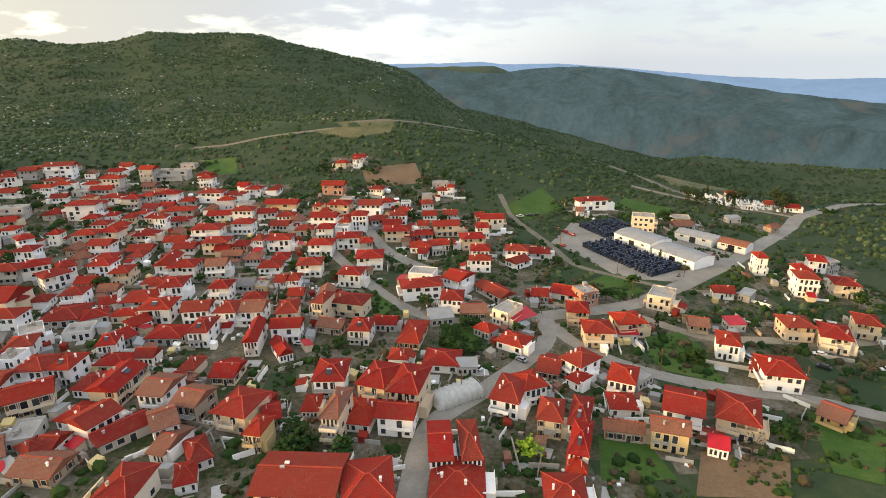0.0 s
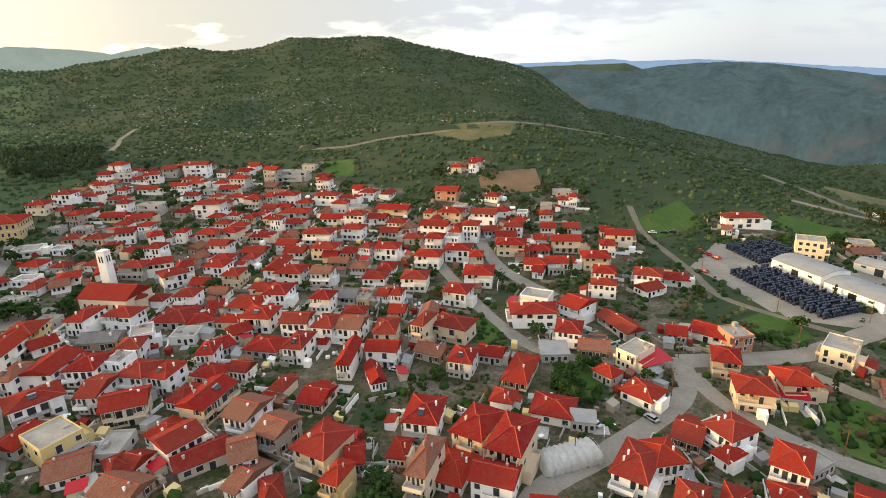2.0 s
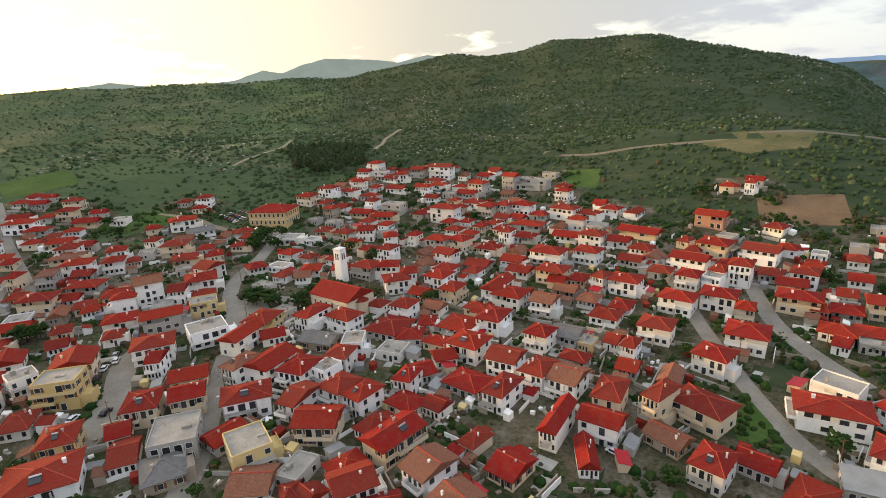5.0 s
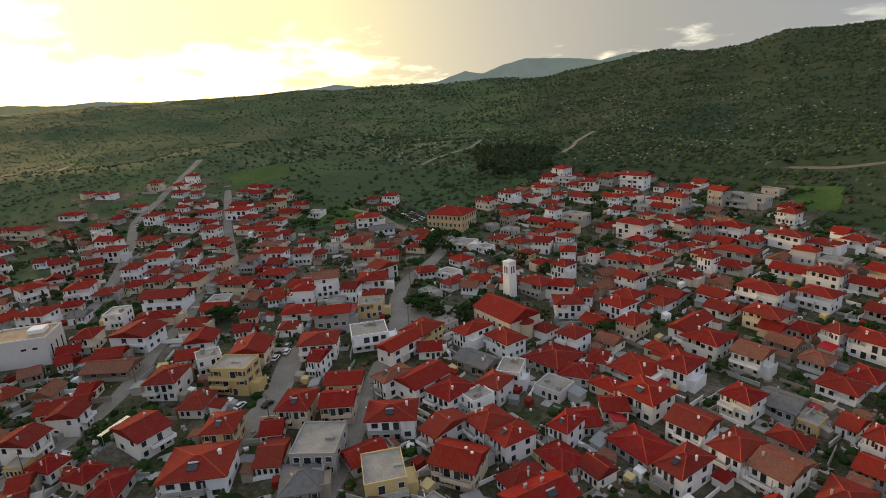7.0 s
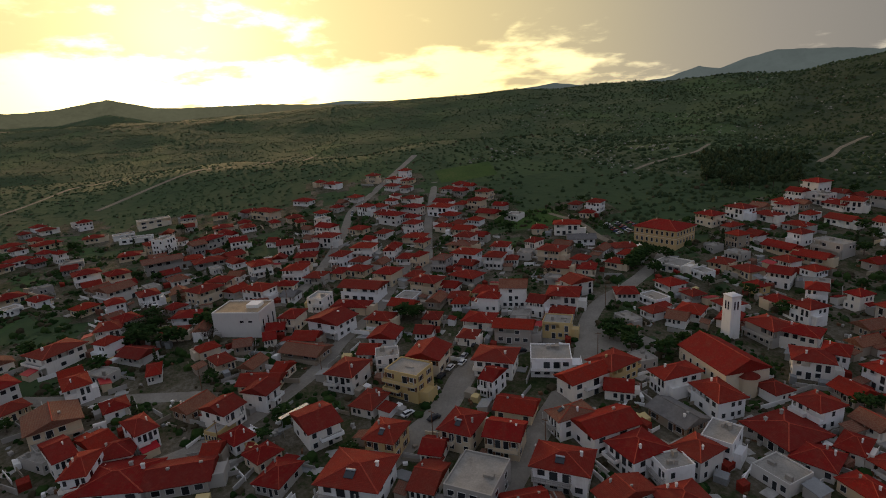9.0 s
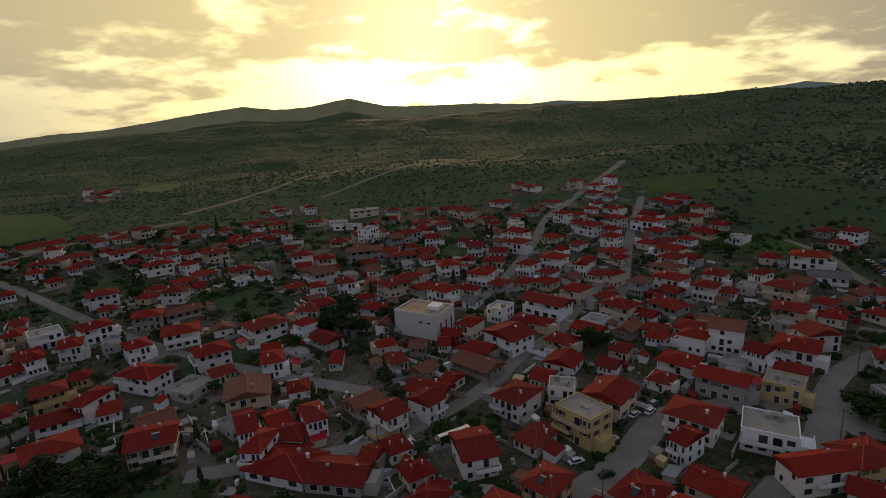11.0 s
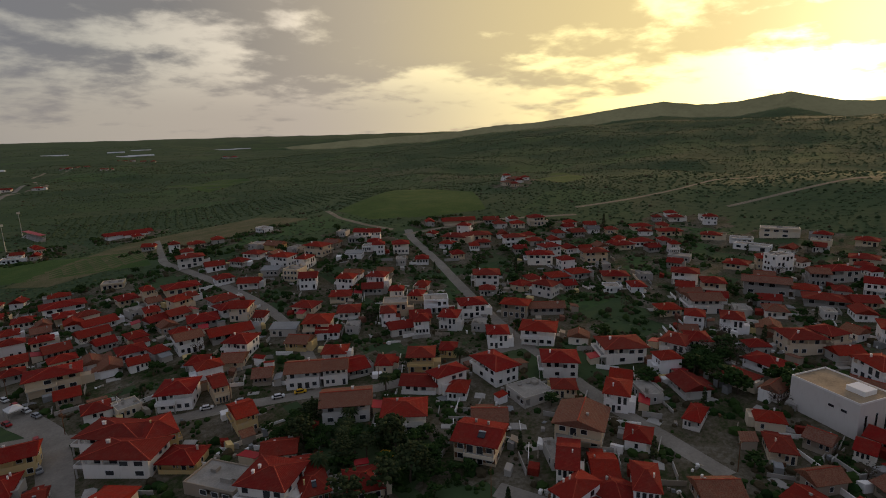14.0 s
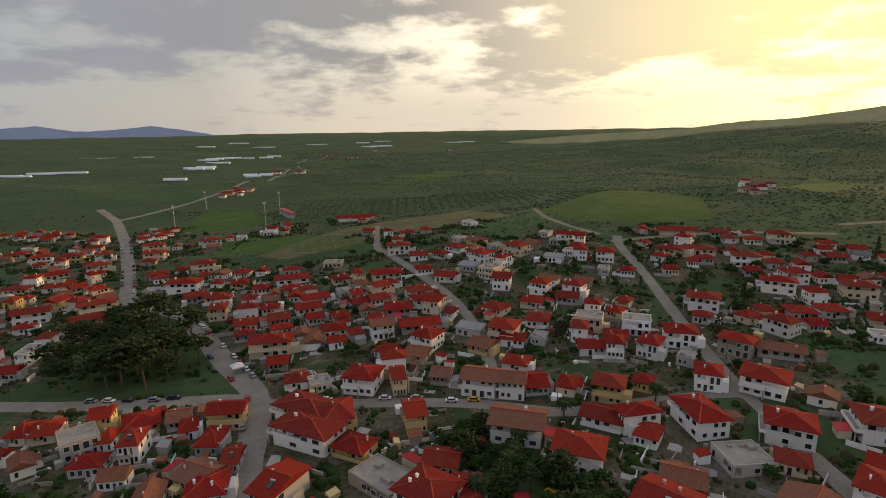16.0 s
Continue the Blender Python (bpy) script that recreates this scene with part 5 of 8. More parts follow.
house("gw2r", -366.9, 69.2, 47, 11.4, 8.4)
house("hw2r", -348.0, 69.3, 59, 12.0, 9.4)
house("hc1r", -363.0, 88.3, 47, 9.6, 8.4)
house("hw1r", -349.1, 102.1, 46, 6.7, 8.4)
house("hc1r", -335.8, 118.6, 61, 11.9, 9.4)
house("hw2r", -321.7, 89.2, 64, 11.3, 9.4)
house("gw1r", -361.5, 37.8, 71, 5.4, 7.4)
house("gw2r", -344.0, 46.2, 95, 8.3, 9.4)
house("hc1r", -327.0, 58.2, 84, 10.6, 9.4)
house("hw2r", -313.2, 76.9, 58, 7.5, 9.4)
house("hw1r", -309.0, 86.5, 54, 7.4, 8.4)
house("hw1r", -305.3, 109.2, 64, 7.0, 8.4)
house("Gw2r", -312.0, 102.4, 73, 5.7, 8.4)
house("hc2r", -281.8, 98.3, 54, 9.3, 10.4)
house("hc1r", -280.4, 110.5, 54, 6.4, 8.4)
house("hw2r", -301.4, 54.8, 72, 9.9, 9.4)
house("gw1r", -323.4, 36.1, 95, 8.9, 8.4)
house("hg1r", -295.2, 64.6, 64, 8.3, 9.4)
house("hc1r", -296.8, 76.0, 64, 6.0, 8.4)
house("hc1r", -297.0, 85.3, 54, 9.7, 8.4)
house("gw2r", -268.7, 86.2, 59, 17.5, 10.4)
house("hw1r", -425.3, 156.2, 39, 9.5, 7.4)
house("gg1r", -416.1, 163.2, 46, 8.6, 7.4)
house("hc2r", -398.3, 175.9, 40, 10.2, 7.4)
house("hc2r", -380.8, 166.2, 47, 9.7, 8.4)
house("gw1r", -395.5, 146.5, 48, 11.1, 8.4)
house("hw2r", -377.3, 141.4, 49, 14.8, 9.4)
house("gc1r", -361.4, 168.7, 44, 12.6, 8.4)
house("fw1f", -351.8, 182.4, 41, 8.9, 9.4)
house("hg1r", -366.5, 145.1, 49, 11.2, 8.4)
house("hw1r", -348.8, 146.9, 54, 7.5, 7.4)
house("gc1r", -337.6, 147.6, 49, 11.0, 8.4)
house("hw2r", -318.2, 144.1, 49, 9.7, 9.4)
house("gg1r", -323.2, 154.1, 47, 6.5, 7.4)
house("hc1o", -313.7, 141.1, 51, 13.2, 9.4)
house("hw2r", -293.8, 138.8, 51, 12.3, 9.4)
house("hc1r", -326.1, 121.2, 54, 5.8, 8.4)
house("hc2r", -297.9, 115.9, 46, 4.5, 8.4)
house("hg2o", -290.1, 125.6, 54, 6.8, 9.4)
house("gg1r", -285.4, 137.7, 49, 7.7, 7.4)
house("hw2r", -297.1, 157.6, 59, 8.4, 8.4)
house("hw2r", -284.4, 150.8, 58, 8.8, 8.4)
house("hw1r", -284.1, 159.2, 66, 6.0, 6.4)
house("hw2r", -316.1, 201.4, 64, 13.5, 9.4)
house("hw2r", -345.1, 232.2, 43, 8.8, 8.4)
house("hw2r", -296.9, 175.4, 38, 5.9, 8.4)
house("hc2r", -283.2, 179.9, 45, 11.2, 10.4)
house("hc1r", -269.0, 176.6, 60, 11.0, 10.4)
house("Gw2r", -243.7, 175.0, 102, 10.7, 8.4)
house("hw2r", -234.3, 165.5, 61, 11.9, 11.4)
house("gw2r", -230.6, 153.3, 49, 6.4, 8.4)
house("gw1k", -298.9, 202.0, 71, 13.4, 8.4)
house("hw1r", -279.8, 216.1, 78, 10.5, 8.4)
house("hw1r", -232.4, 191.5, 72, 8.3, 8.4)
house("hg1r", -272.3, 133.8, 40, 12.7, 9.4)
house("hc1r", -252.8, 137.9, 60, 9.6, 9.4)
house("gw3o", -242.0, 146.8, 69, 10.2, 10.4)
house("hc2r", -265.8, 114.3, 49, 12.2, 9.4)
house("gw1r", -262.6, 123.8, 54, 7.9, 7.4)
house("hc1r", -250.6, 125.2, 69, 7.8, 7.4)
house("fw1f", -257.6, 104.6, 58, 8.4, 9.4)
house("hw2r", -281.4, 40.2, 54, 11.8, 9.4)
house("gw1k", -275.3, 54.2, 66, 6.3, 7.4)
house("fw2z", -262.6, 67.4, 64, 7.3, 9.4)
house("hc1r", -255.7, 80.5, 65, 14.4, 7.4)
house("hc2r", -247.2, 57.2, 66, 7.0, 9.4)
house("Gw2r", -239.3, 72.6, 50, 14.4, 11.4)
house("gs1r", -232.0, 63.4, 68, 8.8, 8.4)
house("gw1r", -242.9, 51.0, 85, 6.7, 6.4)
house("gw1r", -235.4, 49.3, 97, 4.5, 6.4)
house("gs1o", -221.6, 63.3, 57, 14.7, 9.4)
house("gc1r", -210.4, 56.5, 61, 4.5, 7.4)
house("hc1r", -222.5, 34.4, 123, 6.1, 8.4)
house("gc1r", -204.5, 50.2, 74, 12.3, 8.4)
house("hw2r", -199.3, 78.0, 58, 9.2, 11.4)
house("gw1r", -214.9, 85.4, 70, 6.1, 8.4)
house("Gw1r", -225.5, 92.0, 65, 9.8, 9.4)
house("fw2f", -205.5, 91.0, 87, 7.7, 7.4)
house("hc1r", -240.3, 91.7, 59, 9.6, 8.4)
house("gc1r", -249.8, 101.6, 54, 10.2, 7.4)
house("hw1r", -183.5, 83.7, 55, 7.3, 9.4)
house("gw2r", -174.2, 68.6, 115, 8.9, 12.4)
house("gw2r", -187.1, 41.9, 141, 7.5, 9.4)
house("hw1r", -175.5, 47.5, 130, 6.2, 7.4)
house("fy1f", -181.4, 41.8, 59, 4.5, 7.4)
house("hg1r", -157.3, 60.0, 61, 7.1, 9.4)
house("gs1r", -170.8, 42.2, 81, 4.5, 7.4)
house("hy2r", -163.1, 87.2, 59, 8.1, 9.4)
house("hw2r", -149.9, 79.2, 64, 14.3, 12.4)
house("gw1r", -157.7, 98.7, 63, 5.6, 7.4)
house("gw1r", -146.9, 95.5, 60, 6.2, 10.4)
house("fg2f", -141.8, 106.2, 55, 11.4, 13.4)
house("hs1k", -133.7, 98.6, 67, 9.0, 10.4)
house("fy2f", -122.8, 114.8, 70, 9.7, 11.4)
house("gg1r", -133.4, 114.6, 90, 9.2, 7.4)
house("hw2r", -141.4, 126.7, 57, 12.4, 9.4)
house("gw2r", -128.3, 135.2, 12, 5.8, 11.4)
house("hc2r", -161.8, 107.2, 53, 8.7, 10.4)
house("gc2r", -155.7, 117.0, 59, 8.8, 8.4)
house("gc1r", -169.5, 124.4, 57, 10.4, 8.4)
house("gw2r", -182.7, 121.2, 46, 4.5, 8.4)
house("hw2r", -194.0, 125.5, 61, 12.3, 10.4)
house("Gc2r", -202.6, 104.6, 60, 11.1, 11.4)
house("hc1r", -234.6, 111.3, 66, 6.4, 7.4)
house("hw1r", -227.9, 128.7, 59, 10.8, 9.4)
house("gg2r", -213.1, 137.7, 63, 13.0, 8.4)
house("fw2f", -190.2, 142.6, 71, 12.8, 11.4)
house("fy2f", -211.8, 153.8, 61, 10.0, 8.4)
house("fy3f", -189.0, 96.4, 50, 11.6, 9.4)
house("hw1r", -245.0, 124.9, 67, 6.3, 7.4)
house("fw1f", -215.9, -312.7, 105, 11.1, 7.4)
house("gy1o", -200.9, -251.9, 123, 11.1, 8.4)
house("hw1r", -184.7, -243.8, 123, 11.3, 8.4)
house("hw2r", -192.0, -217.1, 123, 11.4, 9.4)
house("sg1z", -180.9, -207.6, 142, 9.5, 7.4)
house("fc2f", -188.2, -192.3, 125, 9.1, 9.4)
house("gw2r", -189.2, -177.3, 150, 8.5, 10.4)
house("gw1r", -165.5, -197.9, 147, 10.3, 8.4)
house("hc2r", -215.5, -221.8, 117, 13.3, 9.4)
house("sw1z", -229.3, -201.0, 137, 10.1, 6.4)
house("gw1r", -256.4, -237.8, 132, 10.6, 7.4)
house("gw2r", -257.7, -222.8, 143, 5.8, 7.4)
house("hw2r", -256.4, -191.9, 148, 9.5, 9.4)
house("fw1f", -242.3, -207.8, 140, 5.7, 7.4)
house("hw2r", -203.8, -163.2, 135, 8.6, 8.4)
house("hw2r", -217.6, -155.3, 131, 9.2, 8.4)
house("hc1r", -194.1, -151.2, 145, 9.7, 9.4)
house("hw1r", -188.3, -132.6, 148, 9.5, 10.4)
house("gg1r", -210.8, -149.3, 148, 9.8, 8.4)
house("hc1r", -175.6, -150.2, 127, 10.1, 9.4)
house("fc2f", -206.2, -121.3, 144, 11.0, 9.4)
house("gc1r", -325.2, -220.1, 151, 21.5, 8.4)
house("gg1r", -346.2, -208.0, 146, 10.3, 7.4)
house("hc1r", -354.7, -189.7, 148, 9.3, 7.4)
house("hc2r", -370.9, -186.9, 148, 11.1, 8.4)
house("hc1r", -298.8, -190.1, 122, 15.0, 11.4)
house("hc1r", -312.7, -184.8, 150, 15.8, 10.4)
house("hw1r", -295.3, -168.4, 145, 5.7, 7.4)
house("hw2r", -321.2, -159.6, 148, 13.0, 8.4)
house("hg1r", -333.0, -152.9, 151, 8.7, 7.4)
house("hw2r", -323.9, -132.6, 163, 10.7, 9.4)
house("hw2r", -307.6, -125.6, 139, 14.0, 8.4)
house("hw1r", -255.4, -168.3, 144, 7.2, 7.4)
house("hw2r", -263.0, -121.7, 139, 12.6, 10.4)
house("hc1r", -276.9, -162.6, 154, 7.2, 7.4)
house("hw2r", -273.4, -90.3, 104, 10.6, 8.4)
house("hg1r", -293.0, -99.9, 154, 10.2, 9.4)
house("hg1r", -305.5, -96.6, 157, 10.0, 9.4)
house("hc2r", -335.1, -108.6, 146, 13.1, 9.4)
house("hw1r", -368.0, -119.4, 106, 5.0, 7.4)
house("hc1r", -369.6, -113.1, 155, 12.5, 8.4)
house("gg1r", -372.1, -151.1, 155, 9.5, 8.4)
house("gw1k", -388.1, -149.2, 139, 7.5, 6.4)
house("hw1r", -388.5, -170.2, 153, 8.4, 6.4)
house("hc1r", -315.2, -80.3, 137, 12.1, 9.4)
house("fw1f", -299.4, -71.2, 139, 7.4, 7.4)
house("fw2f", -222.4, -111.9, 145, 11.1, 9.4)
house("hw2r", -231.5, -97.1, 151, 11.2, 10.4)
house("hc1r", -222.8, -127.7, 131, 6.5, 8.4)
house("hc1r", -209.6, -106.5, 147, 8.8, 10.4)
house("hw2r", -215.5, -92.9, 130, 7.7, 9.4)
house("hs2r", -245.4, -83.0, 123, 11.3, 8.4)
house("gg1o", -257.1, -75.4, 140, 14.5, 7.4)
house("hw2r", -233.2, -58.1, 127, 12.9, 11.4)
house("hc1r", -420.8, -133.2, 142, 13.0, 8.4)
house("hc1r", -422.4, -112.5, 136, 14.6, 8.4)
house("hw1r", -461.4, -130.2, 135, 9.7, 7.4)
house("fw1f", -477.7, -114.8, 125, 10.9, 7.4)
house("hc1r", -429.4, -87.1, 114, 11.5, 7.4)
house("fw1f", -430.4, -68.6, 114, 13.1, 7.4)
house("fc2f", -452.6, -55.5, 115, 21.6, 8.4)
house("hw1r", -385.5, -110.1, 148, 12.2, 8.4)
house("hw2r", -382.8, -86.6, 143, 5.3, 6.4)
house("fg1f", -370.0, -75.5, 110, 11.7, 8.4)
house("hc1r", -373.7, -45.4, 104, 11.2, 9.4)
house("fw1f", -417.2, -56.3, 94, 19.3, 7.4)
house("hc2r", -381.6, -35.7, 121, 7.0, 8.4)
house("fw3f", -380.0, -28.0, 157, 10.8, 8.4)
house("fc1f", -441.7, -29.0, 105, 10.5, 7.4)
house("hc1r", -449.1, -9.1, 101, 10.2, 8.4)
house("hc1r", -412.1, -0.2, 104, 11.9, 9.4)
house("hg2r", -377.0, -0.8, 144, 14.2, 9.4)
house("gw2r", -363.2, 17.9, 105, 9.1, 8.4)
house("hw1r", -402.8, 17.3, 108, 8.6, 8.4)
house("gg2o", -367.5, -6.1, 123, 8.0, 9.4)
house("hw2r", -334.8, -53.1, 119, 11.7, 9.4)
house("hc2r", -328.2, -35.8, 124, 9.6, 9.4)
house("gg2o", -341.9, -18.2, 114, 17.9, 9.4)
house("hg1r", -349.1, -4.6, 114, 9.4, 8.4)
house("hg1r", -340.4, 6.1, 113, 15.4, 9.4)
house("gc1r", -345.1, 17.8, 129, 9.3, 8.4)
house("fw1f", -325.8, 11.8, 123, 4.6, 6.4)
house("gw2o", -304.7, -28.3, 139, 12.6, 11.4)
house("hw1o", -315.8, -3.9, 123, 7.9, 8.4)
house("hw2r", -291.2, -9.8, 118, 7.9, 9.4)
house("hc1r", -291.0, -36.7, 144, 9.0, 7.4)
house("hc2r", -288.8, 14.8, 139, 11.9, 10.4)
house("hc2r", -297.6, 20.3, 158, 8.0, 9.4)
house("hw2r", -315.0, 36.0, 113, 9.9, 10.4)
house("hw2r", -258.3, -14.0, 101, 8.9, 10.4)
house("hw2r", -264.8, -9.9, 132, 7.5, 9.4)
house("hw1r", -267.1, 13.5, 81, 12.4, 8.4)
house("hw2r", -242.4, -26.6, 145, 14.4, 11.4)
house("gc2r", -150.0, -163.6, 144, 8.0, 10.4)
house("gw1r", -155.1, -153.1, 141, 4.5, 7.4)
house("sg1z", -158.2, -134.0, 141, 10.9, 6.4)
house("hc2r", -170.1, -125.8, 143, 10.7, 11.4)
house("gw1r", -171.2, -119.1, 147, 9.1, 7.4)
house("gy1o", -158.3, -118.3, 132, 8.6, 9.4)
house("hw2r", -138.4, -129.2, 135, 9.8, 10.4)
house("hw1r", -164.9, -100.5, 143, 8.8, 8.4)
house("gw2o", -147.6, -90.4, 149, 11.2, 10.4)
house("gw2o", -156.9, -84.6, 151, 8.2, 9.4)
house("gg1r", -164.8, -85.6, 170, 7.6, 11.4)
house("gw2o", -149.1, -61.9, 149, 14.3, 11.4)
house("gs1o", -136.7, -101.4, 152, 6.3, 8.4)
house("gc1o", -132.6, -120.4, 147, 7.9, 9.4)
house("gc2r", -121.0, -101.1, 176, 4.5, 10.4)
house("gy2r", -121.6, -77.2, 177, 6.0, 10.4)
house("hw2r", -159.3, -44.4, 143, 12.3, 10.4)
house("gw1r", -196.4, -102.8, 161, 9.8, 8.4)
house("hw2r", -203.5, -97.6, 150, 6.3, 8.4)
house("hw2r", -218.9, -66.9, 141, 8.0, 9.4)
house("hw2r", -218.4, -35.0, 136, 11.6, 10.4)
house("hy2r", -185.1, -71.7, 141, 9.4, 9.4)
house("hy1r", -199.0, -73.2, 136, 6.2, 7.4)
house("hw2r", -200.1, -48.4, 82, 14.5, 9.4)
house("hw2r", -183.3, -54.1, 86, 6.5, 11.4)
house("hw1r", -182.6, -47.2, 131, 6.2, 8.4)
house("gw1r", -175.6, -59.1, 134, 11.7, 8.4)
house("fg1f", -198.4, -30.2, 79, 10.6, 11.4)
house("Gc2o", -193.8, -6.0, 119, 12.7, 12.4)
house("gc2r", -167.4, -19.4, 122, 11.5, 11.4)
house("gw2r", -177.3, 2.8, 128, 5.3, 12.4)
house("fg1f", -185.3, -4.7, 129, 5.3, 8.4)
house("gs1o", -178.6, -27.9, 140, 9.8, 8.4)
house("gw1r", -182.9, 9.4, 135, 6.2, 10.4)
house("hw2r", -183.5, 20.6, 127, 5.8, 10.4)
house("hw2r", -214.4, -8.4, 120, 7.2, 10.4)
house("gw1r", -236.5, 2.6, 59, 10.5, 8.4)
house("hw1r", -221.4, 12.7, 105, 4.5, 9.4)
house("gw2r", -193.9, 51.7, 150, 6.8, 8.4)
house("gw1r", 124.1, -487.9, -175, 11.0, 7.4)
house("hw2r", 76.1, -455.5, 178, 13.4, 9.4)
house("hg1r", 154.9, -507.9, -169, 9.5, 7.4)
house("gg1r", 70.9, -426.6, 178, 11.4, 7.4)
house("hw2r", 52.3, -383.9, -167, 11.0, 10.4)
house("hc1r", 123.9, -422.7, 174, 15.4, 9.4)
house("hw2r", 95.9, -391.0, -165, 13.4, 9.4)
house("hy2r", 74.2, -386.8, 176, 15.3, 9.4)
house("hg2r", 44.1, -343.0, -160, 13.8, 9.4)
house("hc1r", 68.0, -339.5, -157, 14.6, 9.4)
house("hw1r", 57.0, -301.4, -175, 8.6, 8.4)
house("hc1r", 48.9, -304.2, -141, 11.1, 8.4)
house("hc1r", 76.7, -305.8, 171, 13.3, 8.4)
house("hc2r", 22.1, -271.5, -148, 9.0, 8.4)
house("hy2r", 62.5, -266.2, 173, 6.0, 8.4)
house("gc1r", 43.1, -265.5, 174, 5.2, 8.4)
house("gy2r", 36.9, -255.2, -115, 9.5, 7.4)
house("hc2r", 13.6, -239.9, -163, 15.9, 10.4)
house("gw2r", 42.4, -237.3, -169, 15.2, 8.4)
house("gg2r", 9.2, -212.7, -154, 13.5, 8.4)
house("hc1r", 8.7, -206.4, -173, 12.5, 9.4)
house("hw1r", 39.8, -449.5, -150, 10.4, 8.4)
house("hc1r", 32.9, -478.7, -145, 10.8, 7.4)
house("hc2r", 21.6, -402.7, -176, 15.2, 8.4)
house("hc2r", 13.7, -368.4, 179, 14.3, 8.4)
house("hg1r", -2.4, -304.0, -163, 11.3, 10.4)
house("hw2r", -25.8, -260.5, 172, 17.4, 11.4)
house("hc2r", -29.2, -306.2, -176, 14.3, 9.4)
house("hw1r", -34.2, -281.4, -174, 6.4, 7.4)
house("hg1r", -35.1, -237.3, -165, 11.6, 9.4)
house("hc1r", -47.0, -228.9, 171, 11.1, 8.4)
house("hc2r", -51.3, -200.3, 177, 7.9, 9.4)
house("hw2r", -21.8, -401.4, -169, 15.2, 8.4)
house("hw1r", -34.3, -418.8, -168, 5.8, 6.4)
house("fw1f", -44.0, -418.8, 178, 8.2, 6.4)
house("fw1f", -65.0, -429.3, 167, 12.4, 7.4)
house("hc1r", -83.0, -454.7, -168, 6.8, 6.4)
house("hw1r", -56.7, -273.1, 158, 8.8, 8.4)
house("hc1r", -57.9, -248.7, 168, 10.0, 9.4)
house("hw1r", -70.0, -230.2, 176, 8.7, 8.4)
house("hw1r", -64.5, -216.0, 180, 7.3, 8.4)
house("hw1r", -86.1, -240.0, -179, 17.5, 10.4)
house("hc1r", -85.6, -221.1, -178, 8.3, 8.4)
house("gg1o", -75.9, -207.5, 179, 7.2, 7.4)
house("gw1r", -97.0, -198.9, -168, 12.7, 8.4)
house("gw1r", -93.4, -187.0, -170, 11.6, 8.4)
house("fc1f", -110.7, -257.5, 164, 11.0, 8.4)
house("hc1r", -112.0, -222.8, -173, 8.9, 9.4)
house("hc2r", -120.9, -218.8, -178, 5.4, 7.4)
house("hc2r", -116.9, -187.4, 178, 5.8, 8.4)
house("hc1r", -136.5, -218.5, 178, 15.7, 10.4)
house("hc2r", -129.7, -192.5, -166, 8.2, 8.4)
house("gw1r", -126.2, -182.9, -166, 8.7, 8.4)
house("gg1r", -117.1, -181.9, -166, 7.6, 7.4)
house("hw2r", -151.7, -260.2, 173, 13.8, 8.4)
house("hc1r", -167.2, -309.0, 174, 10.0, 7.4)
house("gg1r", -144.4, -347.1, 152, 8.3, 6.4)
house("gw1r", -159.8, -240.0, 171, 9.8, 8.4)
house("hw1r", -157.0, -214.1, 179, 8.8, 8.4)
house("hw1r", -147.6, -185.3, -174, 11.7, 9.4)
house("hw1r", -147.7, -173.4, -173, 11.9, 9.4)
house("hg1r", -133.9, -168.1, 170, 11.9, 11.4)
house("hc1r", -65.4, -179.9, 180, 9.4, 9.4)
house("gg1r", -79.9, -180.0, -175, 9.0, 9.4)
house("hc2r", -77.5, -148.8, 175, 16.0, 10.4)
house("hc1r", -107.3, -169.8, -173, 7.2, 8.4)
house("hw1r", -103.3, -156.5, -179, 9.7, 9.4)
house("hg1r", -111.7, -148.3, -169, 5.8, 7.4)
house("gw2o", -122.6, -146.8, 179, 9.6, 9.4)
house("gg1r", -139.2, -147.2, 175, 15.9, 10.4)
house("fw2f", 20.5, -178.5, 175, 4.7, 11.4)
house("gs1r", -80.3, -132.9, 178, 7.2, 7.4)
house("hw1r", -86.9, -115.5, 178, 7.8, 7.4)
house("fc1f", -94.9, -111.2, -172, 7.2, 7.4)
house("hw2r", -109.8, -105.9, 152, 10.8, 11.4)
house("hc1r", -5.0, -110.6, 166, 6.1, 9.4)
house("hc1r", -11.8, -109.0, -179, 6.8, 9.4)
house("fg2f", -24.7, -96.3, -155, 10.0, 9.4)
house("gy2r", -27.8, -107.8, -178, 5.9, 8.4)
house("hy1r", -39.5, -104.5, -166, 9.7, 10.4)
house("hw2r", -41.4, -89.0, 173, 5.7, 9.4)
house("hw1r", -32.3, -97.5, 173, 4.5, 8.4)
house("hw1r", -54.7, -95.9, -174, 5.2, 8.4)
house("gg1o", -50.8, -102.8, -175, 6.7, 8.4)
house("gy2r", -65.9, -97.4, 170, 10.4, 8.4)
house("hw2r", -90.4, -78.8, 139, 18.4, 10.4)
house("hw2r", -90.7, -90.1, 135, 19.1, 10.4)
house("hy2r", -99.4, -84.2, 178, 8.2, 12.4)
house("hy1r", -102.5, -69.2, 139, 10.0, 8.4)
house("gg2r", -82.4, -55.3, 138, 7.5, 13.4)
house("gg1o", -61.5, -69.7, 142, 8.9, 9.4)
house("hg1r", -62.8, -86.3, 165, 6.2, 10.4)
house("hw1r", -64.5, -63.6, 178, 9.4, 10.4)
house("gg1r", -69.6, -74.7, 169, 4.5, 8.4)
house("fs1f", -108.0, -52.7, 124, 15.3, 10.4)
house("hw2r", -117.2, -41.0, 129, 12.4, 11.4)
house("hw1r", -126.8, -42.1, 156, 7.2, 8.4)
house("hy1r", -124.9, -34.4, 165, 6.6, 9.4)
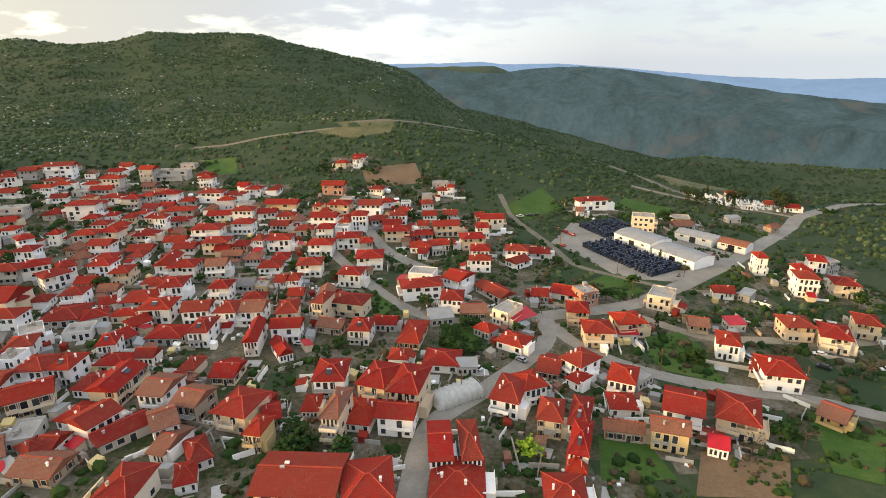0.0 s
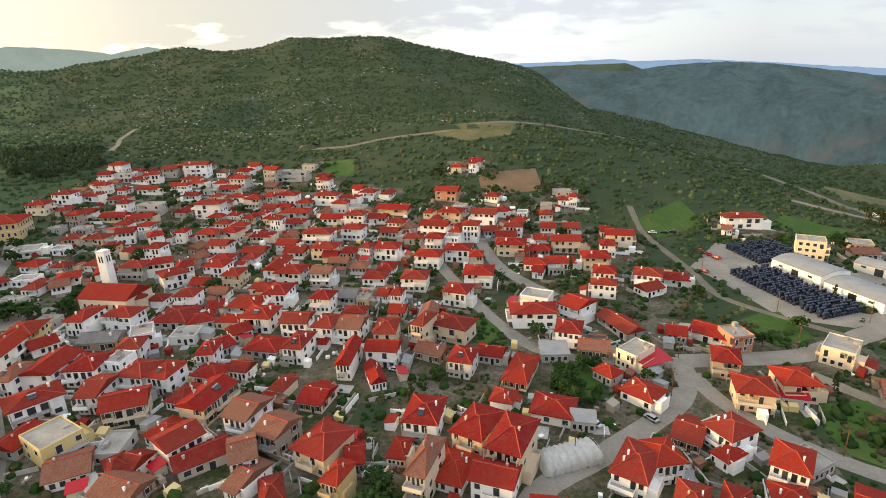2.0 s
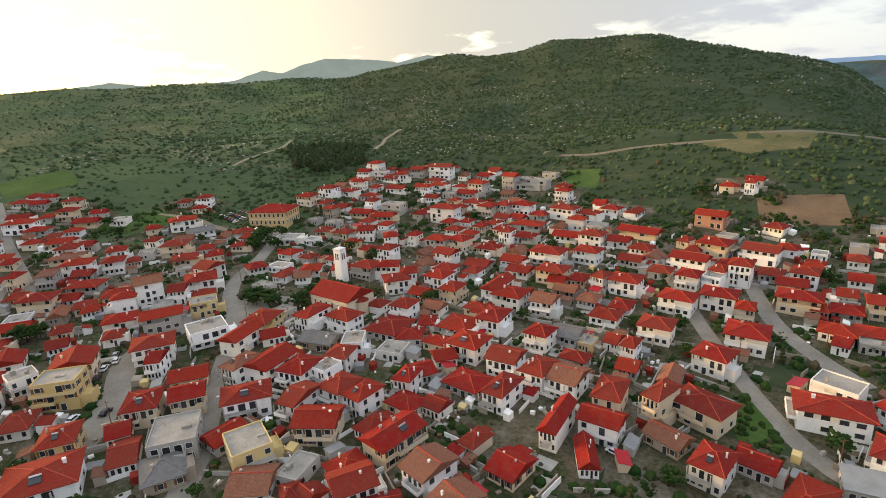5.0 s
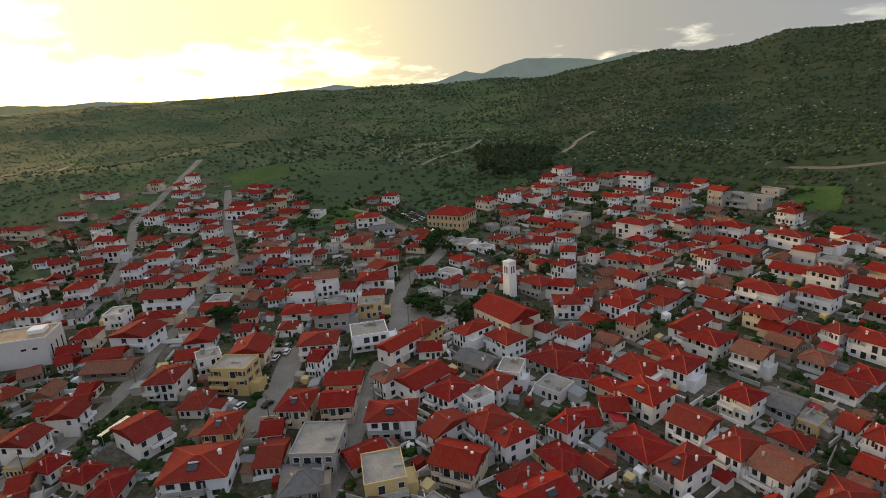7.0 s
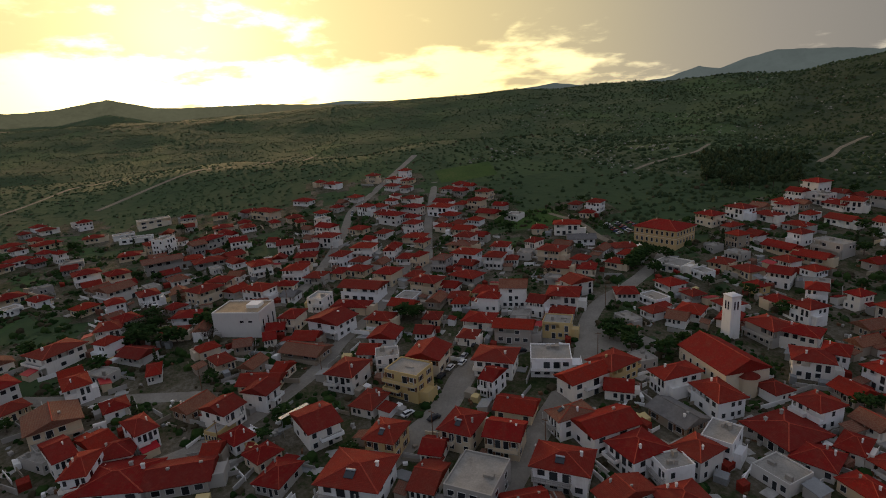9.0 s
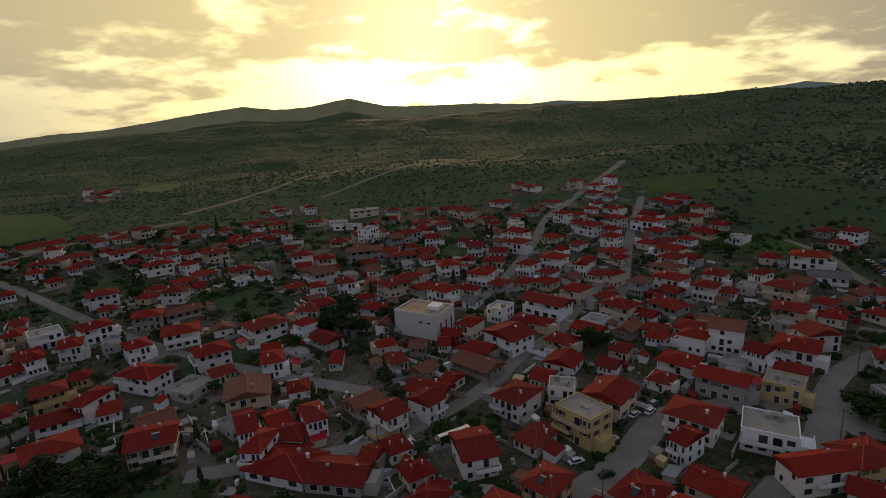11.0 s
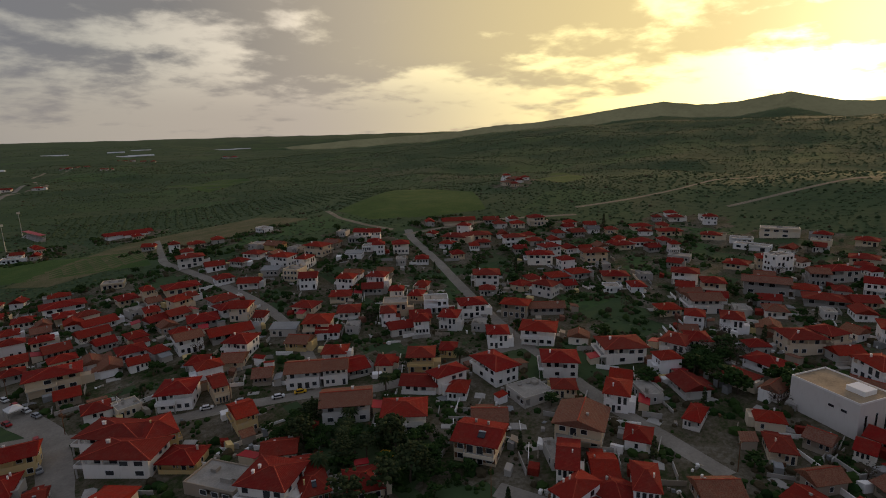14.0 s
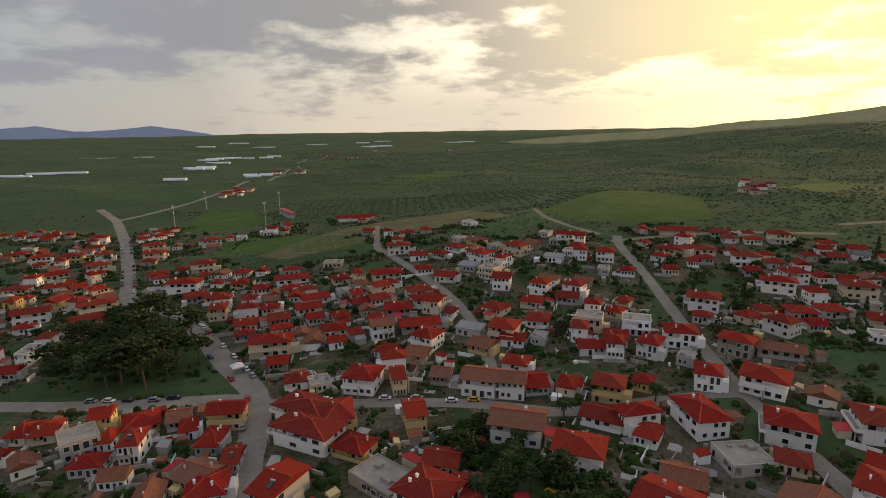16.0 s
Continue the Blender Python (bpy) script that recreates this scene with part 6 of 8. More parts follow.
house("hc1r", -135.0, -27.2, 157, 8.7, 9.4)
house("gg1r", -124.3, -54.6, 152, 8.9, 7.4)
house("fg1f", -179.6, -2.8, 148, 5.1, 8.4)
house("hw2r", -169.1, 11.8, 92, 5.9, 10.4)
house("hw1r", -177.8, 16.1, 94, 9.6, 8.4)
house("hw1r", -165.5, 20.7, 82, 16.7, 11.4)
house("gg1r", -163.8, 36.2, 90, 14.2, 10.4)
house("gw1o", -112.3, 108.9, 38, 8.8, 9.4)
house("hw1r", -101.3, 111.1, 56, 4.5, 7.4)
house("gw2o", -73.0, 119.5, 34, 6.0, 9.4)

# ---- landmark buildings ----


def walls_box(thing, hw, hd, h, mat, deep=2.5):
    bm = bmesh.new()
    box(bm, -hw, hw, -hd, hd, -deep, h)
    return part("wall", bm, mat, thing)


def church(x, y, turn):
    c = new("church")
    hw, hd, h, rise = 10.5, 7.2, 6.6, 3.6
    bm = bmesh.new()
    v = box(bm, -hw, hw, -hd, hd, -2.5, h)
    for s in (-1, 1):
        t = [bm.verts.new((s * hw, -hd, h)), bm.verts.new((s * hw, hd, h)), bm.verts.new((s * hw, 0, h + rise - 0.1))]
        u = [bm.verts.new((s * (hw - 0.3), p.co.y, p.co.z)) for p in t]
        bm.faces.new(t), bm.faces.new(u)
        for i in range(3):
            bm.faces.new((t[i], t[(i + 1) % 3], u[(i + 1) % 3], u[i]))
    part("wall", bm, WALLS["c"], c)
    bm = bmesh.new()
    hip_roof(bm, -hw, hw, -hd, hd, h + 0.1, rise, 0.5, gable=True)
    part("roof", bm, [ROOFS["r"], RIDGE], c)
    bm = bmesh.new()
    n = 12
    ring = [(hw + 2.6 * math.sin(math.pi * i / n), -2.8 * math.cos(math.pi * i / n)) for i in range(n + 1)]
    lo, hi = [bm.verts.new((*p, -2.5)) for p in ring], [bm.verts.new((*p, 5.2)) for p in ring]
    for i in range(n):
        bm.faces.new((lo[i], lo[i + 1], hi[i + 1], hi[i]))
    part("apse", bm, WALLS["c"], c)
    bm = bmesh.new()
    top = bm.verts.new((hw, 0, 6.9))
    rim = [bm.verts.new((hw + (p[0] - hw) * 1.15, p[1] * 1.15, 5.2)) for p in ring]
    for i in range(n):
        bm.faces.new((rim[i], rim[i + 1], top))
    part("apse_roof", bm, ROOFS["r"], c)
    for i in range(6):
        xx = -8 + i * 3.2
        window(c, xx, -hd, 2.6, 0.9, 2.0, 0)
        window(c, xx, hd, 2.6, 0.9, 2.0, 2)
    window(c, hw, 0, 7.4, 0.9, 1.2, 1)
    window(c, -hw, 0, 0.1, 1.8, 2.8, 3, "door")
    c.matrix_basis = pose(x, y, ground(x, y), 0, 0, turn)
    return tagged(c, "cream stone basilica church with a long red tiled roof", "church")


def bell_tower(x, y, turn):
    c = new("bell_tower")
    bm = bmesh.new()
    v = box(bm, -2.1, 2.1, -2.1, 2.1, -2.5, 15.2)
    for q in v[4:]:
        q.co.x *= 0.9
        q.co.y *= 0.9
    part("shaft", bm, WALLS["w"], c)
    bm = bmesh.new()
    box(bm, -2.1, 2.1, -2.1, 2.1, 15.2, 15.55)
    part("cornice", bm, WALLS["w"], c)
    bm = bmesh.new()
    v = box(bm, -1.8, 1.8, -1.8, 1.8, 15.55, 16.0)
    for q in v[4:]:
        q.co.x *= 0.6
        q.co.y *= 0.6
    part("cap", bm, WALLS["w"], c)
    for f, (xx, yy) in enumerate(((0, -1.97), (1.97, 0), (0, 1.97), (-1.97, 0))):
        for o in (-0.62, 0.62):
            window(c, xx + (o if yy else 0), yy + (o if xx else 0), 10.6, 0.6, 2.9, f)
    c.matrix_basis = pose(x, y, ground(x, y), 0, 0, turn)
    return tagged(c, "tall white square bell tower with slender paired openings", "bell tower")


def school(x, y, turn):
    c = new("school")
    hw, hd, h = 11.5, 9.0, 8.0
    walls_box(c, hw, hd, h, WALLS["y"])
    bm = bmesh.new()
    hip_roof(bm, -hw, hw, -hd, hd, h + 0.16, 3.0, 0.7)
    part("roof", bm, [ROOFS["r"], RIDGE], c)
    bm = bmesh.new()
    box(bm, -hw - 0.06, hw + 0.06, -hd - 0.06, hd + 0.06, 3.9, 4.15)
    part("string_course", bm, WALLS["c"], c)
    for s in (0, 1):
        for i in range(8):
            window(c, -9.6 + i * 2.75, -hd, 1.2 + 4.0 * s, 1.1, 1.9, 0)
        for i in range(6):
            window(c, hw, -7.2 + i * 2.9, 1.2 + 4.0 * s, 1.1, 1.9, 1)
    for xx in (-5, 4):
        chimney(c, xx, 1, h + 2.3, WALLS["c"])
    c.matrix_basis = pose(x, y, ground(x, y), 0, 0, turn)
    return tagged(c, "large ochre two-storey school with red hipped roof", "school")


def warehouse(x, y, turn, w, d, h, mat, label):
    c = new("warehouse")
    walls_box(c, w / 2, d / 2, h, WALLS["w"])
    bm = bmesh.new()
    n = 8
    prev = None
    for i in range(n + 1):
        u = i / n
        yy, zz = (u - 0.5) * (d + 0.8), h + 0.05 + 1.5 * math.sin(math.pi * u)
        row = [bm.verts.new((-w / 2 - 0.3, yy, zz)), bm.verts.new((w / 2 + 0.3, yy, zz))]
        if prev:
            bm.faces.new((prev[0], prev[1], row[1], row[0]))
        prev = row
    geo = bmesh.ops.extrude_face_region(bm, geom=bm.faces[:])
    for v in geo["geom"]:
        if isinstance(v, bmesh.types.BMVert):
            v.co.z -= 0.12
    part("roof", bm, mat, c)
    bm = bmesh.new()
    for s in (-1, 1):
        lo = [bm.verts.new((s * w / 2, (i / n - 0.5) * d, h)) for i in range(n + 1)]
        hi = [bm.verts.new((s * w / 2, (i / n - 0.5) * d, h + 1.45 * math.sin(math.pi * i / n))) for i in range(n + 1)]
        for i in range(n):
            bm.faces.new((lo[i], lo[i + 1], hi[i + 1], hi[i]))
    part("gable_wall", bm, WALLS["w"], c)
    window(c, 0, -d / 2, 0.05, 3.4, 3.4, 0, "door")
    for xx in (-w * 0.3, w * 0.3):
        window(c, xx, -d / 2, 2.4, 2.0, 0.9, 0)
    c.matrix_basis = pose(x, y, ground(x, y), 0, 0, turn)
    return tagged(c, label, "warehouse", "halls of the olive plant")


church(-171, 190, 2)
bell_tower(-191, 208, 4)
school(-285, 241, 28)
warehouse(105.5, 274, -61, 24, 16, 4.6, ROOFS["z"], "long white warehouse with a pale curved metal roof")
warehouse(117.5, 251.5, -61, 24, 15, 4.2, ROOFS["z"], "long white warehouse with a pale curved metal roof")
warehouse(138, 281, -50, 20, 11, 3.8, ROOFS["z"], "small pale warehouse with a metal roof")
warehouse(152, 268, -50, 14, 10, 3.8, ROOFS["o"], "small warehouse with a brown roof")
house("fc3f", 114, 298, -18, 12, 10)


def barrel_store():
    """Rows of plastic barrels, too many to pick apart."""
    rng = random.Random(11)
    verts, faces = [], []
    n = 8

    def barrel(x, y, z):
        b = len(verts)
        r = 0.62
        prof = ((0.85, 0), (1.0, 0.25), (1.0, 0.95), (0.8, 1.2), (0.35, 1.25))
        for k, (f, h) in enumerate(prof):
            for i in range(n):
                a = 2 * math.pi * i / n
                verts.append((x + r * f * math.cos(a), y + r * f * math.sin(a), z + h))
        for k in range(len(prof) - 1):
            for i in range(n):
                j = (i + 1) % n
                faces.append((b + k * n + i, b + k * n + j, b + (k + 1) * n + j, b + (k + 1) * n + i))
        faces.append(tuple(b + (len(prof) - 1) * n + i for i in range(n)))

    ax, ay = math.cos(radians(-61)), math.sin(radians(-61))
    for ox, oy, rows, cols in ((73, 268, 26, 14), (79, 300, 12, 18)):
        for i in range(rows):
            for j in range(cols):
                if rng.random() < 0.04:
                    continue
                x, y = ox + ax * i * 1.75 - ay * j * 1.5, oy + ay * i * 1.75 + ax * j * 1.5
                z = ground(x, y) + 0.12
                for k in range(rng.choice((1, 2, 2))):
                    barrel(x + rng.uniform(-0.1, 0.1), y + rng.uniform(-0.1, 0.1), z + 1.27 * k)
    m = plain("dark_blue_plastic", (0.022, 0.033, 0.062), 0.45, 0, 0.4, 0.3)
    return tagged(new("barrel_stacks", put_mesh("barrel_stacks", verts, faces, [m])), "rows of dark blue plastic barrels in the yard", "barrels", kind="stuff")


barrel_store()


def poly_tunnel(x, y, turn, length, width, h):
    c = new("poly_tunnel")
    skin = plain("milky_polythene", (0.50, 0.48, 0.43), 0.5, 0, 0.3, 0.8)
    bm = bmesh.new()
    m, n = 22, 14
    grid = []
    for i in range(m + 1):
        u = i / m
        end = min(1.0, min(u, 1 - u) * 9 + 0.45)
        wob = 0.94 + 0.06 * math.cos(i * math.pi)
        grid.append([bm.verts.new(((u - 0.5) * length, -math.cos(math.pi * k / n) * width / 2 * wob * (0.75 + 0.25 * end), math.sin(math.pi * k / n) ** 0.75 * h * end * wob)) for k in range(n + 1)])
    for i in range(m):
        for k in range(n):
            bm.faces.new((grid[i][k], grid[i + 1][k], grid[i + 1][k + 1], grid[i][k + 1]))
    bm.faces.new(grid[0]), bm.faces.new(grid[-1][::-1])
    part("cover", bm, skin, c, "creased milky plastic sheet", True)
    for i in range(0, m + 1, 3):
        bm = bmesh.new()
        pts = [((i / m - 0.5) * length * 0.97, -math.cos(math.pi * k / n) * width / 2 * 1.01, math.sin(math.pi * k / n) ** 0.75 * h * (0.7 if i in (0, m) else 1.02)) for k in range(n + 1)]
        for a, b in zip(pts, pts[1:]):
            rod(bm, a, b, 0.05, 4)
        part("hoop", bm, METAL, c)
    c.matrix_basis = pose(x, y, ground(x, y), 0, 0, turn)
    return tagged(c, "rounded greenhouse tunnel covered in milky plastic sheet", "greenhouse")


poly_tunnel(3.2, 137, 30, 16, 8.5, 3.8)

# the grandstand and floodlights of the pitch


def floodlight(x, y, h=22):
    c = new("floodlight_mast")
    bm = bmesh.new()
    rod(bm, (0, 0, -0.5), (0, 0, h), 0.35, 8, 0.18)
    part("mast", bm, METAL, c)
    bm = bmesh.new()
    box(bm, -1.6, 1.6, -0.12, 0.12, h - 1.2, h + 0.8)
    panel = part("lamp_panel", bm, METAL, c)
    for lx in (-1.1, 0.0, 1.1):
        for lz in (-0.7, 0.3):
            bm = bmesh.new()
            rod(bm, (lx, -0.3, h + lz), (lx, -0.12, h + lz), 0.34, 8, 0.22)
            part("lamp", bm, FRAME, panel)
    c.matrix_basis = pose(x, y, ground(x, y), 0, 0, 30)
    return tagged(c, "tall grey floodlight mast beside the football pitch", "floodlight", "floodlights of the pitch")


for fx, fy in ((9, -600), (-61, -484), (24, -500), (-73, -560)):
    floodlight(fx, fy)


def grandstand(x, y, turn, length):
    c = new("grandstand")
    for i in range(6):
        bm = bmesh.new()
        box(bm, -length / 2, length / 2, i * 0.9, i * 0.9 + 0.9, -0.5, 0.5 + i * 0.55)
        part("step", bm, CONCRETE, c)
    bm = bmesh.new()
    v = box(bm, -length / 2, length / 2, 1.0, 6.4, 5.6, 5.8)
    part("canopy", bm, ROOFS["m"], c)
    for s in range(5):
        bm = bmesh.new()
        xx = -length / 2 + 0.4 + s * (length - 0.8) / 4
        rod(bm, (xx, 5.7, 2.0), (xx, 5.7, 5.6), 0.12, 6)
        part("post", bm, METAL, c)
    c.matrix_basis = pose(x, y, ground(x, y), 0, 0, turn)
    return tagged(c, "concrete grandstand with a red roof beside the pitch", "grandstand")


grandstand(-78, -530, 105, 45)
house("gw1r", -147, -462, 6, 34, 11)


def white_hall(x, y, turn, w, d, h):
    """A plain white block with a flat roof behind a parapet."""
    c = new("white_hall")
    walls_box(c, w / 2, d / 2, h, WALLS["w"])
    bm = bmesh.new()
    for x0, x1, y0, y1 in ((-w / 2, w / 2, -d / 2, -d / 2 + 0.25), (-w / 2, w / 2, d / 2 - 0.25, d / 2), (-w / 2, -w / 2 + 0.25, -d / 2 + 0.25, d / 2 - 0.25), (w / 2 - 0.25, w / 2, -d / 2 + 0.25, d / 2 - 0.25)):
        box(bm, x0, x1, y0, y1, h, h + 0.5)
    part("parapet", bm, WALLS["w"], c)
    bm = bmesh.new()
    box(bm, -w / 2 + 0.25, w / 2 - 0.25, -d / 2 + 0.25, d / 2 - 0.25, h, h + 0.1)
    part("roof_deck", bm, plain("rusty_roof_screed", (0.36, 0.27, 0.17), 0.9, 0, 0.45, 0.2), c)
    bm = bmesh.new()
    box(bm, w * 0.1, w * 0.36, -d * 0.1, d * 0.25, h + 0.1, h + 1.5)
    part("roof_hatch", bm, WALLS["w"], c)
    for xx in (w * 0.12, w * 0.3):
        window(c, xx, -d / 2, h * 0.6, 1.6, 0.8, 0)
    for yy in (-d * 0.3, 0, d * 0.3):
        window(c, w / 2, yy, 0.4, 1.0, h * 0.6, 1)
    c.matrix_basis = pose(x, y, ground(x, y), 0, 0, turn)
    return tagged(c, "large blank white flat-roofed hall with a rusty roof deck", "hall")


white_hall(-251.2, 38.4, 72, 19.3, 13.8, 9.4)
HOUSES.append((-250.9, 40.3, 11.0, 0))


def greenhouse(x, y, turn, length):
    """A long plastic tunnel on hoops."""
    n, hw, h = 8, 5.0, 4.2
    bm = bmesh.new()
    rings = []
    for yy in (-length / 2, length / 2):
        rings.append([bm.verts.new((-hw * math.cos(math.pi * i / n), yy, h * math.sin(math.pi * i / n) ** 0.8)) for i in range(n + 1)])
    for i in range(n):
        bm.faces.new((rings[0][i], rings[0][i + 1], rings[1][i + 1], rings[1][i]))
    for r in rings:
        bm.faces.new(r)
    ob = part("greenhouse", bm, PLASTIC, None)
    ob.matrix_basis = pose(x, y, ground(x, y) - 0.05, 0, 0, turn)
    return tagged(ob, "long white plastic greenhouse far out on the plain", "greenhouse", "greenhouses on the plain")


PLASTIC = plain("white_plastic_film", (0.78, 0.79, 0.80), 0.4, 0, 0.12, 0.2)
for gx, gy, gl in ((445, -1168, 60), (424, -1163, 50), (399, -1209, 60), (372, -1190, 50), (325, -1150, 55), (110, -1181, 45), (91, -1206, 40), (93, -1418, 60), (120, -1450, 50), (480, -1765, 80), (450, -1790, 70), (350, -1800, 60), (-20, -968, 26), (-42, -972, 22), (-14, -985, 24), (100, -1136, 30), (80, -1142, 26), (98, -910, 36), (108, -1480, 44), (86, -1500, 44), (64, -1520, 40), (-20, -1520, 36), (-38, -1590, 36), (28, -1545, 30), (-380, -2080, 60), (-420, -2110, 60), (-455, -2145, 50), (150, -2680, 90), (240, -2290, 70), (-960, -2920, 110), (-1060, -2990, 110), (-520, -2640, 80), (-395, -2410, 60), (20, -2300, 90), (-200, -2500, 90)):
    greenhouse(gx, gy, 78, gl)
for hx, hy, code in ((-340, -1830, "hw1r"), (-365, -1845, "hw2r"), (-390, -1825, "gw1r"), (-415, -1815, "hw1r"), (-620, -1775, "hw2r"), (-645, -1760, "gw1r"), (-478, -325, "hc1o"), (-495, -334, "gg1o"), (-4, -700, "hc1r"), (-16, -712, "hw1r"), (-28, -724, "gw1o"), (-100, -965, "hw1r"), (-60, -985, "gw1r"), (-180, -1560, "hw1r"), (-220, -1590, "hw1r"), (-240, -1420, "gw1o")):
    house(code, hx, hy, 165, 15 if hy < -400 else 11, 11 if hy < -400 else 9)

# ---- what stands between the houses ----
CELL = 8.0
BUSY = {}
for hx, hy, hr, ht in HOUSES:
    BUSY.setdefault((int(hx // CELL), int(hy // CELL)), []).append((hx, hy, hr))
PAVED = {}
for pts, wd in LANES:
    for (x0, y0), (x1, y1) in zip(pts, pts[1:]):
        k = max(1, int(math.hypot(x1 - x0, y1 - y0) / 3))
        for i in range(k + 1):
            px, py = x0 + (x1 - x0) * i / k, y0 + (y1 - y0) * i / k
            PAVED.setdefault((int(px // CELL), int(py // CELL)), []).append((px, py, wd / 2))


def near(book, x, y, extra, reach=2):
    """Whether anything in the book lies nearer than its own radius plus extra."""
    cx, cy = int(x // CELL), int(y // CELL)
    for i in range(-reach, reach + 1):
        for j in range(-reach, reach + 1):
            for px, py, r in book.get((cx + i, cy + j), ()):
                if (px - x) ** 2 + (py - y) ** 2 < (r + extra) ** 2:
                    return True
    return False


def inside(x, y, poly):
    hit = False
    for (x0, y0), (x1, y1) in zip(poly, poly[1:] + poly[:1]):
        if (y0 > y) != (y1 > y) and x < (x1 - x0) * (y - y0) / (y1 - y0) + x0:
            hit = not hit
    return hit


def in_field(x, y):
    return any(inside(x, y, p) for p in CLEAR)


# smaller houses that fill the blocks
rng = random.Random(21)
for hx, hy, hr, ht in list(HOUSES):
    for side in range(4):
        a = radians(ht + 90 * side)
        x, y = hx + math.cos(a) * (hr + 7.5), hy + math.sin(a) * (hr + 7.5)
        if rng.random() < (0.25 if y < -190 and x > -20 else 0.60) or near(PAVED, x, y, 4.6) or near(BUSY, x, y, 4.0) or in_field(x, y) or math.hypot(x + 55, y - 70) < 95 or x > 42 - 0.1 * y and y > 60:
            continue
        lone = not near(BUSY, x, y, 12.0, 3)
        if lone:
            continue
        w, d = rng.uniform(6, 9.5), rng.uniform(5.5, 7.5)
        code = rng.choice(("gw1r", "hw1r", "hc1r", "gg1r", "gs1o", "gw1o", "hg1r", "fg1f", "hw2r"))
        house(code, x, y, ht + 90 * side + 90, w, d)
        BUSY.setdefault((int(x // CELL), int(y // CELL)), []).append((x, y, max(w, d) * 0.6))


OUT = {}


def outbuilding(kind, x, y, turn, w, d):
    """A lean-to or store in a yard: walls, sloping roof."""
    m = pose(x, y, ground(x, y), 0, 0, turn) @ Matrix.Diagonal((w / 4, d / 3, 1, 1))
    if kind not in OUT:
        wall, cover, words = (("g", "z", "grey block yard store with a pale metal roof"), ("w", "r", "small white yard store with a red tiled roof"), ("s", "o", "old stone yard store with a brown tiled roof"), ("c", "m", "small cream store with a red metal roof"))[kind]
        bm = bmesh.new()
        v = box(bm, -2, 2, -1.5, 1.5, -1.5, 2.3)
        for q in v[4:]:
            if q.co.y > 0:
                q.co.z += 0.6
        c = part("yard_store", bm, WALLS[wall], None)
        bm = bmesh.new()
        v = box(bm, -2.25, 2.25, -1.8, 1.75, 2.33, 2.45)
        for q in v:
            q.co.z += (q.co.y + 1.5) * 0.2
        part("roof", bm, ROOFS[cover], c)
        c.matrix_basis = m
        OUT[kind] = tagged(c, words, "store", "yard stores of the village")
        return c
    src = OUT[kind]
    return copy_thing(src, m @ Matrix.Diagonal((1 / src.scale[0], 1 / src.scale[1], 1 / src.scale[2], 1)))


made = 0
for hx, hy, hr, ht in list(HOUSES):
    if made >= 170 or math.hypot(hx + 55, hy - 70) > 270 or rng.random() < 0.35:
        continue
    side = rng.randrange(4)
    a = radians(ht + 90 * side)
    x, y = hx + math.cos(a) * (hr + 2.0) - math.sin(a) * rng.uniform(-3, 3), hy + math.sin(a) * (hr + 2.0) + math.cos(a) * rng.uniform(-3, 3)
    if near(PAVED, x, y, 1.8) or near(BUSY, x, y, 0.4):
        continue
    w, d = rng.uniform(3.0, 5.5), rng.uniform(2.4, 3.6)
    outbuilding(rng.randrange(4), x, y, ht + 90 * side + 90, w, d)
    BUSY.setdefault((int(x // CELL), int(y // CELL)), []).append((x, y, 2.2))
    made += 1


def yard_sheet():
    """Trodden earth, concrete yards and little gardens round the houses."""
    step = 5.0
    cells = set()
    for hx, hy, hr, ht in HOUSES:
        reach = int((hr + 16) // step) + 1
        ci, cj = int(hx // step), int(hy // step)
        for i in range(-reach, reach + 1):
            for j in range(-reach, reach + 1):
                x, y = (ci + i + 0.5) * step, (cj + j + 0.5) * step
                if math.hypot(x - hx, y - hy) < hr + 9 + 8 * noise.noise((x / 15, y / 15, 2)):
                    cells.add((ci + i, cj + j))
    cells = [c for c in cells if not in_field((c[0] + 0.5) * step, (c[1] + 0.5) * step)]
    index, verts, faces = {}, [], []

    def corner(i, j):
        if (i, j) not in index:
            index[(i, j)] = len(verts)
            x, y = i * step + 1.6 * noise.noise((i, j, 0)), j * step + 1.6 * noise.noise((i, j, 5))
            verts.append((x, y, ground(x, y) + 0.07))
        return index[(i, j)]

    for i, j in sorted(cells):
        faces.append((corner(i, j), corner(i + 1, j), corner(i + 1, j + 1), corner(i, j + 1)))
    return tagged(new("yards", put_mesh("yards", verts, faces, [LOTS], True)), "trodden earth and concrete yards between the houses", "ground", kind="structure")


yard_sheet()


def lump(rng):
    """Unit clump of leaves: a rough low ball."""
    bm = bmesh.new()
    bmesh.ops.create_icosphere(bm, subdivisions=1, radius=1.0)
    vs = [(v.co * rng.uniform(0.72, 1.2))[:] for v in bm.verts]
    fs = [tuple(v.index for v in f.verts) for f in bm.faces]
    bm.free()
    return vs, fs


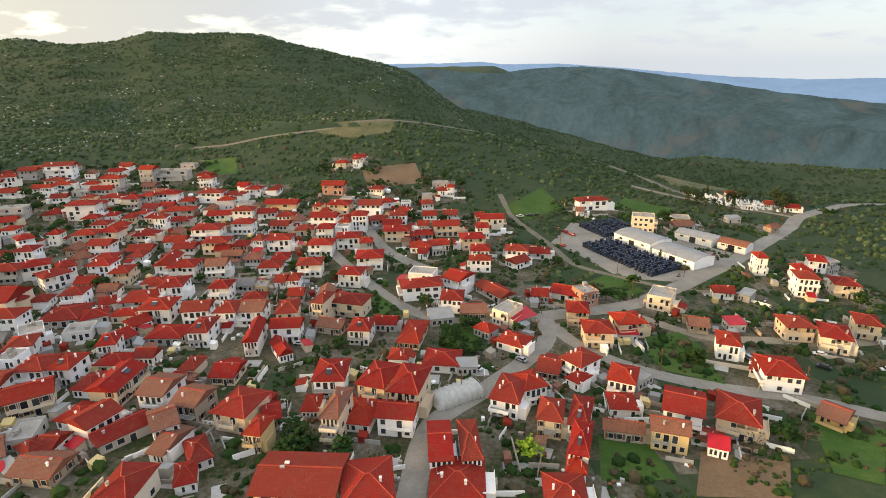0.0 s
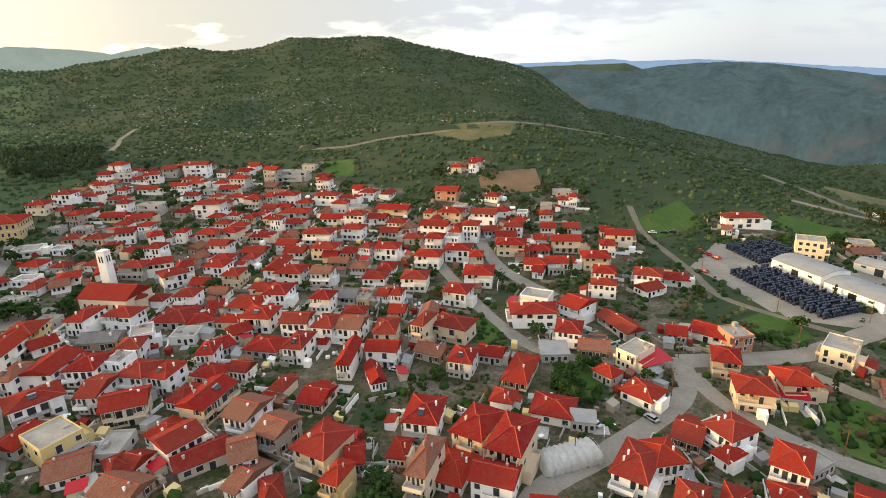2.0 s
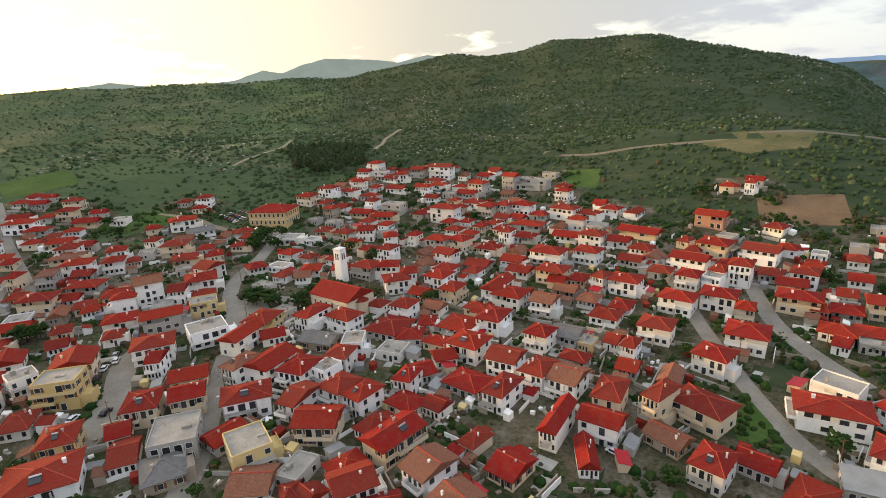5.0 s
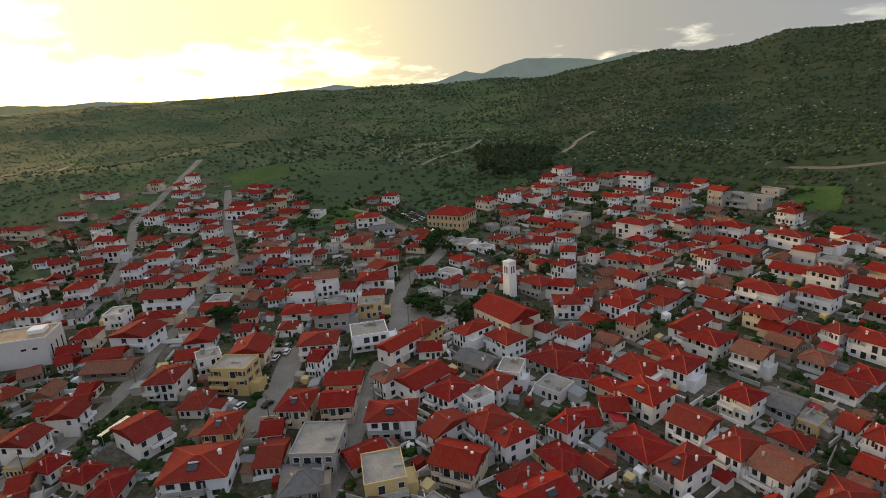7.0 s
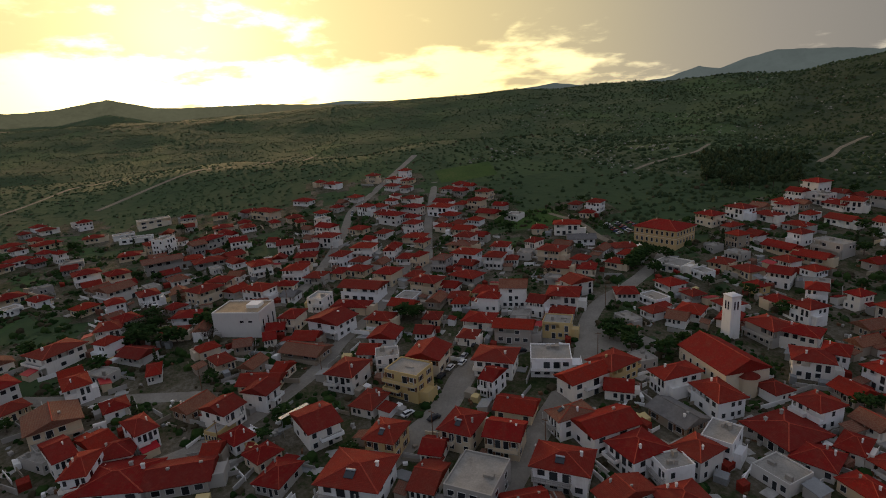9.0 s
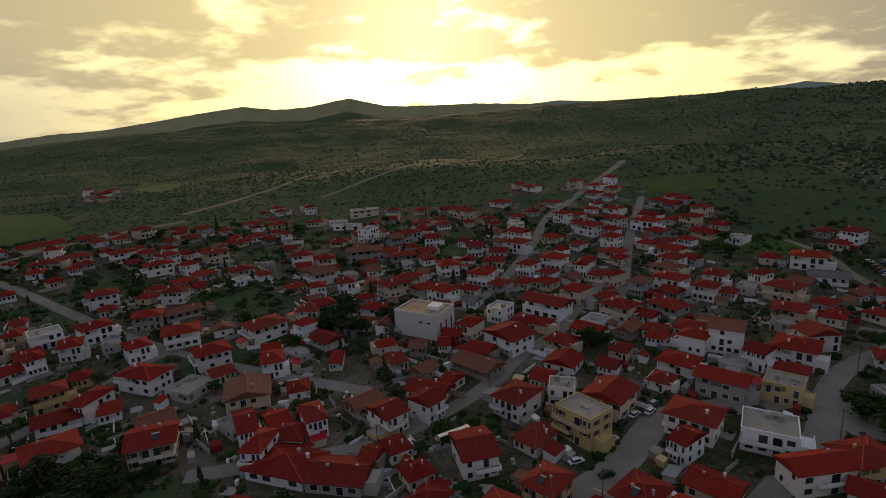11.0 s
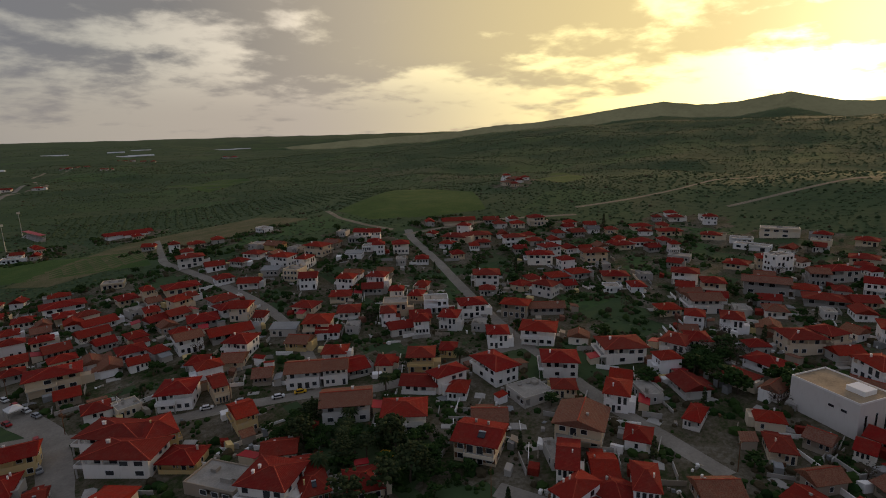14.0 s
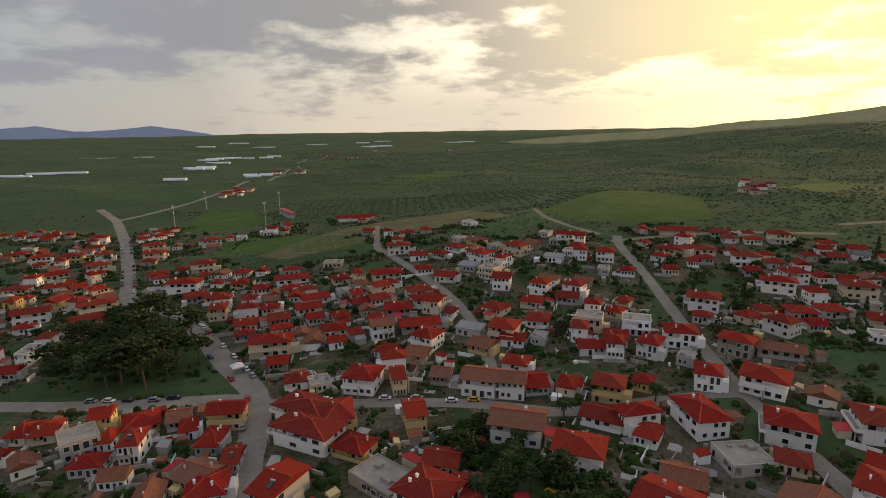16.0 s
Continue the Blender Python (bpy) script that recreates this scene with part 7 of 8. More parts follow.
def tuft(rng, rings):
    """Unit dome of leaves without an underside: rings of five points under a top."""
    vs, fs = [], []
    for k in range(rings):
        h = -0.55 + 0.9 * k / max(1, rings - 1) if rings > 1 else -0.3
        r = 1.0 if k == 0 else 0.82
        vs += [(r * rng.uniform(0.75, 1.15) * math.cos(1.2566 * i + 0.6 * k), r * rng.uniform(0.75, 1.15) * math.sin(1.2566 * i + 0.6 * k), h + rng.uniform(-0.12, 0.12)) for i in range(5)]
    vs.append((rng.uniform(-0.2, 0.2), rng.uniform(-0.2, 0.2), rng.uniform(0.75, 1.05)))
    for k in range(rings - 1):
        for i in range(5):
            j = (i + 1) % 5
            fs += [(5 * k + i, 5 * k + j, 5 * k + 5 + i), (5 * k + j, 5 * k + 5 + j, 5 * k + 5 + i)]
    fs += [(5 * rings - 5 + i, 5 * rings - 5 + (i + 1) % 5, 5 * rings) for i in range(5)]
    return vs, fs


def scatter(name, spots, mats, label, category, seed, reach=700.0):
    """Many clumps as one thing: spots are x, y, z, radius, height, material. Beyond reach the clumps are simpler."""
    rng = random.Random(seed)
    kinds = [[tuft(rng, n) for _ in range(8)] for n in (2, 1)]
    V, F, M = [], [], []
    base = 0
    for x, y, z, r, h, m in spots:
        vs, fs = kinds[(x - HUB[0]) ** 2 + (y - HUB[1]) ** 2 > reach * reach][rng.randrange(8)]
        a = rng.uniform(0, 6.28)
        c, s = math.cos(a) * r, math.sin(a) * r
        V += [(x + vx * c - vy * s, y + vx * s + vy * c, z + (vz + 0.55) * h) for vx, vy, vz in vs]
        F += [(p + base, q + base, t + base) for p, q, t in fs]
        M += [m] * len(fs)
        base += len(vs)
    return tagged(new(name, put_mesh(name, V, F, mats, False, M)), label, category, kind="stuff")


def hill_scrub():
    rng = random.Random(5)
    spots = []
    while len(spots) < 95000:
        a = radians(rng.uniform(-75, 178))
        r = 190 + 1650 * rng.random() ** 1.15
        x, y = HUB[0] - r * math.sin(a), HUB[1] + r * math.cos(a)
        thick = noise.noise((x / 95, y / 95, 1)) + 0.6 * noise.noise((x / 30, y / 30, 8))
        if thick < rng.uniform(-0.85, 0.3):
            continue
        if near(BUSY, x, y, 5, 1) or near(PAVED, x, y, 2.5, 1) or in_field(x, y):
            continue
        west = rng.random() < min(1.0, max(0.0, (math.degrees(a) - 40) / 40))
        if west and rng.random() < 0.3:
            continue
        if near(BUSY, x, y, 22, 4) and rng.random() < 0.6:
            continue
        s = rng.uniform(0.7, 1.7) * (0.9 + r / 1000) * (0.75 if west else 1.0)
        spots.append((x, y, ground(x, y) - 0.3, s, s * rng.uniform(0.6, 0.95) * (0.75 if west else 1.0), (0 if rng.random() < (0.06 if west else 0.82) else (1 if rng.random() < 0.93 else 2))))
    return scatter("hillside_scrub", spots, [SCRUB, OLIVE, RUST], "dark green maquis shrubs and trees on the hills", "shrubs", 6)


def hill_rocks():
    """Pale outcrops between the shrubs of the hills."""
    rng = random.Random(27)
    spots = []
    while len(spots) < 1500:
        a = radians(rng.uniform(-5, 75))
        r = rng.uniform(430, 1400)
        x, y = HUB[0] - r * math.sin(a), HUB[1] + r * math.cos(a)
        if noise.noise((x / 70, y / 70, 12)) < 0.12 or near(PAVED, x, y, 3, 1) or in_field(x, y):
            continue
        s = rng.uniform(0.5, 1.3) * (0.8 + r / 1100)
        spots.append((x, y, ground(x, y) - 0.1, s, s * rng.uniform(0.4, 0.8), 0))
    return scatter("hillside_rocks", spots, [plain("pale_limestone", (0.30, 0.28, 0.24), 0.9, 0, 0.35, 0.4)], "pale grey limestone outcrops among the shrubs", "rocks", 28)


WOOD = [(-384, 326), (-452, 376), (-450, 426), (-391, 423), (-330, 362), (-340, 328)]


def pine_wood():
    """The dense wood on the slope above the school."""
    rng = random.Random(14)
    spots = []
    while len(spots) < 1100:
        x, y = rng.uniform(-455, -325), rng.uniform(324, 428)
        if inside(x + 9 * noise.noise((x / 14, y / 14, 1)), y + 9 * noise.noise((x / 14, y / 14, 5)), WOOD) and noise.noise((x / 20, y / 20, 9)) > -0.35:
            r, z = rng.uniform(1.4, 2.6), ground(x, y)
            high, tone = rng.uniform(0.7, 1.7), 0 if rng.random() < 0.6 else 1
            for k in range(3):
                spots.append((x + rng.gauss(0, 0.6), y + rng.gauss(0, 0.6), z + 0.2 + k * high, r * (1.05 - 0.28 * k), r * 0.8, tone))
    return scatter("pine_wood", spots, [PINE, SCRUB], "dense dark green pine wood on the slope", "wood", 15)


def hedge_lines():
    """Hedges and tree lines along the field edges of the plain and the slopes."""
    rng = random.Random(17)
    spots = []
    for _ in range(170):
        a = radians(rng.uniform(62, 205))
        r = 420 + 1900 * rng.random() ** 1.3
        x, y = HUB[0] - r * math.sin(a), HUB[1] + r * math.cos(a)
        turn = a + rng.gauss(0, 0.3)
        for k in range(rng.randint(8, 40)):
            px, py = x + math.cos(turn) * k * 4.5 + rng.gauss(0, 0.9), y + math.sin(turn) * k * 4.5 + rng.gauss(0, 0.9)
            if rng.random() < 0.15 or near(BUSY, px, py, 5, 1) or near(PAVED, px, py, 2.5, 1) or in_field(px, py):
                continue
            s = rng.uniform(0.8, 1.7)
            spots.append((px, py, ground(px, py) - 0.2, s, s * rng.uniform(0.5, 0.9), 0 if rng.random() < 0.8 else 1))
    return scatter("field_hedges", spots, [SCRUB, RUST], "dark green hedges along the field edges", "hedges", 18)


def plain_trees():
    rng = random.Random(8)
    spots = []
    while len(spots) < 38000:
        a = radians(rng.uniform(100, 260))
        r = 250 + 3000 * rng.random() ** 1.2
        x, y = HUB[0] - r * math.sin(a), HUB[1] + r * math.cos(a)
        if near(BUSY, x, y, 5, 1) or near(PAVED, x, y, 2.5, 1) or in_field(x, y):
            continue
        line = noise.noise((x / 210, y / 60, 4)) + 0.5 * noise.noise((x / 50, y / 50, 2))
        if line < rng.uniform(-0.5, 0.45):
            continue
        s = rng.uniform(0.7, 1.3) * (0.8 + r / 1300)
        spots.append((x, y, ground(x, y) - 0.2, s, s * rng.uniform(0.4, 0.6), 0 if rng.random() < 0.85 else 1))
    return scatter("plain_olive_trees", spots, [OLIVE, SCRUB], "grey-green olive trees scattered over the plain", "trees", 9)


def olive_rows():
    rng = random.Random(12)
    spots = []
    for ox, oy, poly in ((-700, 260, [(-600, 195), (-575, 245), (-740, 330), (-780, 262)]), (-90, -650, [(-82, -521), (-116, -636), (-395, -581), (-336, -433), (-242, -452)]), (-300, -420, [(-300, -352), (-336, -430), (-420, -500), (-430, -455)])):
        for i in range(-30, 60):
            for j in range(-40, 60):
                x, y = ox - i * 9.5 + j * 1.4 + rng.uniform(-0.7, 0.7), oy + j * 6.5 + i * 1.5 + rng.uniform(-0.7, 0.7)
                if inside(x, y, poly) and rng.random() > 0.05:
                    r = rng.uniform(1.2, 1.9)
                    spots.append((x, y, ground(x, y) - 0.1, r, r * 0.6, 0))
    return scatter("olive_orchard", spots, [OLIVE], "olive trees planted in straight rows", "orchard", 13)


hill_scrub()
hill_rocks()
pine_wood()
hedge_lines()
plain_trees()
olive_rows()


def tree_proto(kind, seed):
    """A tree: tapered trunk with limbs, crown of many small clumps with gaps."""
    rng = random.Random(seed)
    name = {"pine": "pine_tree", "bare": "bare_tree", "cypress": "cypress_tree", "bush": "garden_bush"}.get(kind, "garden_tree")
    h = {"pine": 11.0, "cypress": 8.0, "bush": 2.2, "bare": 6.0, "lime": 6.5}.get(kind, 5.2)
    bm = bmesh.new()
    lean = Vector((rng.uniform(-0.08, 0.08), rng.uniform(-0.08, 0.08), 1)) * h * 0.6
    if kind != "bush":
        rod(bm, (0, 0, -0.4), lean, 0.05 * h ** 0.8, 7, 0.02 * h ** 0.8)
    limbs = []
    for i in range(4 if kind == "bush" else 7 if kind != "bare" else 16):
        a = i * 2.4 + rng.random()
        up = rng.uniform(0.45, 0.95)
        p = lean * up if kind != "bush" else Vector((0, 0, 0))
        out = {"pine": 0.22, "cypress": 0.08, "bare": 0.38}.get(kind, 0.3) * h
        q = p + Vector((math.cos(a) * out, math.sin(a) * out, h * rng.uniform(0.12, 0.3)))
        rod(bm, p, q, 0.012 * h, 5, 0.005 * h)
        limbs.append(q)
        if kind == "bare":
            for _ in range(4):
                rod(bm, q, q + Vector((rng.uniform(-1, 1), rng.uniform(-1, 1), rng.uniform(0.2, 1.2))), 0.02, 3, 0.008)
    t = part(name, bm, BARK, None)
    V, F = [], []
    n = {"pine": 190, "cypress": 70, "bush": 40, "bare": 26}.get(kind, 95)
    for i in range(n):
        if kind == "cypress":
            z = rng.random()
            a, rr = rng.uniform(0, 6.28), (1 - z) ** 0.6 * 0.95
            c = Vector((math.cos(a) * rr, math.sin(a) * rr, 0.6 + z * (h - 0.6)))
            s = 0.45
        else:
            q = rng.choice(limbs + [lean * 1.35])
            spread = {"pine": 0.13, "bush": 0.32, "bare": 0.14}.get(kind, 0.17) * h
            c = q + Vector((rng.gauss(0, 1), rng.gauss(0, 1), rng.gauss(0.25, 0.6))) * spread * 0.75
            s = {"pine": 0.52, "bush": 0.34, "bare": 0.22}.get(kind, 0.5)
        vs, fs = lump(rng)
        s *= rng.uniform(0.6, 1.25)
        b = len(V)
        V += [(c.x + x * s, c.y + y * s, max(0.05, c.z + z * s * 0.7)) for x, y, z in vs]
        F += [tuple(k + b for k in f) for f in fs]
    mat = {"pine": PINE, "cypress": PINE, "bare": RUST, "lime": LIME}.get(kind, LEAF)
    cr = new("crown", put_mesh("crown", V, F, [mat]))
    cr.parent = t
    words = {"pine": ("tall dark green umbrella pine in the park", "pine"), "bare": ("bare autumn tree with a few brown leaves", "tree"), "cypress": ("slender dark green cypress beside the houses", "cypress"), "lime": ("fresh yellow-green leafy tree in a yard", "tree"), "bush": ("low dark green garden bush", "bush")}.get(kind, ("dark green leafy garden tree between houses", "tree"))
    return tagged(t, words[0], words[1], name.replace("_", " ") + "s of the village")


TREES = {}


def tree(kind, x, y, size=1.0, seed=0):
    key = (kind, seed % 3)
    m = pose(x, y, ground(x, y), 0, 0, (x * 37 + y * 11) % 360) @ Matrix.Scale(size, 4)
    if key not in TREES:
        TREES[key] = tree_proto(kind, 100 + seed % 3 * 17 + len(kind))
        TREES[key].matrix_basis = m
        return TREES[key]
    src = TREES[key]
    return copy_thing(src, m @ Matrix.Scale(1 / src.scale[0], 4))


tree("lime", 20.5, 110, 1.0)


def palm_proto():
    """A date palm: ringed trunk, a head of drooping feathered fronds."""
    rng = random.Random(77)
    bm = bmesh.new()
    for i in range(9):
        rod(bm, (0, 0, -0.3 + i * 0.62), (0, 0, 0.32 + i * 0.62), 0.3, 8, 0.24)
    t = part("palm_tree", bm, BARK, None)
    bm = bmesh.new()
    for i in range(44):
        a, up = i * 2.4, 1.1 - 1.5 * (i / 44)
        out = Vector((math.cos(a), math.sin(a), 0))
        side = Vector((-math.sin(a), math.cos(a), 0))
        rows = []
        for k in range(6):
            u = k / 5
            c = Vector((0, 0, 5.3)) + out * (2.9 * u * math.cos(up * 0.6)) + Vector((0, 0, 2.2 * u * math.sin(up) + 0.5 * u - 2.0 * u * u))
            wd = 0.42 * math.sin(math.pi * (0.12 + 0.86 * u))
            rows.append([bm.verts.new(c - side * wd - Vector((0, 0, wd * 0.5))), bm.verts.new(c), bm.verts.new(c + side * wd - Vector((0, 0, wd * 0.5)))])
        for p, q in zip(rows, rows[1:]):
            bm.faces.new((p[0], p[1], q[1], q[0])), bm.faces.new((p[1], p[2], q[2], q[1]))
    part("fronds", bm, PINE, t)
    return tagged(t, "dark green date palm with drooping fronds in a garden", "palm", "palm trees of the gardens")


for x, y, n in ((-28, -146, 26), (-6, -150, 22), (-44, -142, 18)):
    for _ in range(n):
        px, py = x + rng.gauss(0, 9), y + rng.gauss(0, 5)
        if inside(px, py, CLEAR[18]):
            tree("bush", px, py, rng.uniform(0.4, 0.8), rng.randrange(9))
PALM = palm_proto()
PALM.matrix_basis = pose(-140, -47, ground(-140, -47))
for px, py in ((-143, -50), (-147, -56), (-166, -66), (-197, -64), (-180, -73), (-129, -40)):
    copy_thing(PALM, pose(px, py, ground(px, py), 0, 0, px * 31 % 360))


def grove(n, x0, x1, y0, y1, kinds, seed, lo=0.9, hi=1.4):
    """Trees close together in a garden, clear of the houses and streets."""
    rng = random.Random(seed)
    for _ in range(n * 6):
        if n <= 0:
            return
        x, y = rng.uniform(x0, x1), rng.uniform(y0, y1)
        if near(BUSY, x, y, 1.2) or near(PAVED, x, y, 1.6):
            continue
        tree(rng.choice(kinds), x, y, rng.uniform(lo, hi), rng.randrange(9))
        n -= 1


grove(80, -165, -124, -70, -12, ("garden", "garden", "garden", "bush", "pine"), 3, 0.6, 1.1)
grove(26, -268, -244, -12, 27, ("garden", "garden", "bare"), 4, 1.0, 1.6)
grove(24, -1, 13, 160, 187, ("garden", "garden", "garden", "bush"), 5, 0.6, 0.95)
grove(9, 26, 38, 168, 180, ("bush", "garden", "bare"), 15, 0.6, 1.0)
grove(12, -50, -18, 148, 176, ("bush", "bush", "garden", "bare"), 16, 0.5, 0.9)
grove(9, -40, -24, 105, 118, ("garden", "bush", "bare"), 6)
grove(6, -206, -196, 168, 178, ("garden",), 7, 1.1, 1.5)
grove(7, -266, -256, 206, 220, ("garden",), 8, 1.1, 1.6)
grove(6, -246, -238, 96, 106, ("garden", "bare"), 9, 1.0, 1.4)
grove(30, 168, 232, 342, 398, ("cypress", "garden", "cypress", "pine"), 19, 0.6, 1.1)
grove(46, -20, 130, -480, -190, ("garden", "bush", "garden", "bare"), 29, 0.8, 1.3)
grove(20, 60, 130, -240, -120, ("garden", "bush", "bare"), 30, 0.8, 1.3)
grove(14, 228, 262, 340, 372, ("pine", "bare", "garden"), 20, 0.8, 1.3)
grove(14, 100, 170, 185, 235, ("bush", "garden", "bush"), 22, 0.6, 1.0)
grove(12, 108, 150, 100, 135, ("garden", "bush", "bush"), 23, 0.6, 1.0)


def grave_stones():
    """Rows of small white stones, too many and too far to pick apart."""
    rng = random.Random(24)
    V, F = [], []
    for i in range(14):
        for j in range(12):
            x, y = 178 + i * 3.4 + j * 0.9 + rng.uniform(-0.4, 0.4), 388 - j * 3.1 - i * 0.7 + rng.uniform(-0.4, 0.4)
            if rng.random() < 0.35 or near(BUSY, x, y, 0.8):
                continue
            z, w, d, h, b = ground(x, y), rng.uniform(0.35, 0.55), rng.uniform(0.8, 1.1), rng.uniform(0.4, 0.9), len(V)
            V += [(x + p * w, y + q * d, z + k) for k in (-0.2, h) for p, q in ((-1, -1), (1, -1), (1, 1), (-1, 1))]
            V += [(x + p * w, y + d + q * 0.12, z + k) for k in (-0.2, h + 0.9) for p, q in ((-1, -1), (1, -1), (1, 1), (-1, 1))]
            for o in (0, 8):
                F += [tuple(b + o + k for k in f) for f in ((4, 5, 6, 7), (0, 1, 5, 4), (1, 2, 6, 5), (2, 3, 7, 6), (3, 0, 4, 7))]
    return tagged(new("grave_stones", put_mesh("grave_stones", V, F, [WALLS["w"]])), "small white grave stones in rows between cypresses", "grave stones", kind="stuff")


grave_stones()
rng = random.Random(31)
spots = []
while len(spots) < 37:
    x, y = rng.uniform(-58, 8), rng.uniform(-238, -124)
    if inside(x, y, CLEAR[18]) and y < -136 and all(math.hypot(x - a, y - b) > 5.2 for a, b in spots):
        spots.append((x, y))
        tree("pine", x, y, rng.choice((0.95, 1.15, 1.35, 1.55, 1.75)) * rng.uniform(0.92, 1.08), len(spots))
for x, y in ((-185, 180), (-192, 172), (-262, 228), (-268, 222), (-250, 215)):
    tree("garden", x, y, 1.4, int(-x))
for x, y in ((-338, 332), (-346, 326), (-356, 326), (-366, 322), (-332, 344), (-326, 356)):
    tree("pine", x, y, 0.8 + 0.02 * (int(-x) % 7), int(-x))
done = 0
tries = 0
while done < 330 and tries < 16000:
    tries += 1
    x, y = rng.uniform(-430, 170), rng.uniform(-330, 400)
    if not near(BUSY, x, y, 13, 3) or near(BUSY, x, y, 1.4) or near(PAVED, x, y, 1.2):
        continue
    k = rng.random()
    kind = "garden" if k < 0.5 else "bush" if k < 0.74 else "bare" if k < 0.9 else "cypress"
    tree(kind, x, y, rng.uniform(0.7, 1.25), rng.randrange(9))
    done += 1


def garden_green():
    """Vegetable rows, hedges and weeds in the yards, too many to pick apart."""
    rng = random.Random(41)
    spots = []
    tries = 0
    while len(spots) < 22000 and tries < 240000:
        tries += 1
        x, y = rng.uniform(-430, 190), rng.uniform(-500, 400)
        if noise.noise((x / 14, y / 14, 6)) < -0.05 or not near(BUSY, x, y, 14, 3) or near(BUSY, x, y, 0.6) or near(PAVED, x, y, 0.6):
            continue
        r = rng.uniform(0.4, 1.0) if rng.random() < 0.75 else rng.uniform(1.0, 2.0)
        spots.append((x, y, ground(x, y), r, r * rng.uniform(0.5, 1.0), 0 if rng.random() < 0.76 else 1))
    return scatter("garden_plants", spots, [LEAF, RUST], "low green garden plants and weeds in the yards", "plants", 42)


garden_green()

# ---- cars, poles, yard walls ----
CAR_PAINT = [plain("white_car_paint", (0.72, 0.72, 0.71), 0.3, 0, 0.08), plain("silver_car_paint", (0.38, 0.39, 0.41), 0.3, 0.4, 0.1), plain("black_car_paint", (0.03, 0.03, 0.035), 0.3, 0, 0.1), plain("red_car_paint", (0.35, 0.02, 0.02), 0.3, 0, 0.1), plain("blue_car_paint", (0.05, 0.08, 0.2), 0.3, 0, 0.1), plain("yellow_car_paint", (0.75, 0.45, 0.03), 0.3, 0, 0.1)]
CAR_WORDS = ["white", "silver grey", "black", "red", "blue", "yellow"]
TYRE = plain("tyre_rubber", (0.02, 0.02, 0.02), 0.9)
CARS = {}


def car_proto(k, far):
    bm = bmesh.new()
    box(bm, -0.86, 0.86, -2.1, 2.1, 0.32, 0.86)
    bmesh.ops.bevel(bm, geom=bm.edges[:], offset=0.12, segments=2, affect="EDGES")
    c = part("car", bm, CAR_PAINT[k], None)
    bm = bmesh.new()
    v = box(bm, -0.78, 0.78, -1.5, 1.25, 0.84, 1.34)
    for q in v[4:]:
        q.co.x *= 0.84
        q.co.y = q.co.y * 0.72 - 0.06
    part("cabin_glass", bm, GLASS, c)
    bm = bmesh.new()
    v = box(bm, -0.64, 0.64, -1.12, 0.84, 1.34, 1.43)
    for q in v[4:]:
        q.co.x *= 0.9
        q.co.y *= 0.9
    part("roof", bm, CAR_PAINT[k], c)
    for sx in (-1, 1):
        for yy in (-1.3, 1.3):
            bm = bmesh.new()
            rod(bm, (sx * 0.68, yy, 0.32), (sx * 0.88, yy, 0.32), 0.32, 10)
            part("wheel", bm, TYRE, c)
    return tagged(c, "%s parked car beside the street" % CAR_WORDS[k], "car", "parked cars")


def car(k, x, y, turn):
    far = math.hypot(x + 55, y - 70) > 260
    m = pose(x, y, ground(x, y) + 0.2, 0, 0, turn)
    if (k, far) not in CARS:
        CARS[(k, far)] = car_proto(k, far)
        CARS[(k, far)].matrix_basis = m
        return CARS[(k, far)]
    return copy_thing(CARS[(k, far)], m)


def cars_along(points, side, share, seed):
    rng = random.Random(seed)
    for (x0, y0), (x1, y1) in zip(points, points[1:]):
        L = math.hypot(x1 - x0, y1 - y0)
        s = 3.0
        while s < L - 3:
            if rng.random() < share:
                tx, ty = (x1 - x0) / L, (y1 - y0) / L
                car(rng.choice((0, 0, 1, 1, 2, 3, 4)), x0 + tx * s - ty * side, y0 + ty * s + tx * side, math.degrees(math.atan2(ty, tx)) - 90 + rng.uniform(-4, 4))
            s += rng.uniform(5.6, 8.5)


cars_along([(55, -451), (24, -338), (3, -254)], 3.4, 0.5, 1)
cars_along([(55, -451), (24, -338), (3, -254)], -3.4, 0.5, 2)
cars_along([(-30, -216), (-56, -156), (-70, -122)], 3.6, 0.7, 12)
cars_along([(-208, 147), (-203, 124)], 2.9, 0.75, 3)
cars_along([(13, -137), (-6, -130), (-35, -121), (-60, -116)], 2.4, 0.5, 5)
cars_along([(-35, -211), (-59, -147), (-74, -114), (-74, -88)], -3.4, 0.35, 6)
cars_along([(-93, -100), (-122, -91), (-149, -80)], 1.9, 0.4, 7)
cars_along([(-411, 84), (-362, 78), (-321, 69)], 1.9, 0.4, 8)
for i in range(16):
    car(i % 5, -318 + (i % 6) * 3.0 + (i // 6) * 0.8, 226 + (i // 6) * 6.2, 12 + i * 7 % 11)
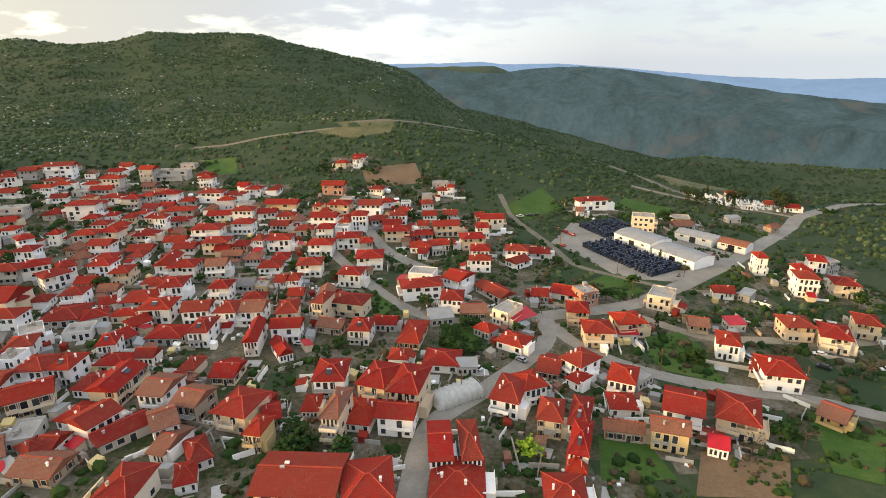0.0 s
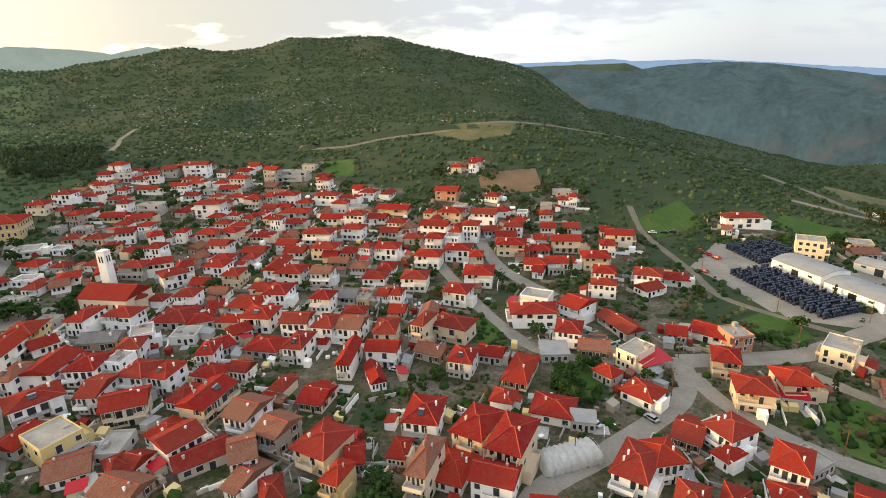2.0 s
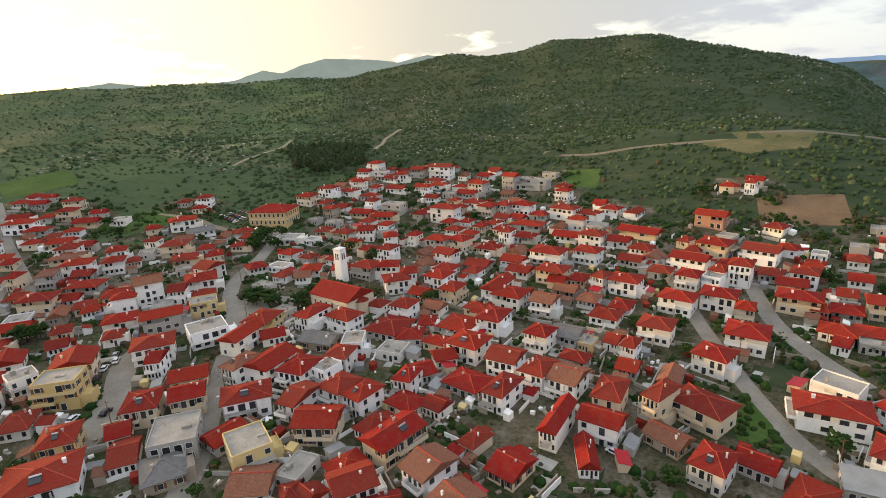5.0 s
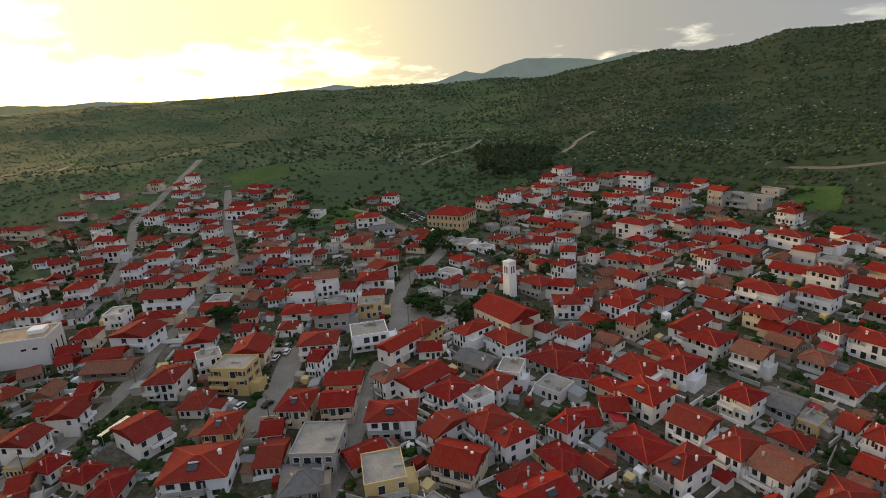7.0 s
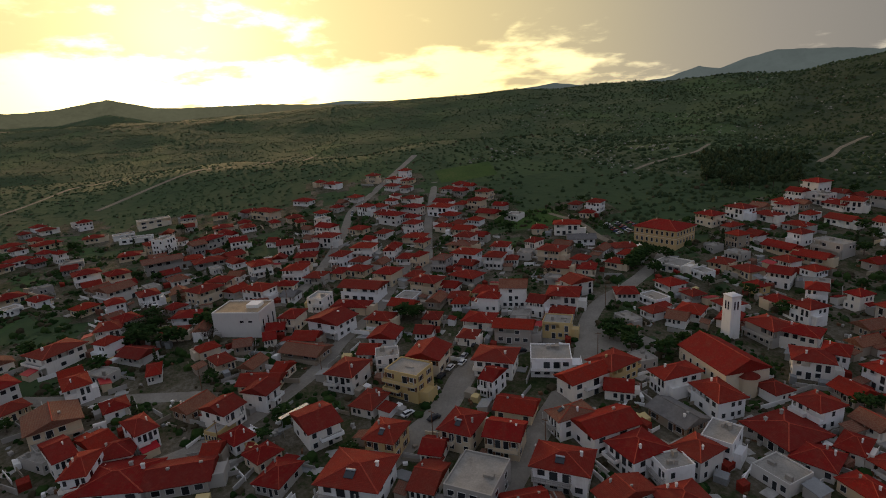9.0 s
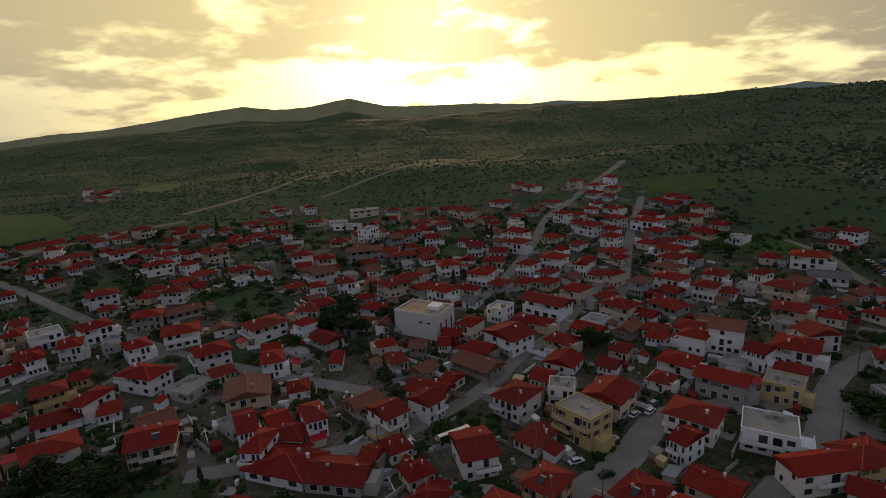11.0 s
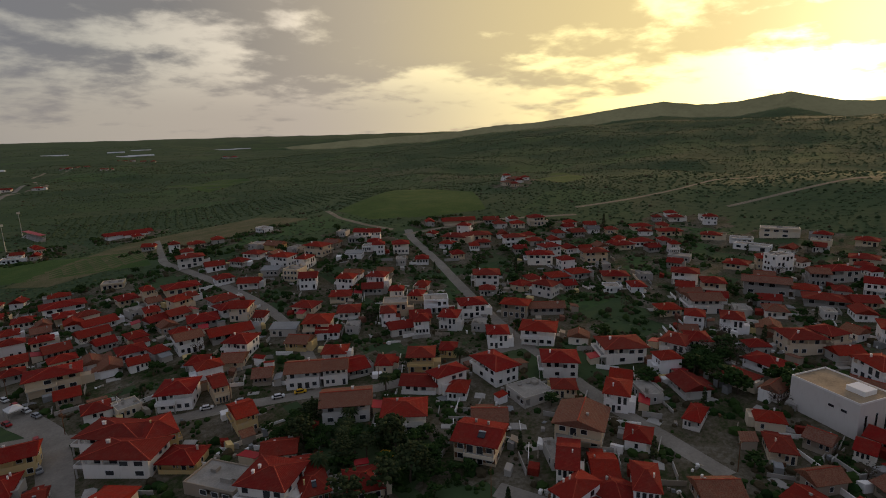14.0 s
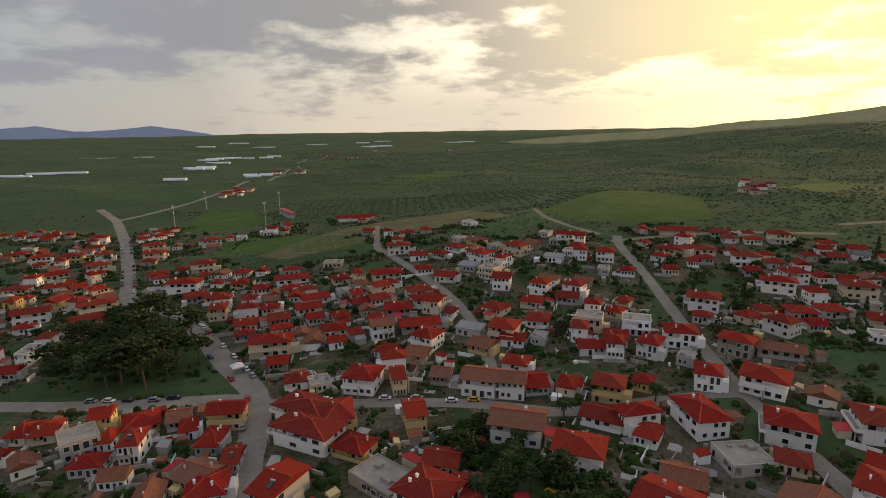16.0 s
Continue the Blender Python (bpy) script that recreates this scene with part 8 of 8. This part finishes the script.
for k, cx, cy, ct in ((5, -147, -35, 20), (2, -40, 118, 10), (0, -50, 168, 80), (0, 10, 152, 50), (2, -38, 196, 30), (1, 25, 157, 45), (0, -199, 111, 51), (0, -201, 115.5, 54), (1, -205, 117, 54), (0, -187, 103.5, 40), (2, -194.5, 107, 50), (0, -177, 94, 30), (2, -173, 101, 30), (2, -212, 122.5, 60), (1, -39, -122, 80), (2, -46, -121, 80), (0, -68, -99, 5), (1, -70.5, -93, 8), (2, -67.5, -82, 10), (0, -136, -86, 75), (5, -143, -84, 72), (3, 62, 268, 40), (3, 65, 293, 30), (3, 68, 289, 30), (3, 71, 285, 40), (0, 46, 312, 80), (2, 52, 314, 75), (2, 57, 316, 80), (0, 125, 160, 60), (2, 121, 152, 50), (0, 140, 150, 80), (1, 133, 190, 40), (0, 110, 147, 70), (1, 100, 158, 10), (0, -185, -30, 60), (1, -182, -26, 60), (0, -179, -22, 60)):
    car(k, cx, cy, ct)


def pole_proto():
    c = new("utility_pole")
    bm = bmesh.new()
    rod(bm, (0, 0, -0.5), (0, 0, 8.5), 0.14, 7, 0.09)
    part("pole", bm, SHUTTER, c)
    bm = bmesh.new()
    box(bm, -0.9, 0.9, -0.05, 0.05, 7.9, 8.02)
    part("crossarm", bm, SHUTTER, c)
    return tagged(c, "brown wooden utility pole at the roadside", "utility pole", "utility poles of the village")


POLE = None
for pts, wd in LANES[:20]:
    run = 0.0
    for (x0, y0), (x1, y1) in zip(pts, pts[1:]):
        L = math.hypot(x1 - x0, y1 - y0)
        run += L
        if run > 38 and math.hypot(x0 + 55, y0 - 70) < 330:
            run = 0.0
            tx, ty = (x1 - x0) / L, (y1 - y0) / L
            px, py = x1 - ty * (wd / 2 + 0.6), y1 + tx * (wd / 2 + 0.6)
            if near(BUSY, px, py, 0.0):
                continue
            m = pose(px, py, ground(px, py), 0, 0, math.degrees(math.atan2(ty, tx)) + 90)
            if POLE is None:
                POLE = pole_proto()
                POLE.matrix_basis = m
            else:
                copy_thing(POLE, m)


def yard_wall(x, y, turn, length, mat):
    bm = bmesh.new()
    box(bm, -length / 2, length / 2, -0.12, 0.12, -1.2, 1.25)
    box(bm, -length / 2 - 0.05, length / 2 + 0.05, -0.18, 0.18, 1.25, 1.33)
    me = bpy.data.meshes.new("yard_wall")
    bmesh.ops.recalc_face_normals(bm, faces=bm.faces[:])
    bm.to_mesh(me)
    bm.free()
    me.materials.append(mat)
    ob = new("yard_wall", me)
    ob.matrix_basis = pose(x, y, ground(x, y), 0, 0, turn)
    return tagged(ob, "low pale rendered yard wall with a coping", "wall", "yard walls of the village")


rng = random.Random(51)
for hx, hy, hr, ht in HOUSES[:640]:
    if rng.random() < 0.34:
        a = radians(ht + 90 * rng.randrange(4))
        x, y = hx + math.cos(a) * (hr + 3.2), hy + math.sin(a) * (hr + 3.2)
        if near(PAVED, x, y, 1.0) or near(BUSY, x, y, -1.2) or in_field(x, y):
            continue
        yard_wall(x, y, math.degrees(a) + 90, rng.uniform(7, 13), rng.choice((WALLS["c"], WALLS["g"], WALLS["s"], CONCRETE, CONCRETE)))


# walls, stacks and stores of every yard, too many to pick apart
def yard_clutter():
    rng = random.Random(61)
    V, F, M = [], [], []

    def block(x, y, z, a, w, d, h, m, tilt=0.0):
        c, sn = math.cos(a), math.sin(a)
        b = len(V)
        for zz in (-0.4, h):
            for px, py in ((-w, -d), (w, -d), (w, d), (-w, d)):
                V.append((x + (px * c - py * sn) / 2, y + (px * sn + py * c) / 2, z + zz + (tilt * py if zz > 0 else 0)))
        for q in ((4, 5, 6, 7), (0, 1, 5, 4), (1, 2, 6, 5), (2, 3, 7, 6), (3, 0, 4, 7)):
            F.append(tuple(k + b for k in q))
            M.append(m)

    mats = [WALLS["w"], WALLS["g"], CONCRETE, WALLS["s"], ROOFS["z"], ROOFS["o"], SHUTTER, ROOFS["r"], WALLS["y"]]
    for hx, hy, hr, ht in HOUSES:
        reach = math.hypot(hx + 55, hy - 70)
        if reach > 330:
            continue
        n = 9 if reach < 170 else 5
        turn = radians(ht)
        for _ in range(n):
            a = rng.uniform(0, 6.28)
            r = hr + rng.uniform(0.3, 6.0)
            x, y = hx + math.cos(a) * r, hy + math.sin(a) * r
            if near(BUSY, x, y, -0.6) or near(PAVED, x, y, 0.8) or in_field(x, y):
                continue
            z, k = ground(x, y), rng.random()
            face = turn + rng.choice((0, 1.5708)) + rng.gauss(0, 0.06)
            if k < 0.34:
                block(x, y, z, face, rng.uniform(4, 9), 0.2, rng.uniform(0.9, 1.8), rng.choice((0, 0, 1, 2, 3)))
            elif k < 0.52:
                block(x, y, z, face, rng.uniform(2.5, 5.5), rng.uniform(2, 4.5), 0.16, rng.choice((2, 1, 2, 4)))
            elif k < 0.70:
                block(x, y, z, face, rng.uniform(1.8, 3.6), rng.uniform(1.5, 2.6), rng.uniform(1.7, 2.5), rng.choice((0, 1, 3, 4, 5, 7, 7, 8)), 0.12)
            else:
                for _ in range(rng.randint(1, 4)):
                    block(x + rng.gauss(0, 1.1), y + rng.gauss(0, 1.1), z, rng.uniform(0, 3), rng.uniform(0.4, 1.4), rng.uniform(0.4, 1.1), rng.uniform(0.3, 1.2), rng.choice((0, 1, 2, 4, 6, 6, 3)))
    return tagged(new("yard_clutter", put_mesh("yard_clutter", V, F, mats, False, M)), "low walls, slabs, stacks and small stores in the yards", "yard clutter", kind="stuff")


yard_clutter()


SHEET = plain("bright_sheet_metal", (0.62, 0.60, 0.55), 0.22, 0.9, 0.12, 0.5)


def metal_lean_to(x, y, z, turn, length, width):
    """A smooth sheet-metal strip roof along the eaves of a house, on steel posts."""
    c = new("metal_canopy")
    bm = bmesh.new()
    box(bm, -length / 2, length / 2, -width / 2, width / 2, z, z + 0.06)
    for i in range(int(length / 0.8)):
        px = -length / 2 + 0.4 + i * 0.8
        box(bm, px - 0.03, px + 0.03, -width / 2, width / 2, z + 0.06, z + 0.1)
    part("sheet", bm, SHEET, c, "smooth pale sheet metal")
    for px in (-length / 2 + 0.3, length / 2 - 0.3):
        bm = bmesh.new()
        rod(bm, (px, -width / 2 + 0.15, -0.6), (px, -width / 2 + 0.15, z), 0.07, 6)
        part("post", bm, METAL, c)
    c.matrix_basis = pose(x, y, ground(x, y), 0, 0, turn)
    return tagged(c, "long pale sheet-metal canopy along the eaves of a house", "canopy")


metal_lean_to(-179.0, 62.5, 5.7, 130.6, 9.5, 1.4)


def kiosk(x, y):
    """A white market tent at the crossing: four posts under a pointed canopy."""
    c = new("market_tent")
    bm = bmesh.new()
    top = bm.verts.new((0, 0, 4.0))
    low = [bm.verts.new((a * 2.3, b * 2.3, 2.7)) for a, b in ((-1, -1), (1, -1), (1, 1), (-1, 1))]
    hem = [bm.verts.new((v.co.x, v.co.y, 2.3)) for v in low]
    for i in range(4):
        j = (i + 1) % 4
        bm.faces.new((low[i], low[j], top)), bm.faces.new((hem[i], hem[j], low[j], low[i]))
    part("canopy", bm, FRAME, c)
    for a, b in ((-1, -1), (1, -1), (1, 1), (-1, 1)):
        bm = bmesh.new()
        rod(bm, (a * 2.2, b * 2.2, -0.3), (a * 2.2, b * 2.2, 2.5), 0.05, 6)
        part("post", bm, METAL, c)
    c.matrix_basis = pose(x, y, ground(x, y) + 0.2, 0, 0, 20)
    return tagged(c, "white market tent standing at the street crossing", "tent")


kiosk(-65.5, -134.5)


def market_canopy(x, y, turn):
    """A long red awning on steel posts over a yard."""
    c = new("market_canopy")
    bm = bmesh.new()
    v = box(bm, -5.5, 5.5, -3.6, 3.6, 3.2, 3.3)
    for q in v:
        q.co.z += (q.co.y + 3.6) * 0.14
    part("awning", bm, ROOFS["m"], c)
    for px in (-5.2, 0, 5.2):
        for py in (-3.3, 3.3):
            bm = bmesh.new()
            rod(bm, (px, py, -0.4), (px, py, 3.2 + (py + 3.6) * 0.14), 0.07, 6)
            part("post", bm, METAL, c)
    c.matrix_basis = pose(x, y, ground(x, y), 0, 0, turn)
    return tagged(c, "bright red awning on steel posts beside the street", "canopy")


market_canopy(28.5, 184.5, 33)
